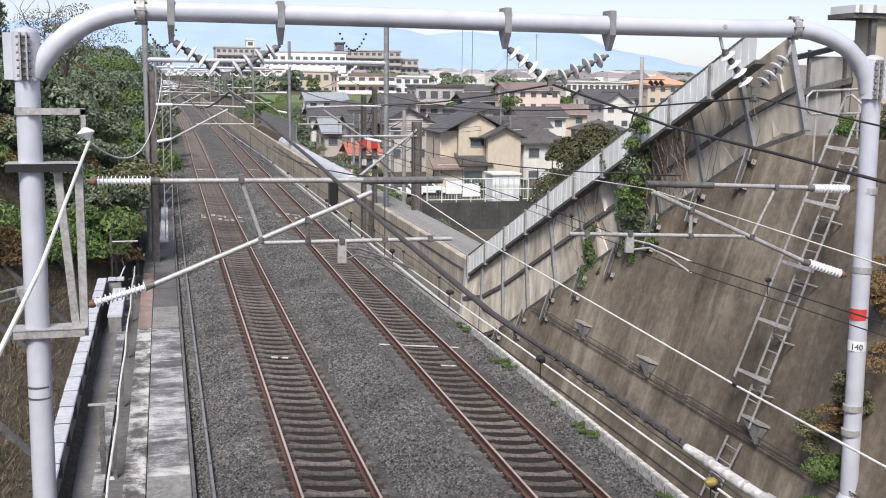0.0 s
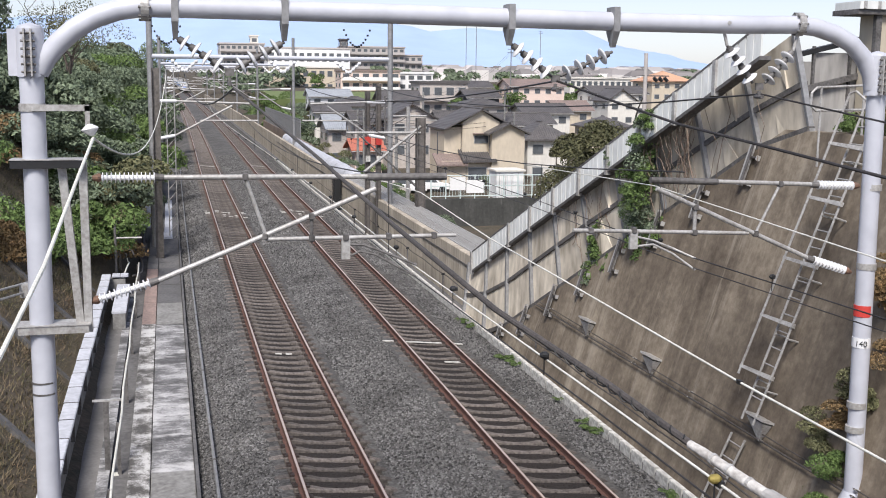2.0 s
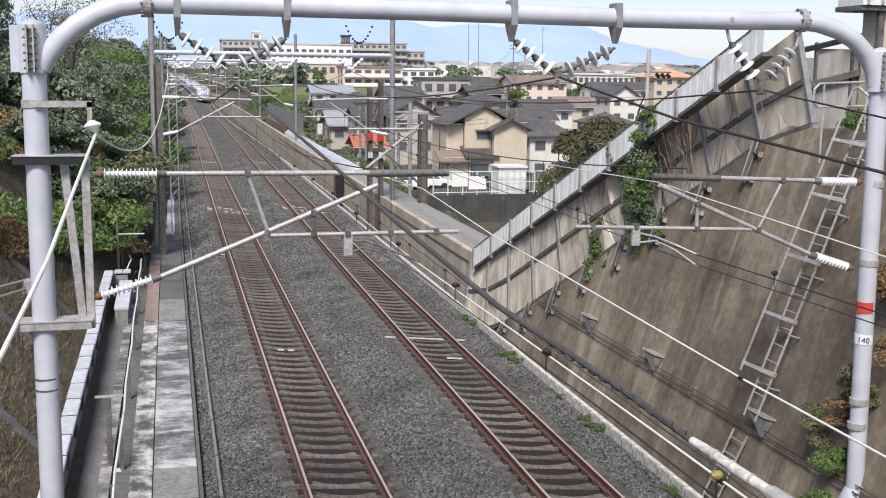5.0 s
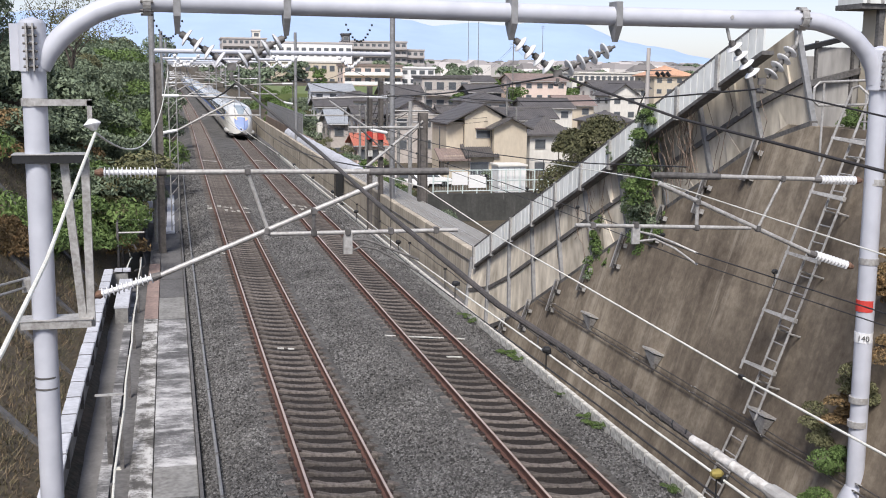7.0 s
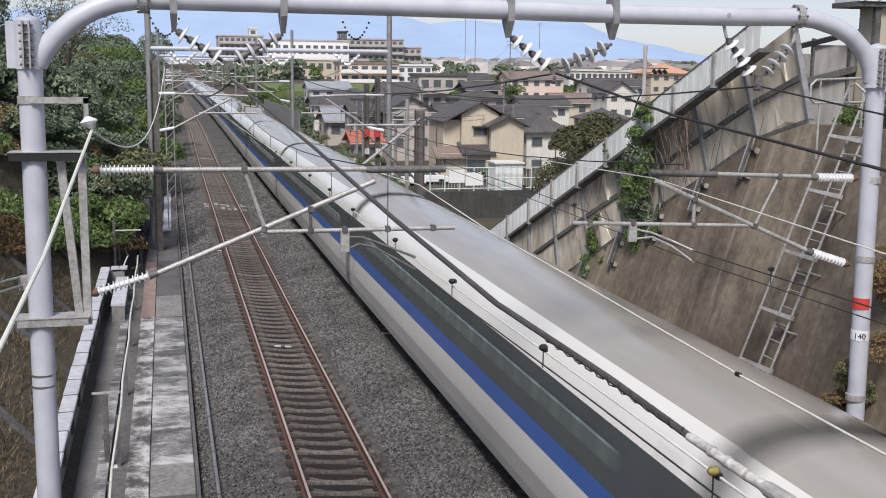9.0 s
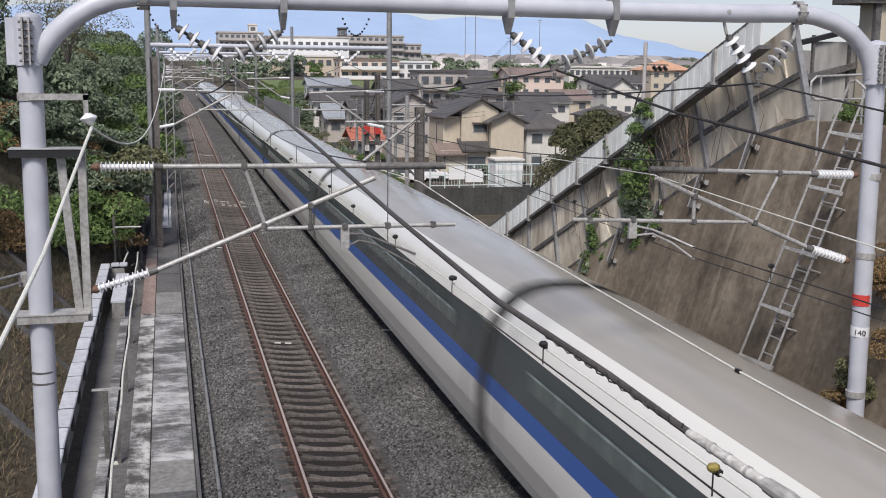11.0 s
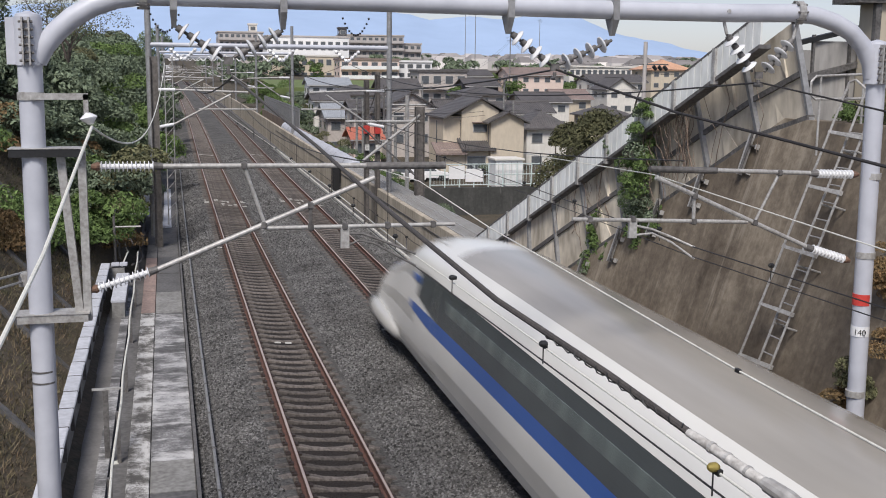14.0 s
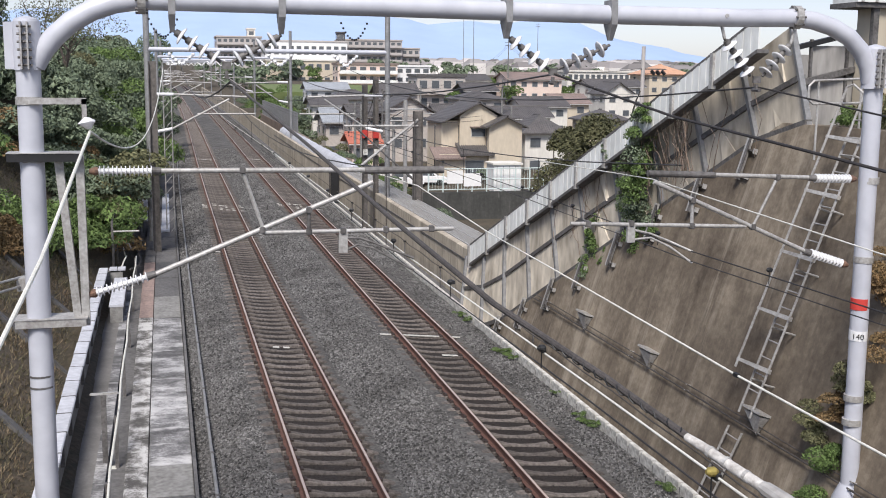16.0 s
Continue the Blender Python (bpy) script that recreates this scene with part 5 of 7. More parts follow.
def build_wires():
    wire("feeder_cable", "thick dark feeder cable hanging towards the bridge", [(0.92, PY, 7.68), (1.35, 10.0, 7.12), (1.5, 7.2, 6.84), (1.68, 5.4, 6.62), (1.9, 4.4, 6.48), (2.01, 3.8, 6.39)], 0.016, CABLE)
    tw = thing("cable_binding", "black binding wire twisted round the feeder cable", "wire", "overhead wires")
    bm = bmesh.new()
    a, b = Vector((1.78, 4.95, 6.55)), Vector((2.0, 3.85, 6.40))
    sweep(bm, [a.lerp(b, i / 60) + 0.015 * Vector((math.cos(i * 1.3), 0, math.sin(i * 1.3))) for i in range(61)], 0.004, 5)
    part("binding", bm, BLACK, tw)
    sl = thing("insulating_sleeve", "white insulating sleeve with steel clamps on the feeder cable", "insulator")
    part("sleeve", sweep(bmesh.new(), [(2.0, 3.82, 6.395), (2.02, 3.75, 6.385), (2.08, 3.55, 6.345), (2.12, 3.42, 6.32)], [0.017, 0.020, 0.022, 0.022], 14), DIRTY_WHITE, sl, smooth=True)
    for f in (0.15, 0.4, 0.7, 0.95):
        c = Vector((2.02, 3.75, 6.385)).lerp(Vector((2.12, 3.42, 6.32)), f)
        part("clamp", sweep(bmesh.new(), [c, c + Vector((0.004, -0.013, -0.003))], 0.0245, 12), GALV, sl)
    part("end_fitting", sweep(bmesh.new(), [(2.12, 3.42, 6.32), (2.15, 3.33, 6.30), (2.2, 3.2, 6.27)], [0.03, 0.034, 0.02], 12), GALV, sl)
    wire("feeder_wire", "dark feeder wire from the middle insulator", [(5.42, PY, 7.82), (5.93, 12.0, 7.33), (6.21, 10.0, 7.12), (6.61, 9.0, 6.95), (7.2, 6, 6.6)], 0.017, WIRE)
    wire("feeder_wire", "dark feeder wire from the outer insulator", [(8.64, PY, 7.66), (8.76, 12.0, 7.35), (8.9, 8, 7.0)], 0.013, WIRE)
    wire("pale_wire", "bare pale wire above the far track", [(5.6, 30, 5.1), (5.6, 24.0, 5.30), (5.6, 18.47, 5.03), (5.6, 14.75, 4.95), (5.6, 9.7, 4.82), (5.6, 7.36, 4.8), (5.6, 4, 4.85)], 0.012, PALE_WIRE, [(5.6, 9.7, 4.82)])
    wire("left_cable", "thick pale cable from the pole bracket", [(-0.86, PY - 0.17, 7.04), (-0.94, 13.0, 6.7), (-1.04, 10.0, 6.17), (-1.15, 8.0, 5.87), (-1.4, 5, 5.4)], 0.02, PALE_WIRE)
    wire("left_cable", "pale cable sagging to the next mast", sag((-0.86, PY - 0.17, 7.04), (0.2, 50, 7.9), 1.35, 24), 0.016, PALE_WIRE)
    wire("pale_wire", "thin pale wire along the slope", [(7.5, 22.33, 6.04), (7.5, 15.88, 6.2), (7.5, 10.1, 5.94), (7.5, 5, 5.9)], 0.009, PALE_WIRE)
    for m, x in ((-2.15, 3.33), (2.15, 7.55)):
        wire("contact_wire", "dark copper contact wire above the track", [(x, 2, 5.20), (x, 8, 5.19), (x + 0.02, PY, 5.10)] + [on(m + 0.2 * math.sin(y / 14), y, 5.05) for y in along(22, 330, 8)], 0.0075)
        wire("auxiliary_wire", "auxiliary wire just above the contact wire", [(x, 2, 5.34), (x, 8, 5.32), (x + 0.02, PY, 5.25)] + [on(m + 0.2 * math.sin(y / 14), y, 5.22) for y in along(22, 330, 8)], 0.009, PALE_WIRE if m < 0 else WIRE, [(x, 5.95, 5.33), (x, 9.2, 5.33), (x, 12.4, 5.36)])
        for y in (5.95, 9.15, 12.4, 15.7, 19.4, 22.8, 26.0, 29.8, 33.6, 37.4, 41.2, 45.0, 48.8):
            hb = thing("wire_hanger", "small dark hanger between the two wires", "hanger", "wire hangers")
            x = (3.3 if m < 0 else 7.55) if y < 22 else on(m + 0.2 * math.sin(y / 14), y, 0).x
            part("bobbin", sweep(bmesh.new(), [(x - 0.04, y, 5.36), (x - 0.02, y, 5.36), (x + 0.02, y, 5.36), (x + 0.04, y, 5.36)], [0.015, 0.032, 0.032, 0.015], 12), BRASS if y < 6 and m < 0 else BLACK, hb)
            part("drop", tube((x, y, 5.17), (x, y, 5.34), 0.006, 6), BLACK, hb)
        pts = []
        ys = (PY, 53, 97, 140, 184, 228, 272)
        for a, b in zip(ys, ys[1:]):
            pts += sag(on(m, a, 6.45), on(m, b, 6.45), 0.75, 10)[:-1]
        wire("messenger_wire", "dark messenger wire sagging between portals", pts, 0.011)
        for y in [15.6, 21.2] + along(27, 130, 7):
            hb = thing("dropper", "thin dark dropper wire below the messenger", "hanger", "droppers")
            k = next(i for i in range(6) if ys[i] <= y <= ys[i + 1])
            f = (y - ys[k]) / (ys[k + 1] - ys[k])
            part("drop", tube(on(m, y, 5.2), on(m, y, 6.45 - 3.0 * f * (1 - f)), 0.007, 5), WIRE, hb)
    for m, x, z in ((-4.4, 0.92, 7.68), (0.15, 5.42, 7.82), (3.3, 8.64, 7.66)):
        pts = sag((x, PY, z), on(m, 53, 7.8), 0.7, 12)
        for a, b in ((53, 97), (97, 140), (140, 184), (184, 228)):
            pts += sag(on(m, a, 7.8), on(m, b, 7.8), 0.9, 10)[1:]
        wire("feeder_wire", "dark feeder wire hung from the portals", pts, 0.014, WIRE)
    ht = thing("node_clamp", "steel yoke clamp where the insulator strings meet", "clamp", "yoke clamps")
    part("yoke", cube((-0.06, -0.02, -0.06), (0.06, 0.02, 0.04)), DULL_STEEL, ht)
    part("grip", sweep(bmesh.new(), [(0, -0.1, -0.16), (0, 0.1, -0.16)], 0.03, 8), DULL_STEEL, ht)
    part("link", cube((-0.02, -0.02, -0.18), (0.02, 0.02, -0.08)), DULL_STEEL, ht)
    ht.matrix_basis = pose(0.87, PY, 7.9)
    copy_thing(ht, pose(5.4, PY, 7.86))
    copy_thing(ht, pose(8.61, PY, 7.78))
    for a, b, c, n in (((0.19, PY, 8.33), (0.80, PY, 7.93), 0, 4), ((1.59, PY, 8.29), (0.94, PY, 7.93), 0, 4), ((4.72, PY, 8.33), (5.33, PY, 7.89), 0, 4), ((6.25, PY, 8.24), (5.47, PY, 7.89), 0, 4), ((8.05, PY, 8.36), (8.5, PY, 7.82), 0, 4), ((9.14, PY, 8.30), (8.70, PY, 7.82), 0, 4)):
        st = thing("insulator_string", "string of white porcelain disc insulators under the beam", "insulator string", "insulator strings")
        disc_string(st, a, b, n)
    ch = thing("bead_chain", "small dark beaded chain under the beam", "chain", "bead chains")
    bm = bmesh.new()
    for i in range(13):
        f = i / 12
        c = Vector((-0.10 + 0.36 * f, PY + 0.4, 8.48 - 0.9 * f * (1 - f)))
        sweep(bm, [c - Vector((0.012, 0, 0)), c + Vector((0.012, 0, 0))], 0.014, 6)
    part("beads", bm, BLACK, ch)
    copy_thing(ch, pose(2.55, 0, 0))


# ---- foliage ----
def leaf_mat(name, a, b, by=0.38):
    return mat(name, a, b, 0.75, fine=3, coarse=0.6, bump=0, random_by=by, island=True, spec=0.25)


LEAF = leaf_mat("green_leaf", (0.18, 0.22, 0.145), (0.10, 0.13, 0.082))
LEAF_BRIGHT = leaf_mat("bright_green_leaf", (0.13, 0.19, 0.06), (0.07, 0.11, 0.035))
LEAF_BROWN = leaf_mat("autumn_leaf", (0.26, 0.165, 0.08), (0.12, 0.09, 0.045))
LEAF_DARK = leaf_mat("dark_brown_green_leaf", (0.125, 0.12, 0.06), (0.05, 0.055, 0.028))
LEAF_OLIVE = leaf_mat("olive_leaf", (0.165, 0.165, 0.085), (0.085, 0.085, 0.045))
BARK = mat("bark", (0.10, 0.08, 0.065), (0.05, 0.042, 0.036), 0.9, fine=12, coarse=2, bump=0.5)


def leaves(n, radii, size, seed, lumps=7, flat=0.0):
    """Vertices and faces of many small bent leaves round a few lumps."""
    rng = np.random.default_rng(seed)
    cen = rng.normal(0, 0.42, (lumps, 3)) * np.array(radii)
    rad = rng.uniform(0.35, 0.62, lumps)
    k = rng.integers(0, lumps, n)
    d = rng.normal(0, 1, (n, 3))
    d /= np.linalg.norm(d, axis=1)[:, None]
    d[:, 2] = np.abs(d[:, 2]) * (1 - flat) + d[:, 2] * flat
    p = cen[k] + d * (rad[k] * rng.uniform(0.6, 1.08, n) ** 0.6)[:, None] * np.array(radii)
    nrm = d + rng.normal(0, 0.55, (n, 3))
    nrm /= np.linalg.norm(nrm, axis=1)[:, None]
    u = np.cross(nrm, rng.normal(0, 1, (n, 3)))
    u /= np.linalg.norm(u, axis=1)[:, None]
    v = np.cross(nrm, u)
    s = (size * rng.uniform(0.55, 1.3, n))[:, None]
    q = np.stack([p - u * s, p + v * s * 0.45 + nrm * s * 0.12, p + u * s, p - v * s * 0.45 + nrm * s * 0.12], 1)
    f = np.arange(n * 4).reshape(n, 4)
    return q.reshape(-1, 3).tolist(), f.tolist()


def foliage_mesh(name, n, radii, size, seed, material, lumps=7):
    v, f = leaves(n, radii, size, seed, lumps)
    me = bpy.data.meshes.new(name)
    me.from_pydata(v, [], f)
    me.materials.append(material)
    return me


def branch(bm, a, d, length, r, depth, rng):
    pts, p, dd = [a], a.copy(), d.copy()
    for i in range(4):
        dd = (dd + Vector((rng.uniform(-0.22, 0.22), rng.uniform(-0.22, 0.22), rng.uniform(-0.05, 0.18)))).normalized()
        p = p + dd * (length / 4)
        pts.append(p.copy())
    sweep(bm, pts, [r * (1 - 0.16 * i) for i in range(5)], 6 if depth else 4)
    if depth:
        for k in range(4 if depth > 1 else 5):
            q = pts[1 + k % 4]
            side = Vector((rng.uniform(-1, 1), rng.uniform(-1, 1), rng.uniform(0.15, 0.8))).normalized()
            branch(bm, q, (dd * 0.5 + side).normalized(), length * rng.uniform(0.5, 0.72), r * 0.5, depth - 1, rng)


def tree(x, y, z, height, crown, material, n, size, seed, label, bare=False):
    rng = random.Random(seed)
    t = thing("tree", label, "tree", "trees", at=pose(x, y, z))
    bm = bmesh.new()
    branch(bm, Vector((0, 0, -0.4)), Vector((0, 0, 1)), height * 0.62, height * 0.025, 3 if bare else 2, rng)
    part("trunk", bm, BARK, t)
    me = foliage_mesh("crown", n, crown, size, seed, material, 9)
    c = new("crown", me)
    c.parent = t
    c.matrix_basis = pose(0, 0, height - crown[2] * 0.95)
    return t


def build_foliage():
    rng = random.Random(4)
    kinds = []
    for i, m in enumerate((LEAF, LEAF, LEAF_BRIGHT, LEAF_OLIVE, LEAF_BROWN)):
        kinds.append([foliage_mesh("foliage", 4800, (1.7, 1.7, 1.25), 0.085, 11 + i * 3 + k, m) for k in range(2)])
    names = ("dense dark green shrub on the bank", "dense dark green shrub on the bank", "bright green leafy shrub on the bank", "olive green shrub on the bank", "brown autumn shrub on the bank")

    def shrub(x, y, k, s, z=None):
        ob = new("shrub", rng.choice(kinds[k]))
        ob.matrix_basis = Matrix.LocRotScale(((x, y, (ground_height(x, y) if z is None else z) + 0.35 * s)), Euler((rng.uniform(-0.2, 0.2), rng.uniform(-0.2, 0.2), rng.uniform(0, 6.3))), (s, s, s * rng.uniform(0.85, 1.2)))
        tagged(ob, names[k], "shrub", "shrubs on the bank")

    for i in range(260):
        y = rng.uniform(44, 170) if i > 120 else rng.uniform(46, 95)
        m = -8.0 - rng.random() ** 1.6 * 15
        x = cx(y) + m
        k = rng.choices(range(5), (6, 6, 1.6, 0.7, 0.4))[0]
        shrub(x, y, k, rng.uniform(0.75, 1.5) * (1 + max(0, y - 60) / 120))
    for x, y, k, s in ((-3.4, 44, 2, 1.1), (-2.9, 46.5, 2, 1.0), (-3.9, 41, 2, 0.9), (-5.0, 37, 4, 0.8), (-7.2, 36, 2, 1.2), (-6.4, 33, 2, 0.8), (-8.4, 42, 4, 1.2), (-6.6, 45, 4, 1.0), (-4.4, 49, 0, 1.3), (-3.0, 52, 0, 1.3), (-3.2, 57, 0, 1.4), (-7.5, 48, 0, 1.5), (-6, 52, 0, 1.6), (-9.5, 50, 4, 1.4)):
        shrub(x, y, k, s)
    for i in range(34):
        y = rng.uniform(62, 135)
        shrub(cx(y) + rng.uniform(7.0, 11.5), y, rng.choice((0, 0, 1, 2)), rng.uniform(0.8, 1.3))
    for i in range(16):
        y = rng.uniform(150, 270)
        shrub(cx(y) + rng.uniform(8, 26), y, rng.choice((0, 1, 2, 3)), rng.uniform(1.2, 2.4))
    for x, y, z, k, s in ((10.85, 15.95, 1.75, 3, 0.3), (10.9, 15.5, 2.2, 4, 0.3), (10.8, 15.3, 1.3, 2, 0.28), (10.7, 15.5, 0.7, 2, 0.25), (10.95, 15.2, 2.7, 3, 0.28), (11.5, 15.3, 4.3, 4, 0.28), (11.6, 15.0, 3.5, 4, 0.28), (11.75, 15.4, 4.9, 4, 0.24), (13.6, 18.6, 6.85, 3, 0.4), (14.4, 19.3, 6.9, 4, 0.45), (13.1, 18.9, 6.85, 2, 0.25)):
        shrub(x, y, k, s, z)
    gb = part("grass_bank", follow([(7.0, -2.0), (7.0, 0.5), (8.0, 0.3), (14.5, -5.5), (14.5, -7.5)], along(70, 107, 3)), mat("bank_grass", (0.12, 0.15, 0.06), (0.06, 0.075, 0.03), 0.95, fine=6, coarse=0.6, bump=0.6, depth=0.06))
    tagged(gb, "green weedy bank falling away behind the parapet", "bank", kind="structure")
    for i in range(46):
        y = rng.uniform(71, 106)
        m = rng.uniform(7.4, 13.5)
        shrub(cx(y) + m, y, rng.choice((0, 1, 1, 2, 3)), rng.uniform(0.4, 0.8), gz(y) + 0.35 - max(0, m - 7.8) * 0.9)
    shrub(35.2, 112.5, 1, 1.05, -4.0)
    # weeds at the kerb
    for y, s in ((29.6, 0.22), (29.0, 0.16), (22.9, 0.2), (23.6, 0.13), (33.8, 0.16), (34.6, 0.18), (25.4, 0.1), (18.9, 0.16)):
        ob = new("weed", rng.choice(kinds[2]))
        p = on(4.2, y, -0.3)
        ob.matrix_basis = Matrix.LocRotScale(p, Euler((0, 0, y)), (s * 0.5, s * 0.75, s * 0.5))
        tagged(ob, "small green weed growing at the kerb", "weed", "weeds at the kerb")
    tree(25.0, 60, -6.6, 13.3, (3.5, 2.8, 3.9), LEAF_DARK, 17000, 0.115, 5, "olive and brown leafy tree behind the barrier")
    tree(-4.6, 60, 5.4, 6.2, (3.0, 2.4, 1.9), LEAF_OLIVE, 3200, 0.065, 8, "thin half-bare tree on top of the bank", True)
    tree(-7.2, 50, 5.4, 6.0, (2.0, 2.0, 2.8), LEAF, 7000, 0.1, 9, "dark green tree at the top of the bank")
    for x, y, z, h in ((81, 260, 1.0, 7), (58, 215, 0.0, 5.5), (66, 205, -0.5, 6), (34, 250, 1.5, 5), (45, 330, 3, 7), (103, 270, 1, 6)):
        tree(x, y, z, h, (2.6, 2.4, 2.6), LEAF_BRIGHT, 1800, 0.26, int(x), "yellow-green garden tree among the houses")
    # ivy and dry vines over the barrier
    iv = thing("ivy", "green ivy hanging over the noise barrier", "ivy")
    for i, (y, z, r) in enumerate(((24.7, 6.1, 0.42), (24.9, 5.6, 0.42), (25.0, 5.2, 0.42), (25.1, 4.8, 0.4), (25.15, 4.4, 0.4), (25.1, 4.0, 0.36), (24.6, 5.8, 0.35), (24.7, 4.6, 0.34), (25.4, 5.3, 0.28), (24.4, 3.9, 0.3), (24.5, 6.5, 0.34), (24.9, 3.5, 0.3), (24.2, 6.9, 0.25), (26.2, 5.9, 0.16), (27.4, 3.2, 0.34), (27.5, 2.7, 0.32), (27.6, 2.3, 0.28), (27.3, 3.6, 0.24), (26.6, 2.9, 0.2), (33.5, 0.1, 0.22))):
        me = foliage_mesh("foliage", 1000, (r * 1.15, r * 1.4, r * 1.45), 0.04, 60 + i, LEAF if i % 3 == 1 else LEAF_BRIGHT, 6)
        o = new("foliage", me)
        o.parent = iv
        o.matrix_basis = pose(band_x(y) + (0.05 if z > 4.5 else 0.35), y, z)
    vn = thing("dry_vines", "tangle of brown dry vines on the noise barrier", "vine")
    dry = mat("dry_stem", (0.25, 0.185, 0.14), (0.13, 0.10, 0.08), 0.9, bump=0)
    for i in range(75):
        y = rng.gauss(23.7, 0.9) if i < 50 else rng.gauss(27.6, 0.7)
        z = band_z(y) - 0.3
        p = Vector((band_x(y) + rng.uniform(0.0, 0.4), y, z))
        pts = [p.copy()]
        for k in range(6):
            p = p + Vector((rng.uniform(-0.02, 0.07), rng.uniform(-0.24, 0.24), -rng.uniform(0.08, 0.42)))
            pts.append(p.copy())
        part("stem", sweep(bmesh.new(), pts, rng.uniform(0.004, 0.010), 4), dry, vn)


def build_grass():
    """Dry blades on the near bank."""
    rng = np.random.default_rng(3)
    n = 42000
    y = rng.uniform(15, 46, n)
    m = -7.75 - rng.random(n) ** 1.2 * 6
    x = np.array([cx(v) for v in y]) + m
    z = np.array([ground_height(a, b) for a, b in zip(x, y)])
    h = rng.uniform(0.04, 0.2, n)
    a = rng.uniform(0, 6.28, n)
    w = 0.014
    lean = rng.normal(0, 0.12, (n, 2))
    v = np.stack([np.stack([x - w * np.cos(a), y - w * np.sin(a), z - 0.03], -1), np.stack([x + w * np.cos(a), y + w * np.sin(a), z - 0.03], -1), np.stack([x + lean[:, 0], y + lean[:, 1], z + h], -1)], 1)
    ob = cloud(v.reshape(-1, 3).tolist(), np.arange(3 * n).reshape(n, 3).tolist(), "dry_grass", leaf_mat("dry_grass_blade", (0.17, 0.125, 0.085), (0.07, 0.075, 0.035), 0.6))
    tagged(ob, "dry brown and green grass on the bank", "grass", kind="stuff")

# ---- the town ----
def tile_mat(name, a, b):
    """Roof tiles in rows: a fine wave for relief."""
    m = mat(name, a, b, 0.6, fine=5, coarse=0.7, bump=0)
    n, nt = m.node_tree.nodes, m.node_tree
    co = n.new("ShaderNodeTexCoord")
    wv = n.new("ShaderNodeTexWave")
    wv.inputs["Scale"].default_value = 1.1
    nt.links.new(co.outputs["Object"], wv.inputs["Vector"])
    bp = n.new("ShaderNodeBump")
    bp.inputs["Strength"].default_value, bp.inputs["Distance"].default_value = 0.7, 0.06
    nt.links.new(wv.outputs["Fac"], bp.inputs["Height"])
    nt.links.new(bp.outputs[0], n["Principled BSDF"].inputs["Normal"])
    return m


TILE = tile_mat("dark_roof_tile", (0.125, 0.115, 0.112), (0.065, 0.06, 0.06))
TILE_BLUE = tile_mat("blue_grey_roof_tile", (0.36, 0.38, 0.41), (0.25, 0.265, 0.29))
TILE_BROWN = tile_mat("brown_roof_tile", (0.28, 0.21, 0.185), (0.18, 0.14, 0.125))
TILE_ORANGE = tile_mat("orange_roof_tile", (0.62, 0.36, 0.23), (0.5, 0.29, 0.19))
TILE_RED = tile_mat("red_roof_sheet", (0.50, 0.17, 0.11), (0.4, 0.13, 0.09))
CREAM = mat("cream_render", (0.60, 0.52, 0.405), (0.50, 0.43, 0.335), 0.85, fine=3, coarse=0.4, bump=0.05, streak=(1, 1, 0.4))
OFFWHITE = mat("offwhite_render", (0.72, 0.69, 0.63), (0.60, 0.57, 0.52), 0.85, fine=3, coarse=0.4, bump=0.05, streak=(1, 1, 0.4))
TAUPE = mat("taupe_render", (0.52, 0.47, 0.43), (0.40, 0.36, 0.33), 0.85, fine=3, coarse=0.4, bump=0.05)
PINK = mat("pale_pink_render", (0.74, 0.60, 0.52), (0.66, 0.53, 0.46), 0.85, fine=3, coarse=0.4, bump=0.05)
WHITE = mat("white_render", (0.80, 0.79, 0.78), (0.72, 0.71, 0.70), 0.8, fine=3, coarse=0.3, bump=0.03)
BRICKY = mat("grey_brown_cladding", (0.50, 0.46, 0.44), (0.40, 0.37, 0.35), 0.85, fine=3, coarse=0.3, bump=0.03)
DARK_WOOD = mat("dark_wood_cladding", (0.10, 0.095, 0.10), (0.06, 0.058, 0.06), 0.8)
BLUE_SHEET = mat("blue_sheet", (0.30, 0.42, 0.62), (0.24, 0.34, 0.52), 0.6)
PANE = mat("window_pane", (0.12, 0.13, 0.145), (0.08, 0.088, 0.095), 0.12, bump=0)
FRAME = mat("window_frame_metal", (0.45, 0.44, 0.42), (0.35, 0.34, 0.33), 0.5, bump=0)
FENCE_GREEN = mat("pale_green_mesh", (0.60, 0.68, 0.66), (0.5, 0.57, 0.55), 0.6, bump=0.02)


def window(parent, x0, x1, y, z0, z1):
    """A window in a wall that faces the railway side."""
    w = part("window", cube((x0 - 0.07, y - 0.06, z0 - 0.07), (x1 + 0.07, y + 0.02, z1 + 0.07)), FRAME, parent)
    part("pane", cube((x0, y - 0.075, z0), (x1, y - 0.058, z1)), PANE, w)
    return w


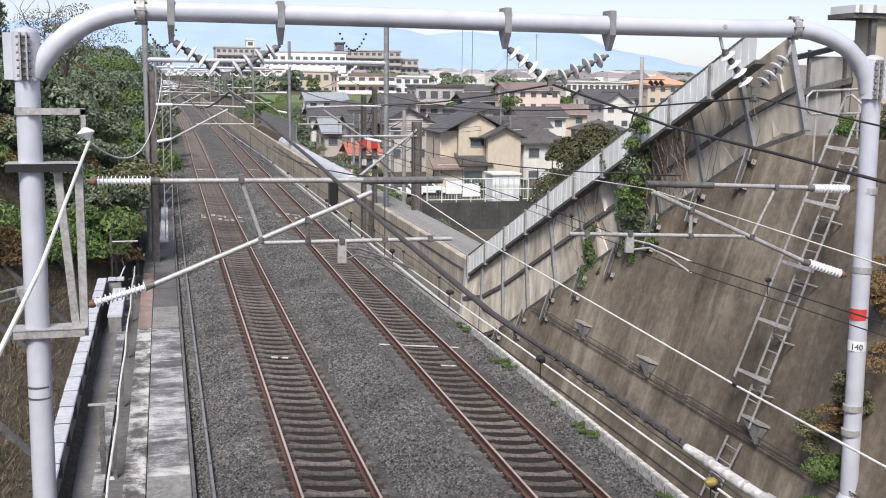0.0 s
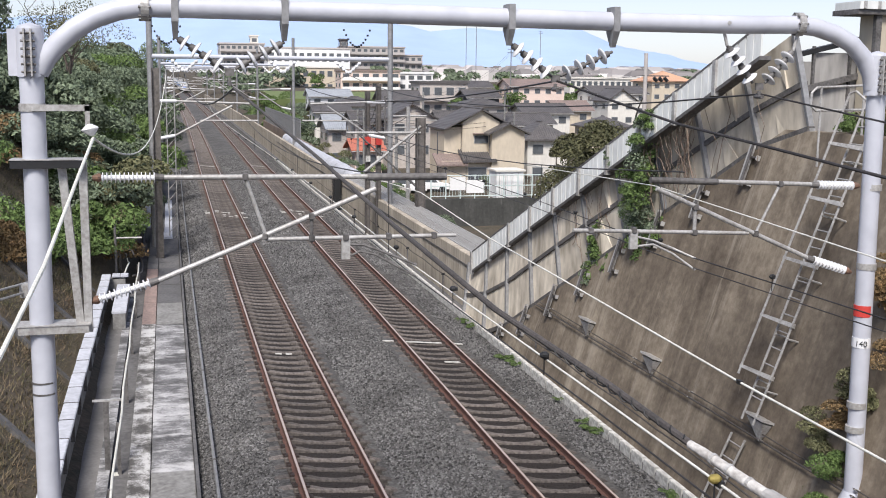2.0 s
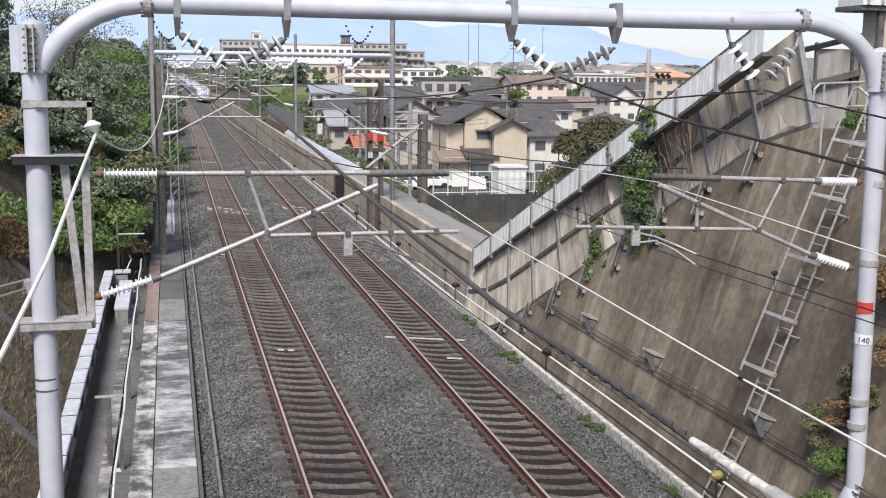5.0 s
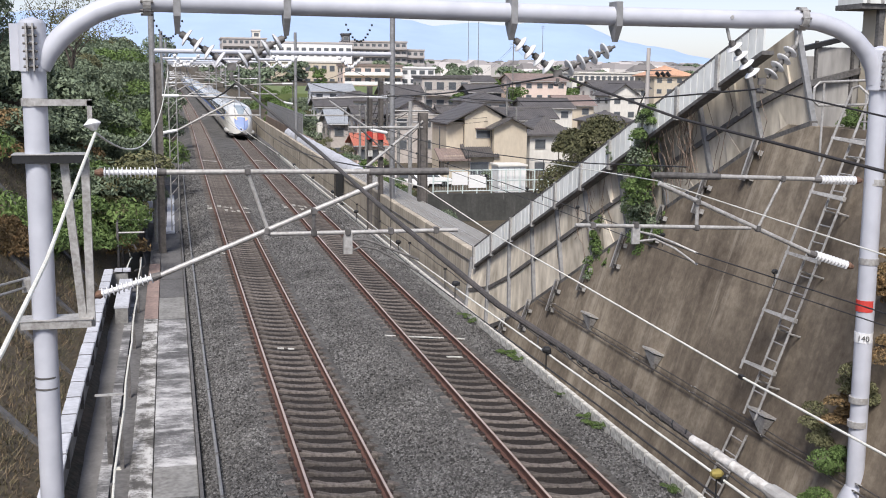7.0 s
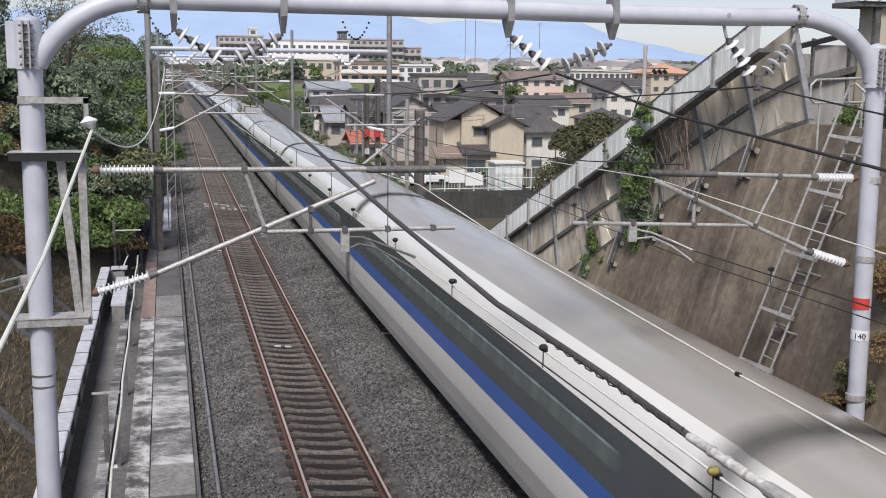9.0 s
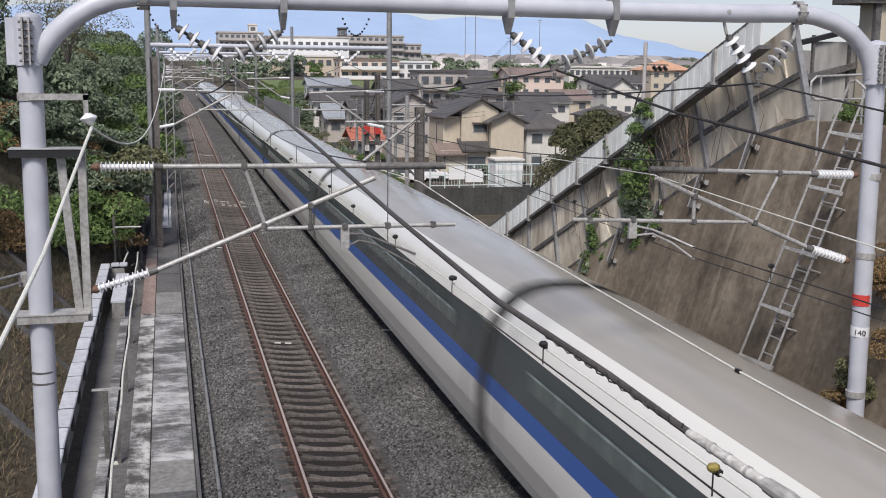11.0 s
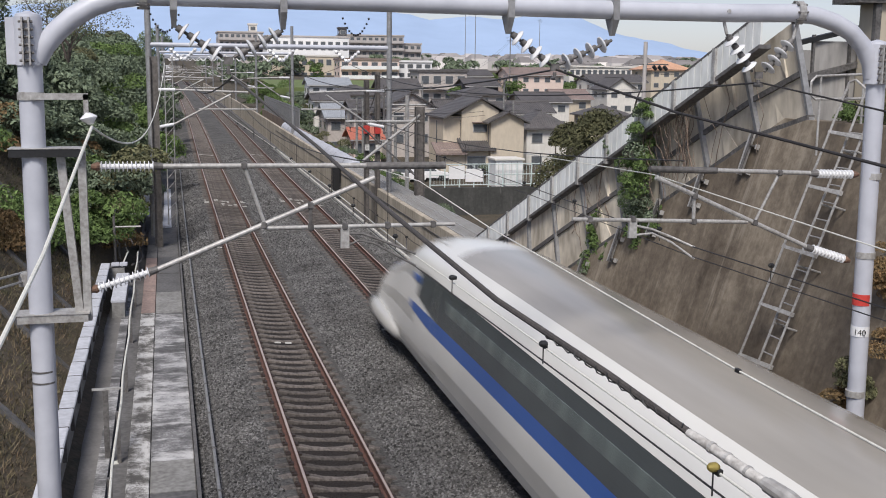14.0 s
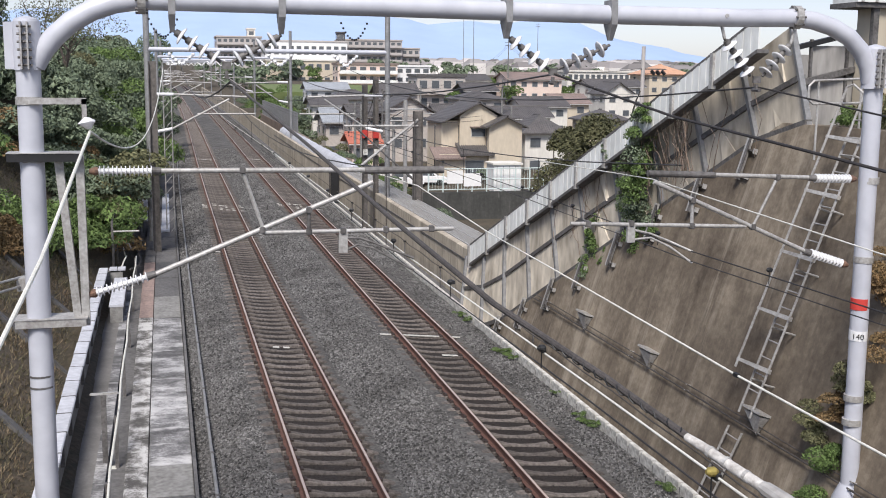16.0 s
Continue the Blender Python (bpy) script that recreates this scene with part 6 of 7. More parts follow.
def gable(parent, x0, x1, y0, y1, ze, zt, m, over=0.55, ridge_x=True, thick=0.18):
    """A two-sided roof; the ridge runs along x, or along y."""
    bm = bmesh.new()
    if ridge_x:
        c, hw = (y0 + y1) / 2, (y1 - y0) / 2 + over
        s = (zt - ze) / ((y1 - y0) / 2)
        prof = [(c - hw, zt - s * hw), (c, zt), (c + hw, zt - s * hw), (c + hw, zt - s * hw + thick), (c, zt + thick), (c - hw, zt - s * hw + thick)]
        loft(bm, [[(x, a, b) for a, b in prof] for x in (x0 - over, x1 + over)])
    else:
        c, hw = (x0 + x1) / 2, (x1 - x0) / 2 + over
        s = (zt - ze) / ((x1 - x0) / 2)
        prof = [(c - hw, zt - s * hw), (c, zt), (c + hw, zt - s * hw), (c + hw, zt - s * hw + thick), (c, zt + thick), (c - hw, zt - s * hw + thick)]
        loft(bm, [[(a, y, b) for a, b in prof] for y in (y0 - over, y1 + over)])
    r = part("roof", bm, m, parent)
    if ridge_x:
        part("ridge", tube((x0 - over, c, zt + thick), (x1 + over, c, zt + thick), 0.13, 8), m, r)
    else:
        part("ridge", tube((c, y0 - over, zt + thick), (c, y1 + over, zt + thick), 0.13, 8), m, r)
    return r


def walls(parent, x0, x1, y0, y1, z0, ze, zt, m, ridge_x=True):
    bm = bmesh.new()
    if ridge_x:
        c = (y0 + y1) / 2
        loft(bm, [[(x, y0, z0), (x, y1, z0), (x, y1, ze), (x, c, zt), (x, y0, ze)] for x in (x0, x1)])
    else:
        c = (x0 + x1) / 2
        loft(bm, [[(x0, y, z0), (x1, y, z0), (x1, y, ze), (c, y, zt), (x0, y, ze)] for y in (y0, y1)])
    return part("wall", bm, m, parent)


def hip(parent, x0, x1, y0, y1, ze, zt, m, over=0.6):
    a, b, c, d = x0 - over, x1 + over, y0 - over, y1 + over
    k = min(b - a, d - c) / 2 * 0.95
    bm = bmesh.new()
    lo = [bm.verts.new(p) for p in ((a, c, ze - 0.2), (b, c, ze - 0.2), (b, d, ze - 0.2), (a, d, ze - 0.2))]
    mid = [bm.verts.new(p) for p in ((a, c, ze), (b, c, ze), (b, d, ze), (a, d, ze))]
    if b - a > d - c:
        r = [bm.verts.new((a + k, (c + d) / 2, zt)), bm.verts.new((b - k, (c + d) / 2, zt))]
        fs = ((mid[0], mid[1], r[1], r[0]), (mid[2], mid[3], r[0], r[1]), (mid[1], mid[2], r[1]), (mid[3], mid[0], r[0]))
    else:
        r = [bm.verts.new(((a + b) / 2, c + k, zt)), bm.verts.new(((a + b) / 2, d - k, zt))]
        fs = ((mid[0], mid[1], r[0]), (mid[1], mid[2], r[1], r[0]), (mid[2], mid[3], r[1]), (mid[3], mid[0], r[0], r[1]))
    for f in fs:
        bm.faces.new(f)
    for i in range(4):
        bm.faces.new((lo[i], lo[(i + 1) % 4], mid[(i + 1) % 4], mid[i]))
    bm.faces.new(list(reversed(lo)))
    ro = part("roof", bm, m, parent)
    part("ridge", tube(r[0].co.copy() if False else ro.data.vertices[8].co, ro.data.vertices[9].co, 0.12, 8), m, ro)
    return ro


def house(x0, x1, y, d, z0, ze, zt, wall_m, roof_m, style, label):
    h = thing("house", label, "house", "houses of the town")
    if style == "hip":
        part("wall", cube((x0, y, z0), (x1, y + d, ze)), wall_m, h)
        hip(h, x0, x1, y, y + d, ze, zt, roof_m)
    else:
        walls(h, x0, x1, y, y + d, z0, ze, zt, wall_m, style == "x")
        gable(h, x0, x1, y, y + d, ze, zt, roof_m, 0.55, style == "x")
    n = max(2, int((x1 - x0) / 2.4))
    for row in range(2 if ze - z0 > 4.2 else 1):
        zb = ze - 1.75 - 2.7 * row
        for i in range(n):
            c = x0 + (x1 - x0) * (i + 0.5) / n
            window(h, c - 0.62, c + 0.62, y, zb, zb + 1.05)
    for i in range(2):
        c = y + d * (i + 0.5) / 2
        w = part("window", cube((x0 - 0.06, c - 0.7, ze - 1.8), (x0 + 0.02, c + 0.7, ze - 0.7)), FRAME, h)
        part("pane", cube((x0 - 0.075, c - 0.63, ze - 1.73), (x0 - 0.058, c + 0.63, ze - 0.77)), PANE, w)
    if style != "hip":
        part("gutter", tube((x0 - 0.5, y - 0.58, ze - 0.22), (x1 + 0.5, y - 0.58, ze - 0.22), 0.07, 6), FRAME, h)
    return h


def block(x0, x1, y, d, z0, z1, wall_m, rows, cols, label, roof_m=None, balcony=False, band=None):
    b = thing("apartment_block" if balcony else "large_building", label, "building", "large buildings")
    part("wall", cube((x0, y, z0), (x1, y + d, z1)), wall_m, b)
    part("parapet", cube((x0 - 0.3, y - 0.3, z1), (x1 + 0.3, y + d + 0.3, z1 + 0.55)), roof_m or wall_m, b)
    fh = (z1 - z0) / rows
    for r in range(rows):
        zb = z0 + fh * r + fh * 0.36
        for c in range(cols):
            a, e = x0 + (x1 - x0) * (c + 0.2) / cols, x0 + (x1 - x0) * (c + 0.8) / cols
            window(b, a, e, y, zb, zb + fh * 0.42)
        if balcony:
            bal = part("balcony", cube((x0 + 0.2, y - 1.3, z0 + fh * r), (x1 - 0.2, y - 0.07, z0 + fh * r + 0.18)), wall_m, b)
            part("railing", cube((x0 + 0.2, y - 1.35, z0 + fh * r + 0.18), (x1 - 0.2, y - 1.25, z0 + fh * r + 1.1)), band or wall_m, bal)
    for k in range(max(2, int(d / 5))):
        c = y + d * (k + 0.5) / max(2, int(d / 5))
        for r in range(rows):
            zb = z0 + fh * r + fh * 0.36
            w = part("window", cube((x0 - 0.06, c - 1.0, zb), (x0 + 0.02, c + 1.0, zb + fh * 0.42)), FRAME, b)
            part("pane", cube((x0 - 0.08, c - 0.9, zb + 0.08), (x0 - 0.058, c + 0.9, zb + fh * 0.42 - 0.08)), PANE, w)
    return b


def build_main_house():
    h = thing("house", "cream two-storey house with dark tiled gables", "house", "houses of the town")
    y = 120
    walls(h, 33.0, 37.4, y + 0.6, y + 8, -4.2, 3.1, 4.45, CREAM, False)
    gable(h, 31.2, 39.2, y + 0.6, y + 8, 2.45, 4.45, TILE, 0.5, False)
    part("wall", cube((31.0, y + 1.2, -4.2), (33.0, y + 8, 2.5)), CREAM, h)
    walls(h, 36.0, 39.9, y - 1.0, y + 6, -4.2, 2.0, 2.95, CREAM, False)
    gable(h, 36.0, 39.9, y - 1.0, y + 6, 2.0, 2.95, TILE, 0.6, False)
    part("wall", cube((30.3, y - 0.6, -4.2), (36.0, y + 1.2, -1.2)), CREAM, h)
    lean = part("roof", loft(bmesh.new(), [[(x, y - 1.3, -1.35), (x, y + 1.3, -0.2), (x, y + 1.3, 0.0), (x, y - 1.3, -1.15)] for x in (32.6, 36.6)]), TILE, h)
    part("roof", loft(bmesh.new(), [[(x, y - 1.3, -1.75), (x, y + 1.3, -0.6), (x, y + 1.3, -0.45), (x, y - 1.3, -1.55)] for x in (29.6, 33.2)]), TILE_BROWN, h)
    for i in range(16):
        part("roof_course", tube((32.7 + 0.25 * i, y - 1.3, -1.12), (32.7 + 0.25 * i, y + 1.28, 0.02), 0.05, 5), TILE, lean)
    window(h, 34.4, 36.3, y + 0.6, 0.75, 1.55)
    part("window_hood", cube((34.2, y + 0.1, 1.75), (36.4, y + 0.6, 1.85)), TILE_BROWN, h)
    window(h, 33.4, 35.5, y - 0.6, -3.4, -2.0)
    for x in (30.2, 33.0, 36.0, 39.9):
        part("downpipe", tube((x, y - 0.1 if x > 33.5 else y + 1.1, -4.2), (x, y - 0.1 if x > 33.5 else y + 1.1, 2.0), 0.06, 6), DARK_WOOD, h)
    # retaining wall, fence and shed before the house
    rw = part("wall_terrace", cube((20.5, 104.4, -7.6), (60, 105.1, -3.85)), TERRACE)
    tagged(rw, "dark stained concrete terrace wall below the house", "retaining wall", kind="structure")
    fe = thing("mesh_fence", "pale green mesh fence on the terrace wall", "fence", "fences")
    for i in range(15):
        x = 25.5 + i * 1.5
        part("post", tube((x, 104.75, -3.85), (x, 104.75, -1.5), 0.06, 8), FENCE_GREEN, fe)
    for z in (-3.6, -2.6, -1.55):
        part("rail", tube((25.5, 104.75, z), (46.5, 104.75, z), 0.05, 6), FENCE_GREEN, fe)
    for i in range(70):
        part("wire_bar", tube((25.6 + 0.3 * i, 104.75, -3.6), (25.6 + 0.3 * i, 104.75, -1.55), 0.015, 4), FENCE_GREEN, fe)
    for x0, x1 in ((27.4, 29.0), (29.1, 30.9)):
        b = thing("white_sheet", "white sheet hung on the mesh fence", "sheet", "fence sheets")
        part("sheet", cube((x0, 104.62, -3.0 if x0 < 29 else -3.3), (x1, 104.66, -1.7 if x0 < 29 else -2.0)), WHITE, b)
    sh = thing("shed", "white storage shed with a flat roof on the terrace", "shed")
    part("body", cube((32.45, 105.4, -4.1), (35.3, 108, -1.25)), WHITE, sh)
    part("roof", cube((32.3, 105.2, -1.25), (35.45, 108.2, -1.08)), OFFWHITE, sh)
    for i in range(4):
        part("door_rib", cube((32.75 + 0.65 * i, 105.36, -3.6), (32.8 + 0.65 * i, 105.40, -1.4)), FRAME, sh)


def build_car(x, y, z, paint, label, turn):
    c = thing("parked_car", label, "car", "parked cars", at=pose(x, y, z, 0, 0, turn))
    bm = bmesh.new()
    prof = [(-2.1, 0.3), (-2.15, 0.75), (-1.2, 0.9), (-0.6, 1.45), (1.1, 1.47), (1.9, 0.95), (2.15, 0.85), (2.1, 0.3)]
    loft(bm, [[(s * (1 if b < 1 else 0.85), a, b) for a, b in prof] for s in (-0.85, 0.85)])
    part("body", bm, paint, c)
    part("side_glass", loft(bmesh.new(), [[(s, -0.95, 0.95), (s, -0.5, 1.38), (s, 1.0, 1.4), (s, 1.6, 0.98)] for s in (-0.83, 0.83)]), PANE, c)
    for a in (-1.35, 1.35):
        for s in (-0.82, 0.82):
            part("wheel", tube((s - 0.08, a, 0.32), (s + 0.08, a, 0.32), 0.32, 14), BLACK, c)


def build_town():
    build_main_house()
    house(27.2, 33.4, 135, 8, -4.2, 3.0, 4.7, TAUPE, TILE, "y", "dark-roofed house with taupe walls")
    house(23.6, 27.6, 138, 7, -4.2, 2.4, 3.5, TAUPE, TILE, "x", "taupe house with a dark tiled roof")
    house(42.3, 47.5, 125, 7, -4.2, 0.9, 2.9, OFFWHITE, TILE, "hip", "white house with a grey hipped roof")
    house(46.0, 52.9, 150, 8, -4, 1.6, 2.9, OFFWHITE, TILE, "x", "house with a low grey tiled roof")
    house(38.5, 45.5, 152, 7, -4, 1.6, 3.2, TAUPE, TILE, "x", "house with a dark ridge roof")
    house(22.0, 26.6, 150, 8, -4.2, 1.1, 2.6, TAUPE, TILE_BLUE, "x", "taupe house with a blue-grey roof")
    house(21.9, 25.1, 128, 5, -4.4, -0.4, 0.5, PINK, TILE_RED, "x", "small house with a red sheet roof")
    house(28.6, 37.6, 190, 8, -2.5, 3.2, 4.7, OFFWHITE, TILE, "hip", "house with a grey hipped roof")
    house(60.2, 68.5, 180, 8, -3, 2.4, 3.7, OFFWHITE, TILE, "x", "house with a grey tiled roof")
    house(39.5, 46.5, 200, 8, -2, 4.1, 5.6, TAUPE, TILE, "x", "two-storey house with dark tiles")
    house(50.5, 58.8, 185, 8, -2.5, 3.4, 4.8, TAUPE, TILE, "hip", "broad house with a dark hipped roof")
    house(22.9, 28.2, 170, 7, -3, 2.8, 3.8, OFFWHITE, TILE, "x", "pale house with a grey roof")
    house(59.0, 65.5, 212, 8, -1.5, 4.5, 5.7, DARK_WOOD, TILE, "x", "dark wooden building with a tiled roof")
    house(70.0, 76.5, 190, 8, -2, 2.6, 4.0, CREAM, TILE_BROWN, "x", "cream house with a brown roof")
    house(54.0, 60.0, 165, 7, -3, 1.2, 2.6, OFFWHITE, TILE, "x", "pale house with dark tiles")
    house(64.5, 71.0, 160, 7, -3, 0.9, 2.4, CREAM, TILE, "hip", "cream house with a grey hipped roof")
    house(80.0, 93.5, 250, 10, 0, 6.6, 8.0, PINK, TILE_BROWN, "x", "pink terrace with a brown roof")
    house(95.0, 108.0, 235, 10, -1, 5.2, 6.6, OFFWHITE, TILE, "x", "long pale house with a grey roof")
    house(66.0, 77.0, 255, 10, 0, 6.2, 7.4, OFFWHITE, TILE, "x", "pale terrace with a grey roof")
    house(86.0, 92.0, 205, 8, -2, 4.2, 6.2, OFFWHITE, TILE, "y", "white gabled house among trees")
    house(30.0, 38.5, 230, 8, -1, 4.2, 5.4, WHITE, TILE_BLUE, "x", "white house with a pale blue roof")
    block(53.4, 64.0, 230, 9, -0.5, 7.0, TAUPE, 2, 4, "grey apartment house with flat eaves", TILE, True)
    block(47.5, 64.0, 300, 10, 2, 9.8, PINK, 3, 6, "pale pink apartment block with balconies", TILE_BROWN, True, WHITE)
    block(64.5, 74.5, 305, 10, 2, 9.4, WHITE, 3, 4, "white apartment block beside the pink one", WHITE, False)
    block(37.8, 64.5, 405, 12, 2, 11.6, CREAM, 2, 9, "cream lower hospital wing with a row of windows", OFFWHITE)
    block(38.9, 70.0, 420, 16, 4, 18.9, WHITE, 2, 11, "large white hospital block with a flat roof", BRICKY)
    block(22.3, 39.5, 440, 18, 6, 20.7, BRICKY, 5, 8, "beige-grey apartment block far off", TAUPE, True)
    block(70.5, 95.0, 437, 16, 6, 20.2, BRICKY, 5, 10, "grey-brown apartment block far off", TAUPE, True)
    block(95.5, 103.0, 440, 16, 5, 17.2, BRICKY, 4, 3, "grey-brown stepped wing far off", TAUPE, True)
    block(34.5, 37.6, 446, 5, 20.7, 24.0, OFFWHITE, 1, 1, "pale roof tower on the far block", OFFWHITE)
    block(67.5, 70.5, 428, 4, 19.2, 22.6, DARK_WOOD, 1, 1, "dark water tank tower on the roof", DARK_WOOD)
    block(113.9, 138.5, 300, 12, -1, 8.5, OFFWHITE, 3, 14, "long cream school building with rows of windows", OFFWHITE)
    block(126.0, 150.0, 262, 10, -1, 7.9, OFFWHITE, 3, 9, "cream school wing with rows of windows", OFFWHITE)
    house(120.0, 131.0, 258, 12, -1, 8.1, 10.6, CREAM, TILE_ORANGE, "hip", "building with a broad orange hipped roof")
    for i, (x, y, p, l) in enumerate(((24.6, 112, WHITE, "white parked car in the street"), (27.3, 113, WHITE, "white parked car in the street"), (22.4, 110, TAUPE, "grey parked car in the street"), (50, 228, WHITE, "white parked car on the upper road"), (62, 222, WHITE, "white parked car on the upper road"), (79, 240, OFFWHITE, "pale parked car on the upper road"), (40, 262, WHITE, "white parked car on the green verge"))):
        build_car(x, y, ground_height(x, y), p, l, 80)
    # thin poles of the town
    for x, y, z1 in ((47.2, 150, 7.0), (17.6, 98, 5.0), (20.5, 118, 4.6), (41.5, 128, 4.0), (80, 250, 15.5), (120, 420, 30), (138, 500, 34), (150, 430, 28), (16.8, 80, 4.2), (37.2, 158, 6)):
        u = thing("utility_pole", "grey concrete utility pole with cross arms", "utility pole", "utility poles")
        z0 = ground_height(x, y)
        part("pole", tube((x, y, z0 - 0.3), (x, y, z1), 0.17, 8, 0.11), CONCRETE, u)
        for k in (0.5, 1.2):
            part("cross_arm", cube((x - 0.9, y - 0.06, z1 - k), (x + 0.9, y + 0.06, z1 - k + 0.1)), DULL_STEEL, u)
    u = thing("utility_pole", "dark utility pole with insulators and a transformer", "utility pole", "utility poles")
    part("pole", tube((41.2, 90, -6), (41.2, 90, 10.3), 0.22, 10, 0.17), BRICKY, u)
    part("cross_arm", cube((40.9, 89.9, 8.3), (43.4, 90.1, 8.4)), DULL_STEEL, u)
    for k in range(3):
        part("insulator", tube((42.0 + 0.5 * k, 90, 8.2), (42.3 + 0.5 * k, 90, 7.9), 0.16, 8), BLACK, u)
    for a, b, d in (((17.6, 98, 4.4), (41.5, 128, 3.4), 0.8), ((41.5, 128, 3.4), (47.2, 150, 6.4), 0.5), ((16.8, 80, 3.6), (17.6, 98, 4.4), 0.5), ((20.5, 118, 4.0), (47.2, 150, 6.4), 0.9), ((41.2, 90, 8.4), (80, 250, 14.8), 2.5), ((41.2, 90, 8.0), (120, 150, 12), 1.5), ((12.0, 51.5, 5.6), (16.8, 80, 3.6), 0.5), ((12.6, 57, 5.9), (20.5, 118, 4.0), 1.0), ((10.5, 54.4, 7.0), (17.6, 98, 4.4), 0.9), ((37.2, 158, 5.4), (80, 250, 14.8), 2.0)):
        for e in (0, 0.45):
            q = Vector((0.2 * e, 0, -e))
            w = thing("power_line", "thin dark power line strung over the houses", "wire", "power lines")
            part("strand", sweep(bmesh.new(), sag(Vector(a) + q, Vector(b) + q, d, 12), 0.022, 5), WIRE, w)
    # verge and slatted fence beyond the parapet
    v = part("green_verge", loft(bmesh.new(), [[(x, 262, 0.2), (x, 262, 3.0), (x, 298, 4.4), (x, 298, 0.2)] for x in (26, 66)]), mat("mown_grass", (0.15, 0.19, 0.07), (0.10, 0.13, 0.05), 0.95, fine=4, coarse=0.4, bump=0.4))
    tagged(v, "green mown grass verge below the apartments", "verge", kind="structure")
    sf = thing("slat_fence", "grey vertical slat fence behind the parapet", "fence", "fences")
    for i in range(46):
        y = 118 + 1.0 * i
        part("slat", cube((cx(y) + 8.2, y, gz(y) + 0.9), (cx(y) + 8.28, y + 0.7, gz(y) + 3.0)), MID_STEEL, sf)
    bw = part("wall_brown", follow([(8.1, -3.0), (8.1, 0.88), (8.4, 0.88), (8.4, -3.0)], along(108, 166, 6)), mat("brown_wall_concrete", (0.24, 0.18, 0.14), (0.14, 0.105, 0.085), 0.9, fine=4, coarse=0.5, bump=0.2, streak=(1, 1, 0.3)))
    tagged(bw, "brown stained concrete wall under the slat fence", "wall", kind="structure")
    for z in (1.1, 2.4):
        part("rail", sweep(bmesh.new(), [on(8.3, y, z) for y in along(118, 164, 6)], 0.06, 6), DULL_STEEL, sf)
    rng = np.random.default_rng(12)
    verts, faces, roofs = [], [], []
    for k in range(900):
        y = rng.uniform(330, 1100)
        x = y * rng.uniform(0.06, 0.62)
        if y < 470 and x < 125:
            continue
        w, d, h = rng.uniform(3, 6), rng.uniform(3, 6), rng.uniform(3.5, 6.5)
        z = ground_height(x, y)
        i = len(verts)
        verts += [(x - w, y - d, z), (x + w, y - d, z), (x + w, y + d, z), (x - w, y + d, z), (x - w, y - d, z + h), (x + w, y - d, z + h), (x + w, y + d, z + h), (x - w, y + d, z + h), (x - w * 0.6, y, z + h + 2), (x + w * 0.6, y, z + h + 2)]
        faces += [[i + j for j in f] for f in ((0, 1, 5, 4), (1, 2, 6, 5), (2, 3, 7, 6), (3, 0, 4, 7))]
        roofs += [[i + j for j in f] for f in ((4, 5, 9, 8), (6, 7, 8, 9), (5, 6, 9), (7, 4, 8))]
    tagged(cloud(verts, faces, "far_houses", mat("far_houses", (0.74, 0.70, 0.66), (0.55, 0.52, 0.50), 0.8, fine=0.05, coarse=0.02, bump=0, random_by=0.4, island=True)), "distant pale houses spread over the plain", "houses", kind="stuff")
    tagged(cloud(verts, roofs, "far_roofs", mat("far_roofs", (0.36, 0.33, 0.32), (0.24, 0.225, 0.22), 0.8, fine=0.05, coarse=0.02, bump=0, random_by=0.6, island=True)), "distant grey and brown roofs over the plain", "roofs", kind="stuff")
    me = foliage_mesh("far_crown", 500, (6, 5, 4.2), 0.9, 21, LEAF, 6)
    for k in range(150):
        y = rng.uniform(320, 900)
        x = y * rng.uniform(0.05, 0.6)
        o = new("far_tree", me)
        o.matrix_basis = Matrix.LocRotScale((x, y, ground_height(x, y) + 2.5), Euler((0, 0, k)), (1, 1, 1))
        tagged(o, "distant dark green tree among the houses", "tree", "distant trees")


def ridge(name, y, pts, depth, material, label, rough, seed):
    """A mountain: a skyline of (x, height), smoothed and roughened, with flanks."""
    xs = np.arange(pts[0][0], pts[-1][0] + 1, 40.0)
    hs = np.interp(xs, [p[0] for p in pts], [p[1] for p in pts])
    rows = []
    for j in range(14):
        t = j / 13
        rows.append([(x, y - depth * (1 - t), -25 + (h + 25) * (t ** 0.8) + rough * t * noise.fractal((x * 0.004, t * 3 + seed, seed), 1.0, 2.0, 5)) for x, h in zip(xs, hs)])
    n = len(xs)
    verts = [v for r in rows for v in r]
    faces = [(j * n + i, j * n + i + 1, (j + 1) * n + i + 1, (j + 1) * n + i) for j in range(13) for i in range(n - 1)]
    ob = cloud(verts, faces, name, material)
    ob.data.shade_smooth()
    tagged(ob, label, "mountain", kind="structure")


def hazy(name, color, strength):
    # Distance haze is put into the base colour and a faint glow.
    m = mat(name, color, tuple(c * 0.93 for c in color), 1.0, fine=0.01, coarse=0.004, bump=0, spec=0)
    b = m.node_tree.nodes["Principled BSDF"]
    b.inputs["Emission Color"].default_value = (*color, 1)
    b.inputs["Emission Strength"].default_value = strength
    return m


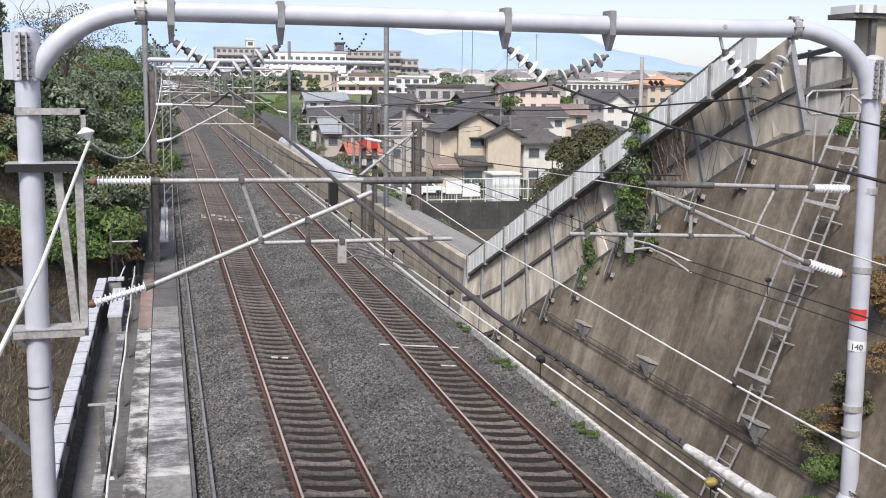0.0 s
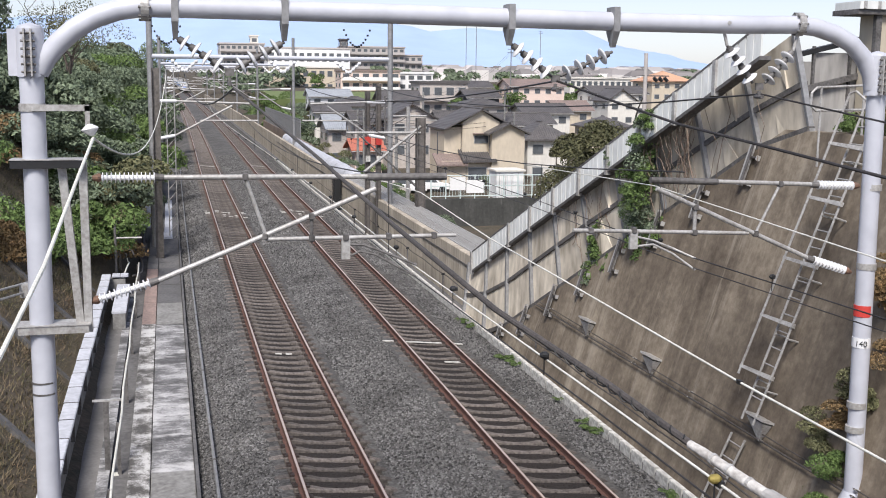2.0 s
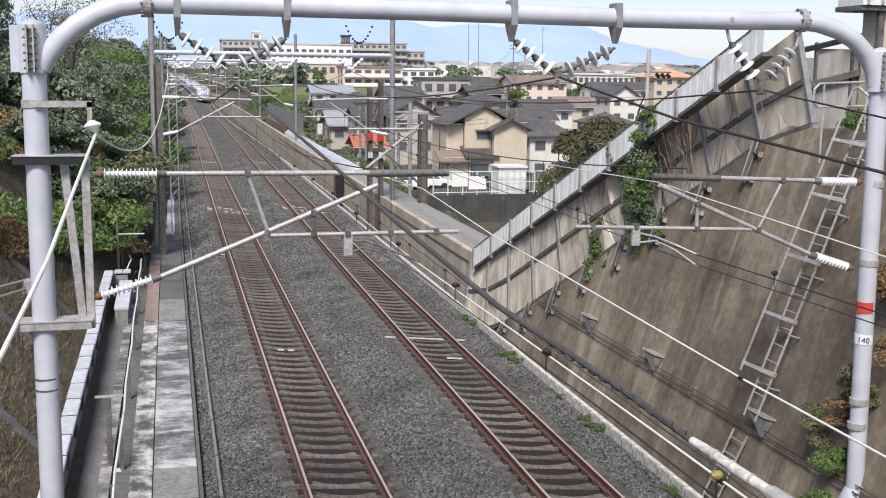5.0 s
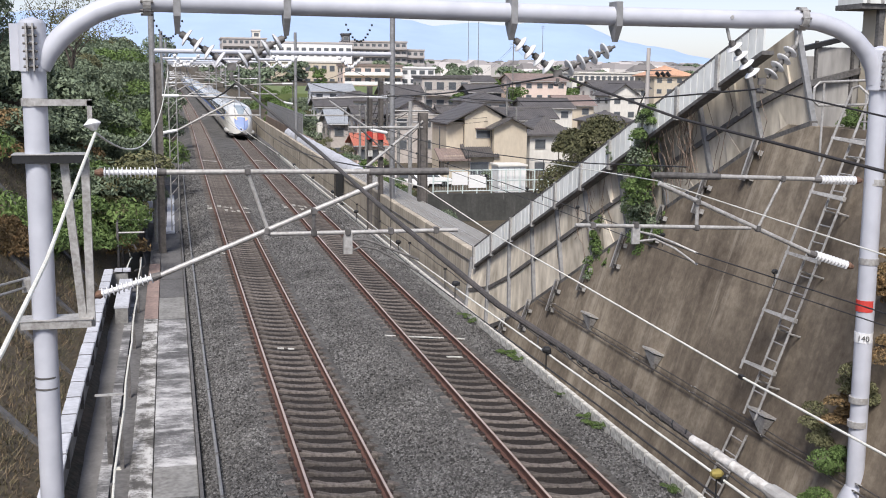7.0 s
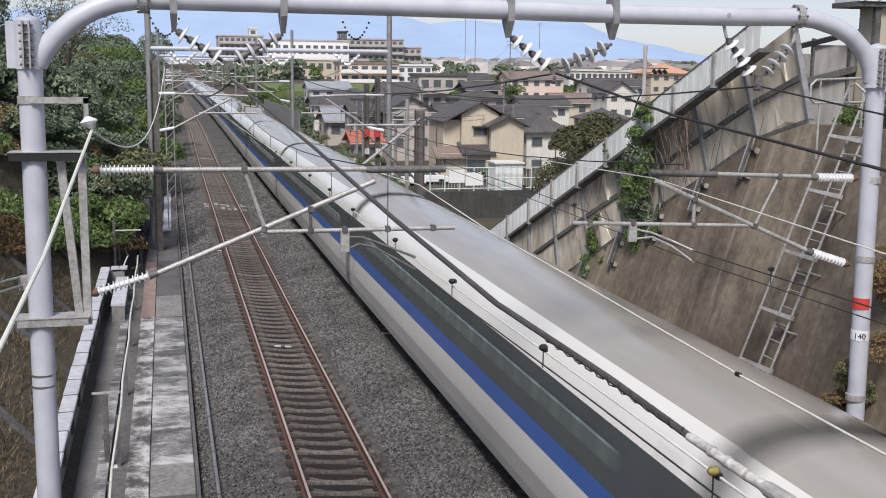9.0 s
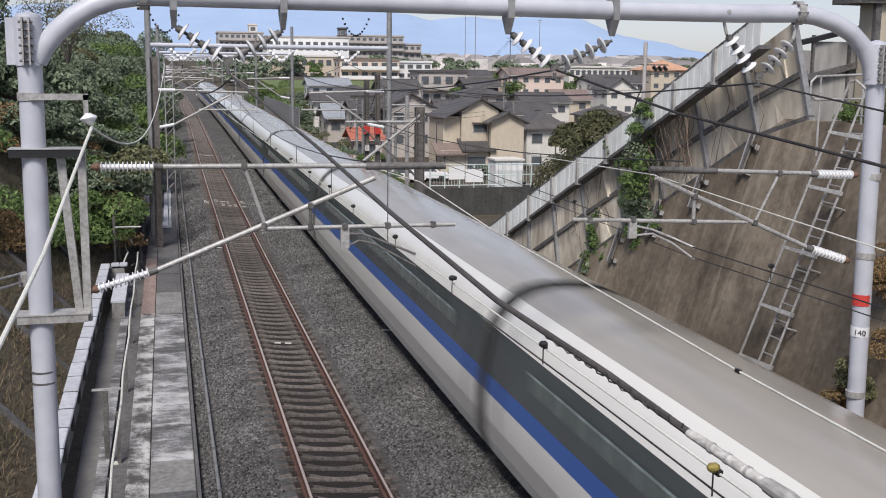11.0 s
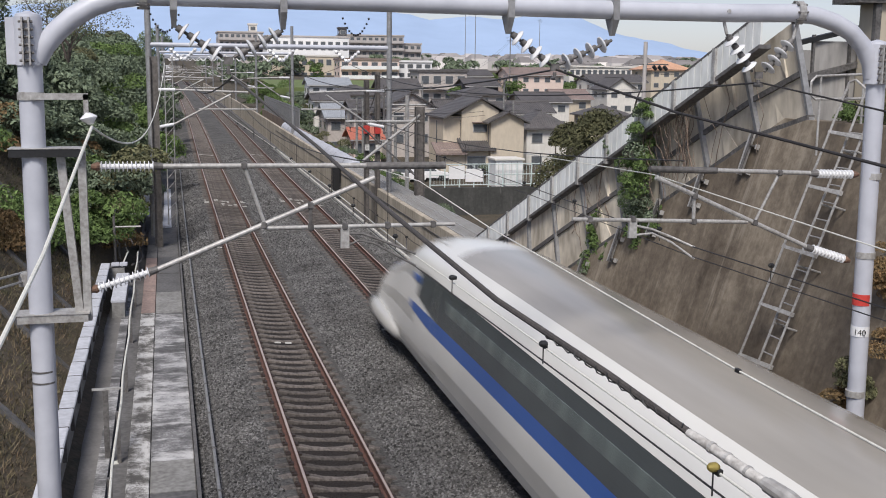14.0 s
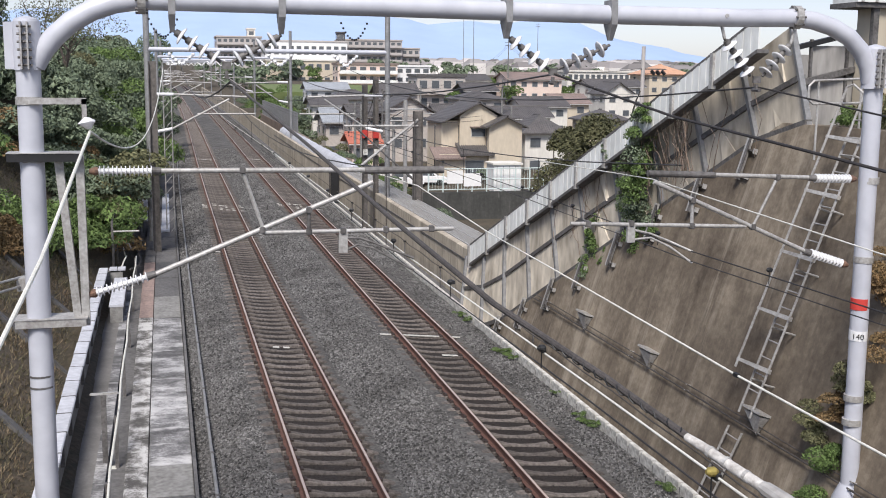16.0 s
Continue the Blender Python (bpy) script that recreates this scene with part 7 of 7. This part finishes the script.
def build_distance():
    ridge("backdrop_far", 4300, [(-2600, 150), (-900, 200), (0, 235), (500, 250), (800, 225), (1050, 200), (1300, 215), (1540, 230), (1700, 200), (1870, 160), (2180, 95), (2450, 50), (2900, 20), (4200, 5)], 900, hazy("far_haze_blue", (0.31, 0.40, 0.56), 0.14), "mountains on the horizon with pale blue haze in their colour", 22, 3)
    ridge("backdrop_near", 3300, [(-2000, 30), (400, 20), (900, 20), (1350, 22), (1500, 44), (1600, 52), (1720, 36), (1900, 20), (3200, 10)], 500, hazy("near_haze_green", (0.17, 0.25, 0.33), 0.11), "low wooded hills with painted blue-green haze before the mountains", 8, 5)


# ---- build ----
build_slope()
build_right_edge()
build_barrier()
build_abutment()
build_left_side()
build_portal()
build_cantilever(-1)
build_cantilever(1)
for y in (53, 97, 140, 184, 228, 272, 316):
    build_far_portal(y)
build_masts()
build_ladder()
build_wires()
build_town()
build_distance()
build_foliage()
build_grass()
build_train()
stones("ballast_stones", 72000, 14, 46, [(-4.75, -4.3, -0.5, -0.40), (-4.3, -3.75, -0.38, -0.16), (-3.75, -3.3, -0.16, -0.13), (-0.9, -0.3, -0.33, -0.26), (-0.3, 0.3, -0.26, -0.16), (0.3, 0.95, -0.16, -0.13), (3.4, 3.9, -0.35, -0.34), (3.9, 4.36, -0.34, -0.42)], 0.038, STONE, "loose grey crushed stones of the ballast")
stones("ballast_stones", 52000, 45.5, 110, [(-4.75, -4.3, -0.5, -0.40), (-4.3, -3.75, -0.38, -0.16), (-3.75, -3.3, -0.16, -0.13), (-0.9, -0.3, -0.33, -0.26), (-0.3, 0.3, -0.26, -0.16), (0.3, 0.95, -0.16, -0.13), (3.4, 3.9, -0.35, -0.34), (3.9, 4.36, -0.34, -0.42)], 0.06, STONE, "loose grey crushed stones of the ballast farther on")
stones("stained_stones", 26000, 14, 44, [(-3.0, -1.25, -0.25, -0.405), (1.3, 3.05, -0.26, -0.415)], 0.028, RUSTY_SHADE_STONE, "rust-stained stones between the rails, darkened to stand for shade", -0.04)
rng = random.Random(6)
DOTS = [(62.6 + 0.581 * k, u, u + rng.uniform(0.1, 0.3)) for k in range(5) for u in (-1.15, -0.55, -0.2, 0.15, 0.5, 0.95) if rng.random() < 0.6]
build_track(-2.15, "ballasted railway track with rusty rails on concrete sleepers", 0.0, DOTS + [(47.6, -1.3, -0.9), (31.0, -0.22, -0.04), (31.0, 0.08, 0.26), (97, -0.6, 0.6)], 14.0)
build_track(2.15, "ballasted railway track beside the kerb with rusty rails", -0.0227, DOTS + [(31.62, -1.25, 1.25), (29.3, 0.1, 0.55), (97, -0.6, 0.6)], 14.2)

motions()
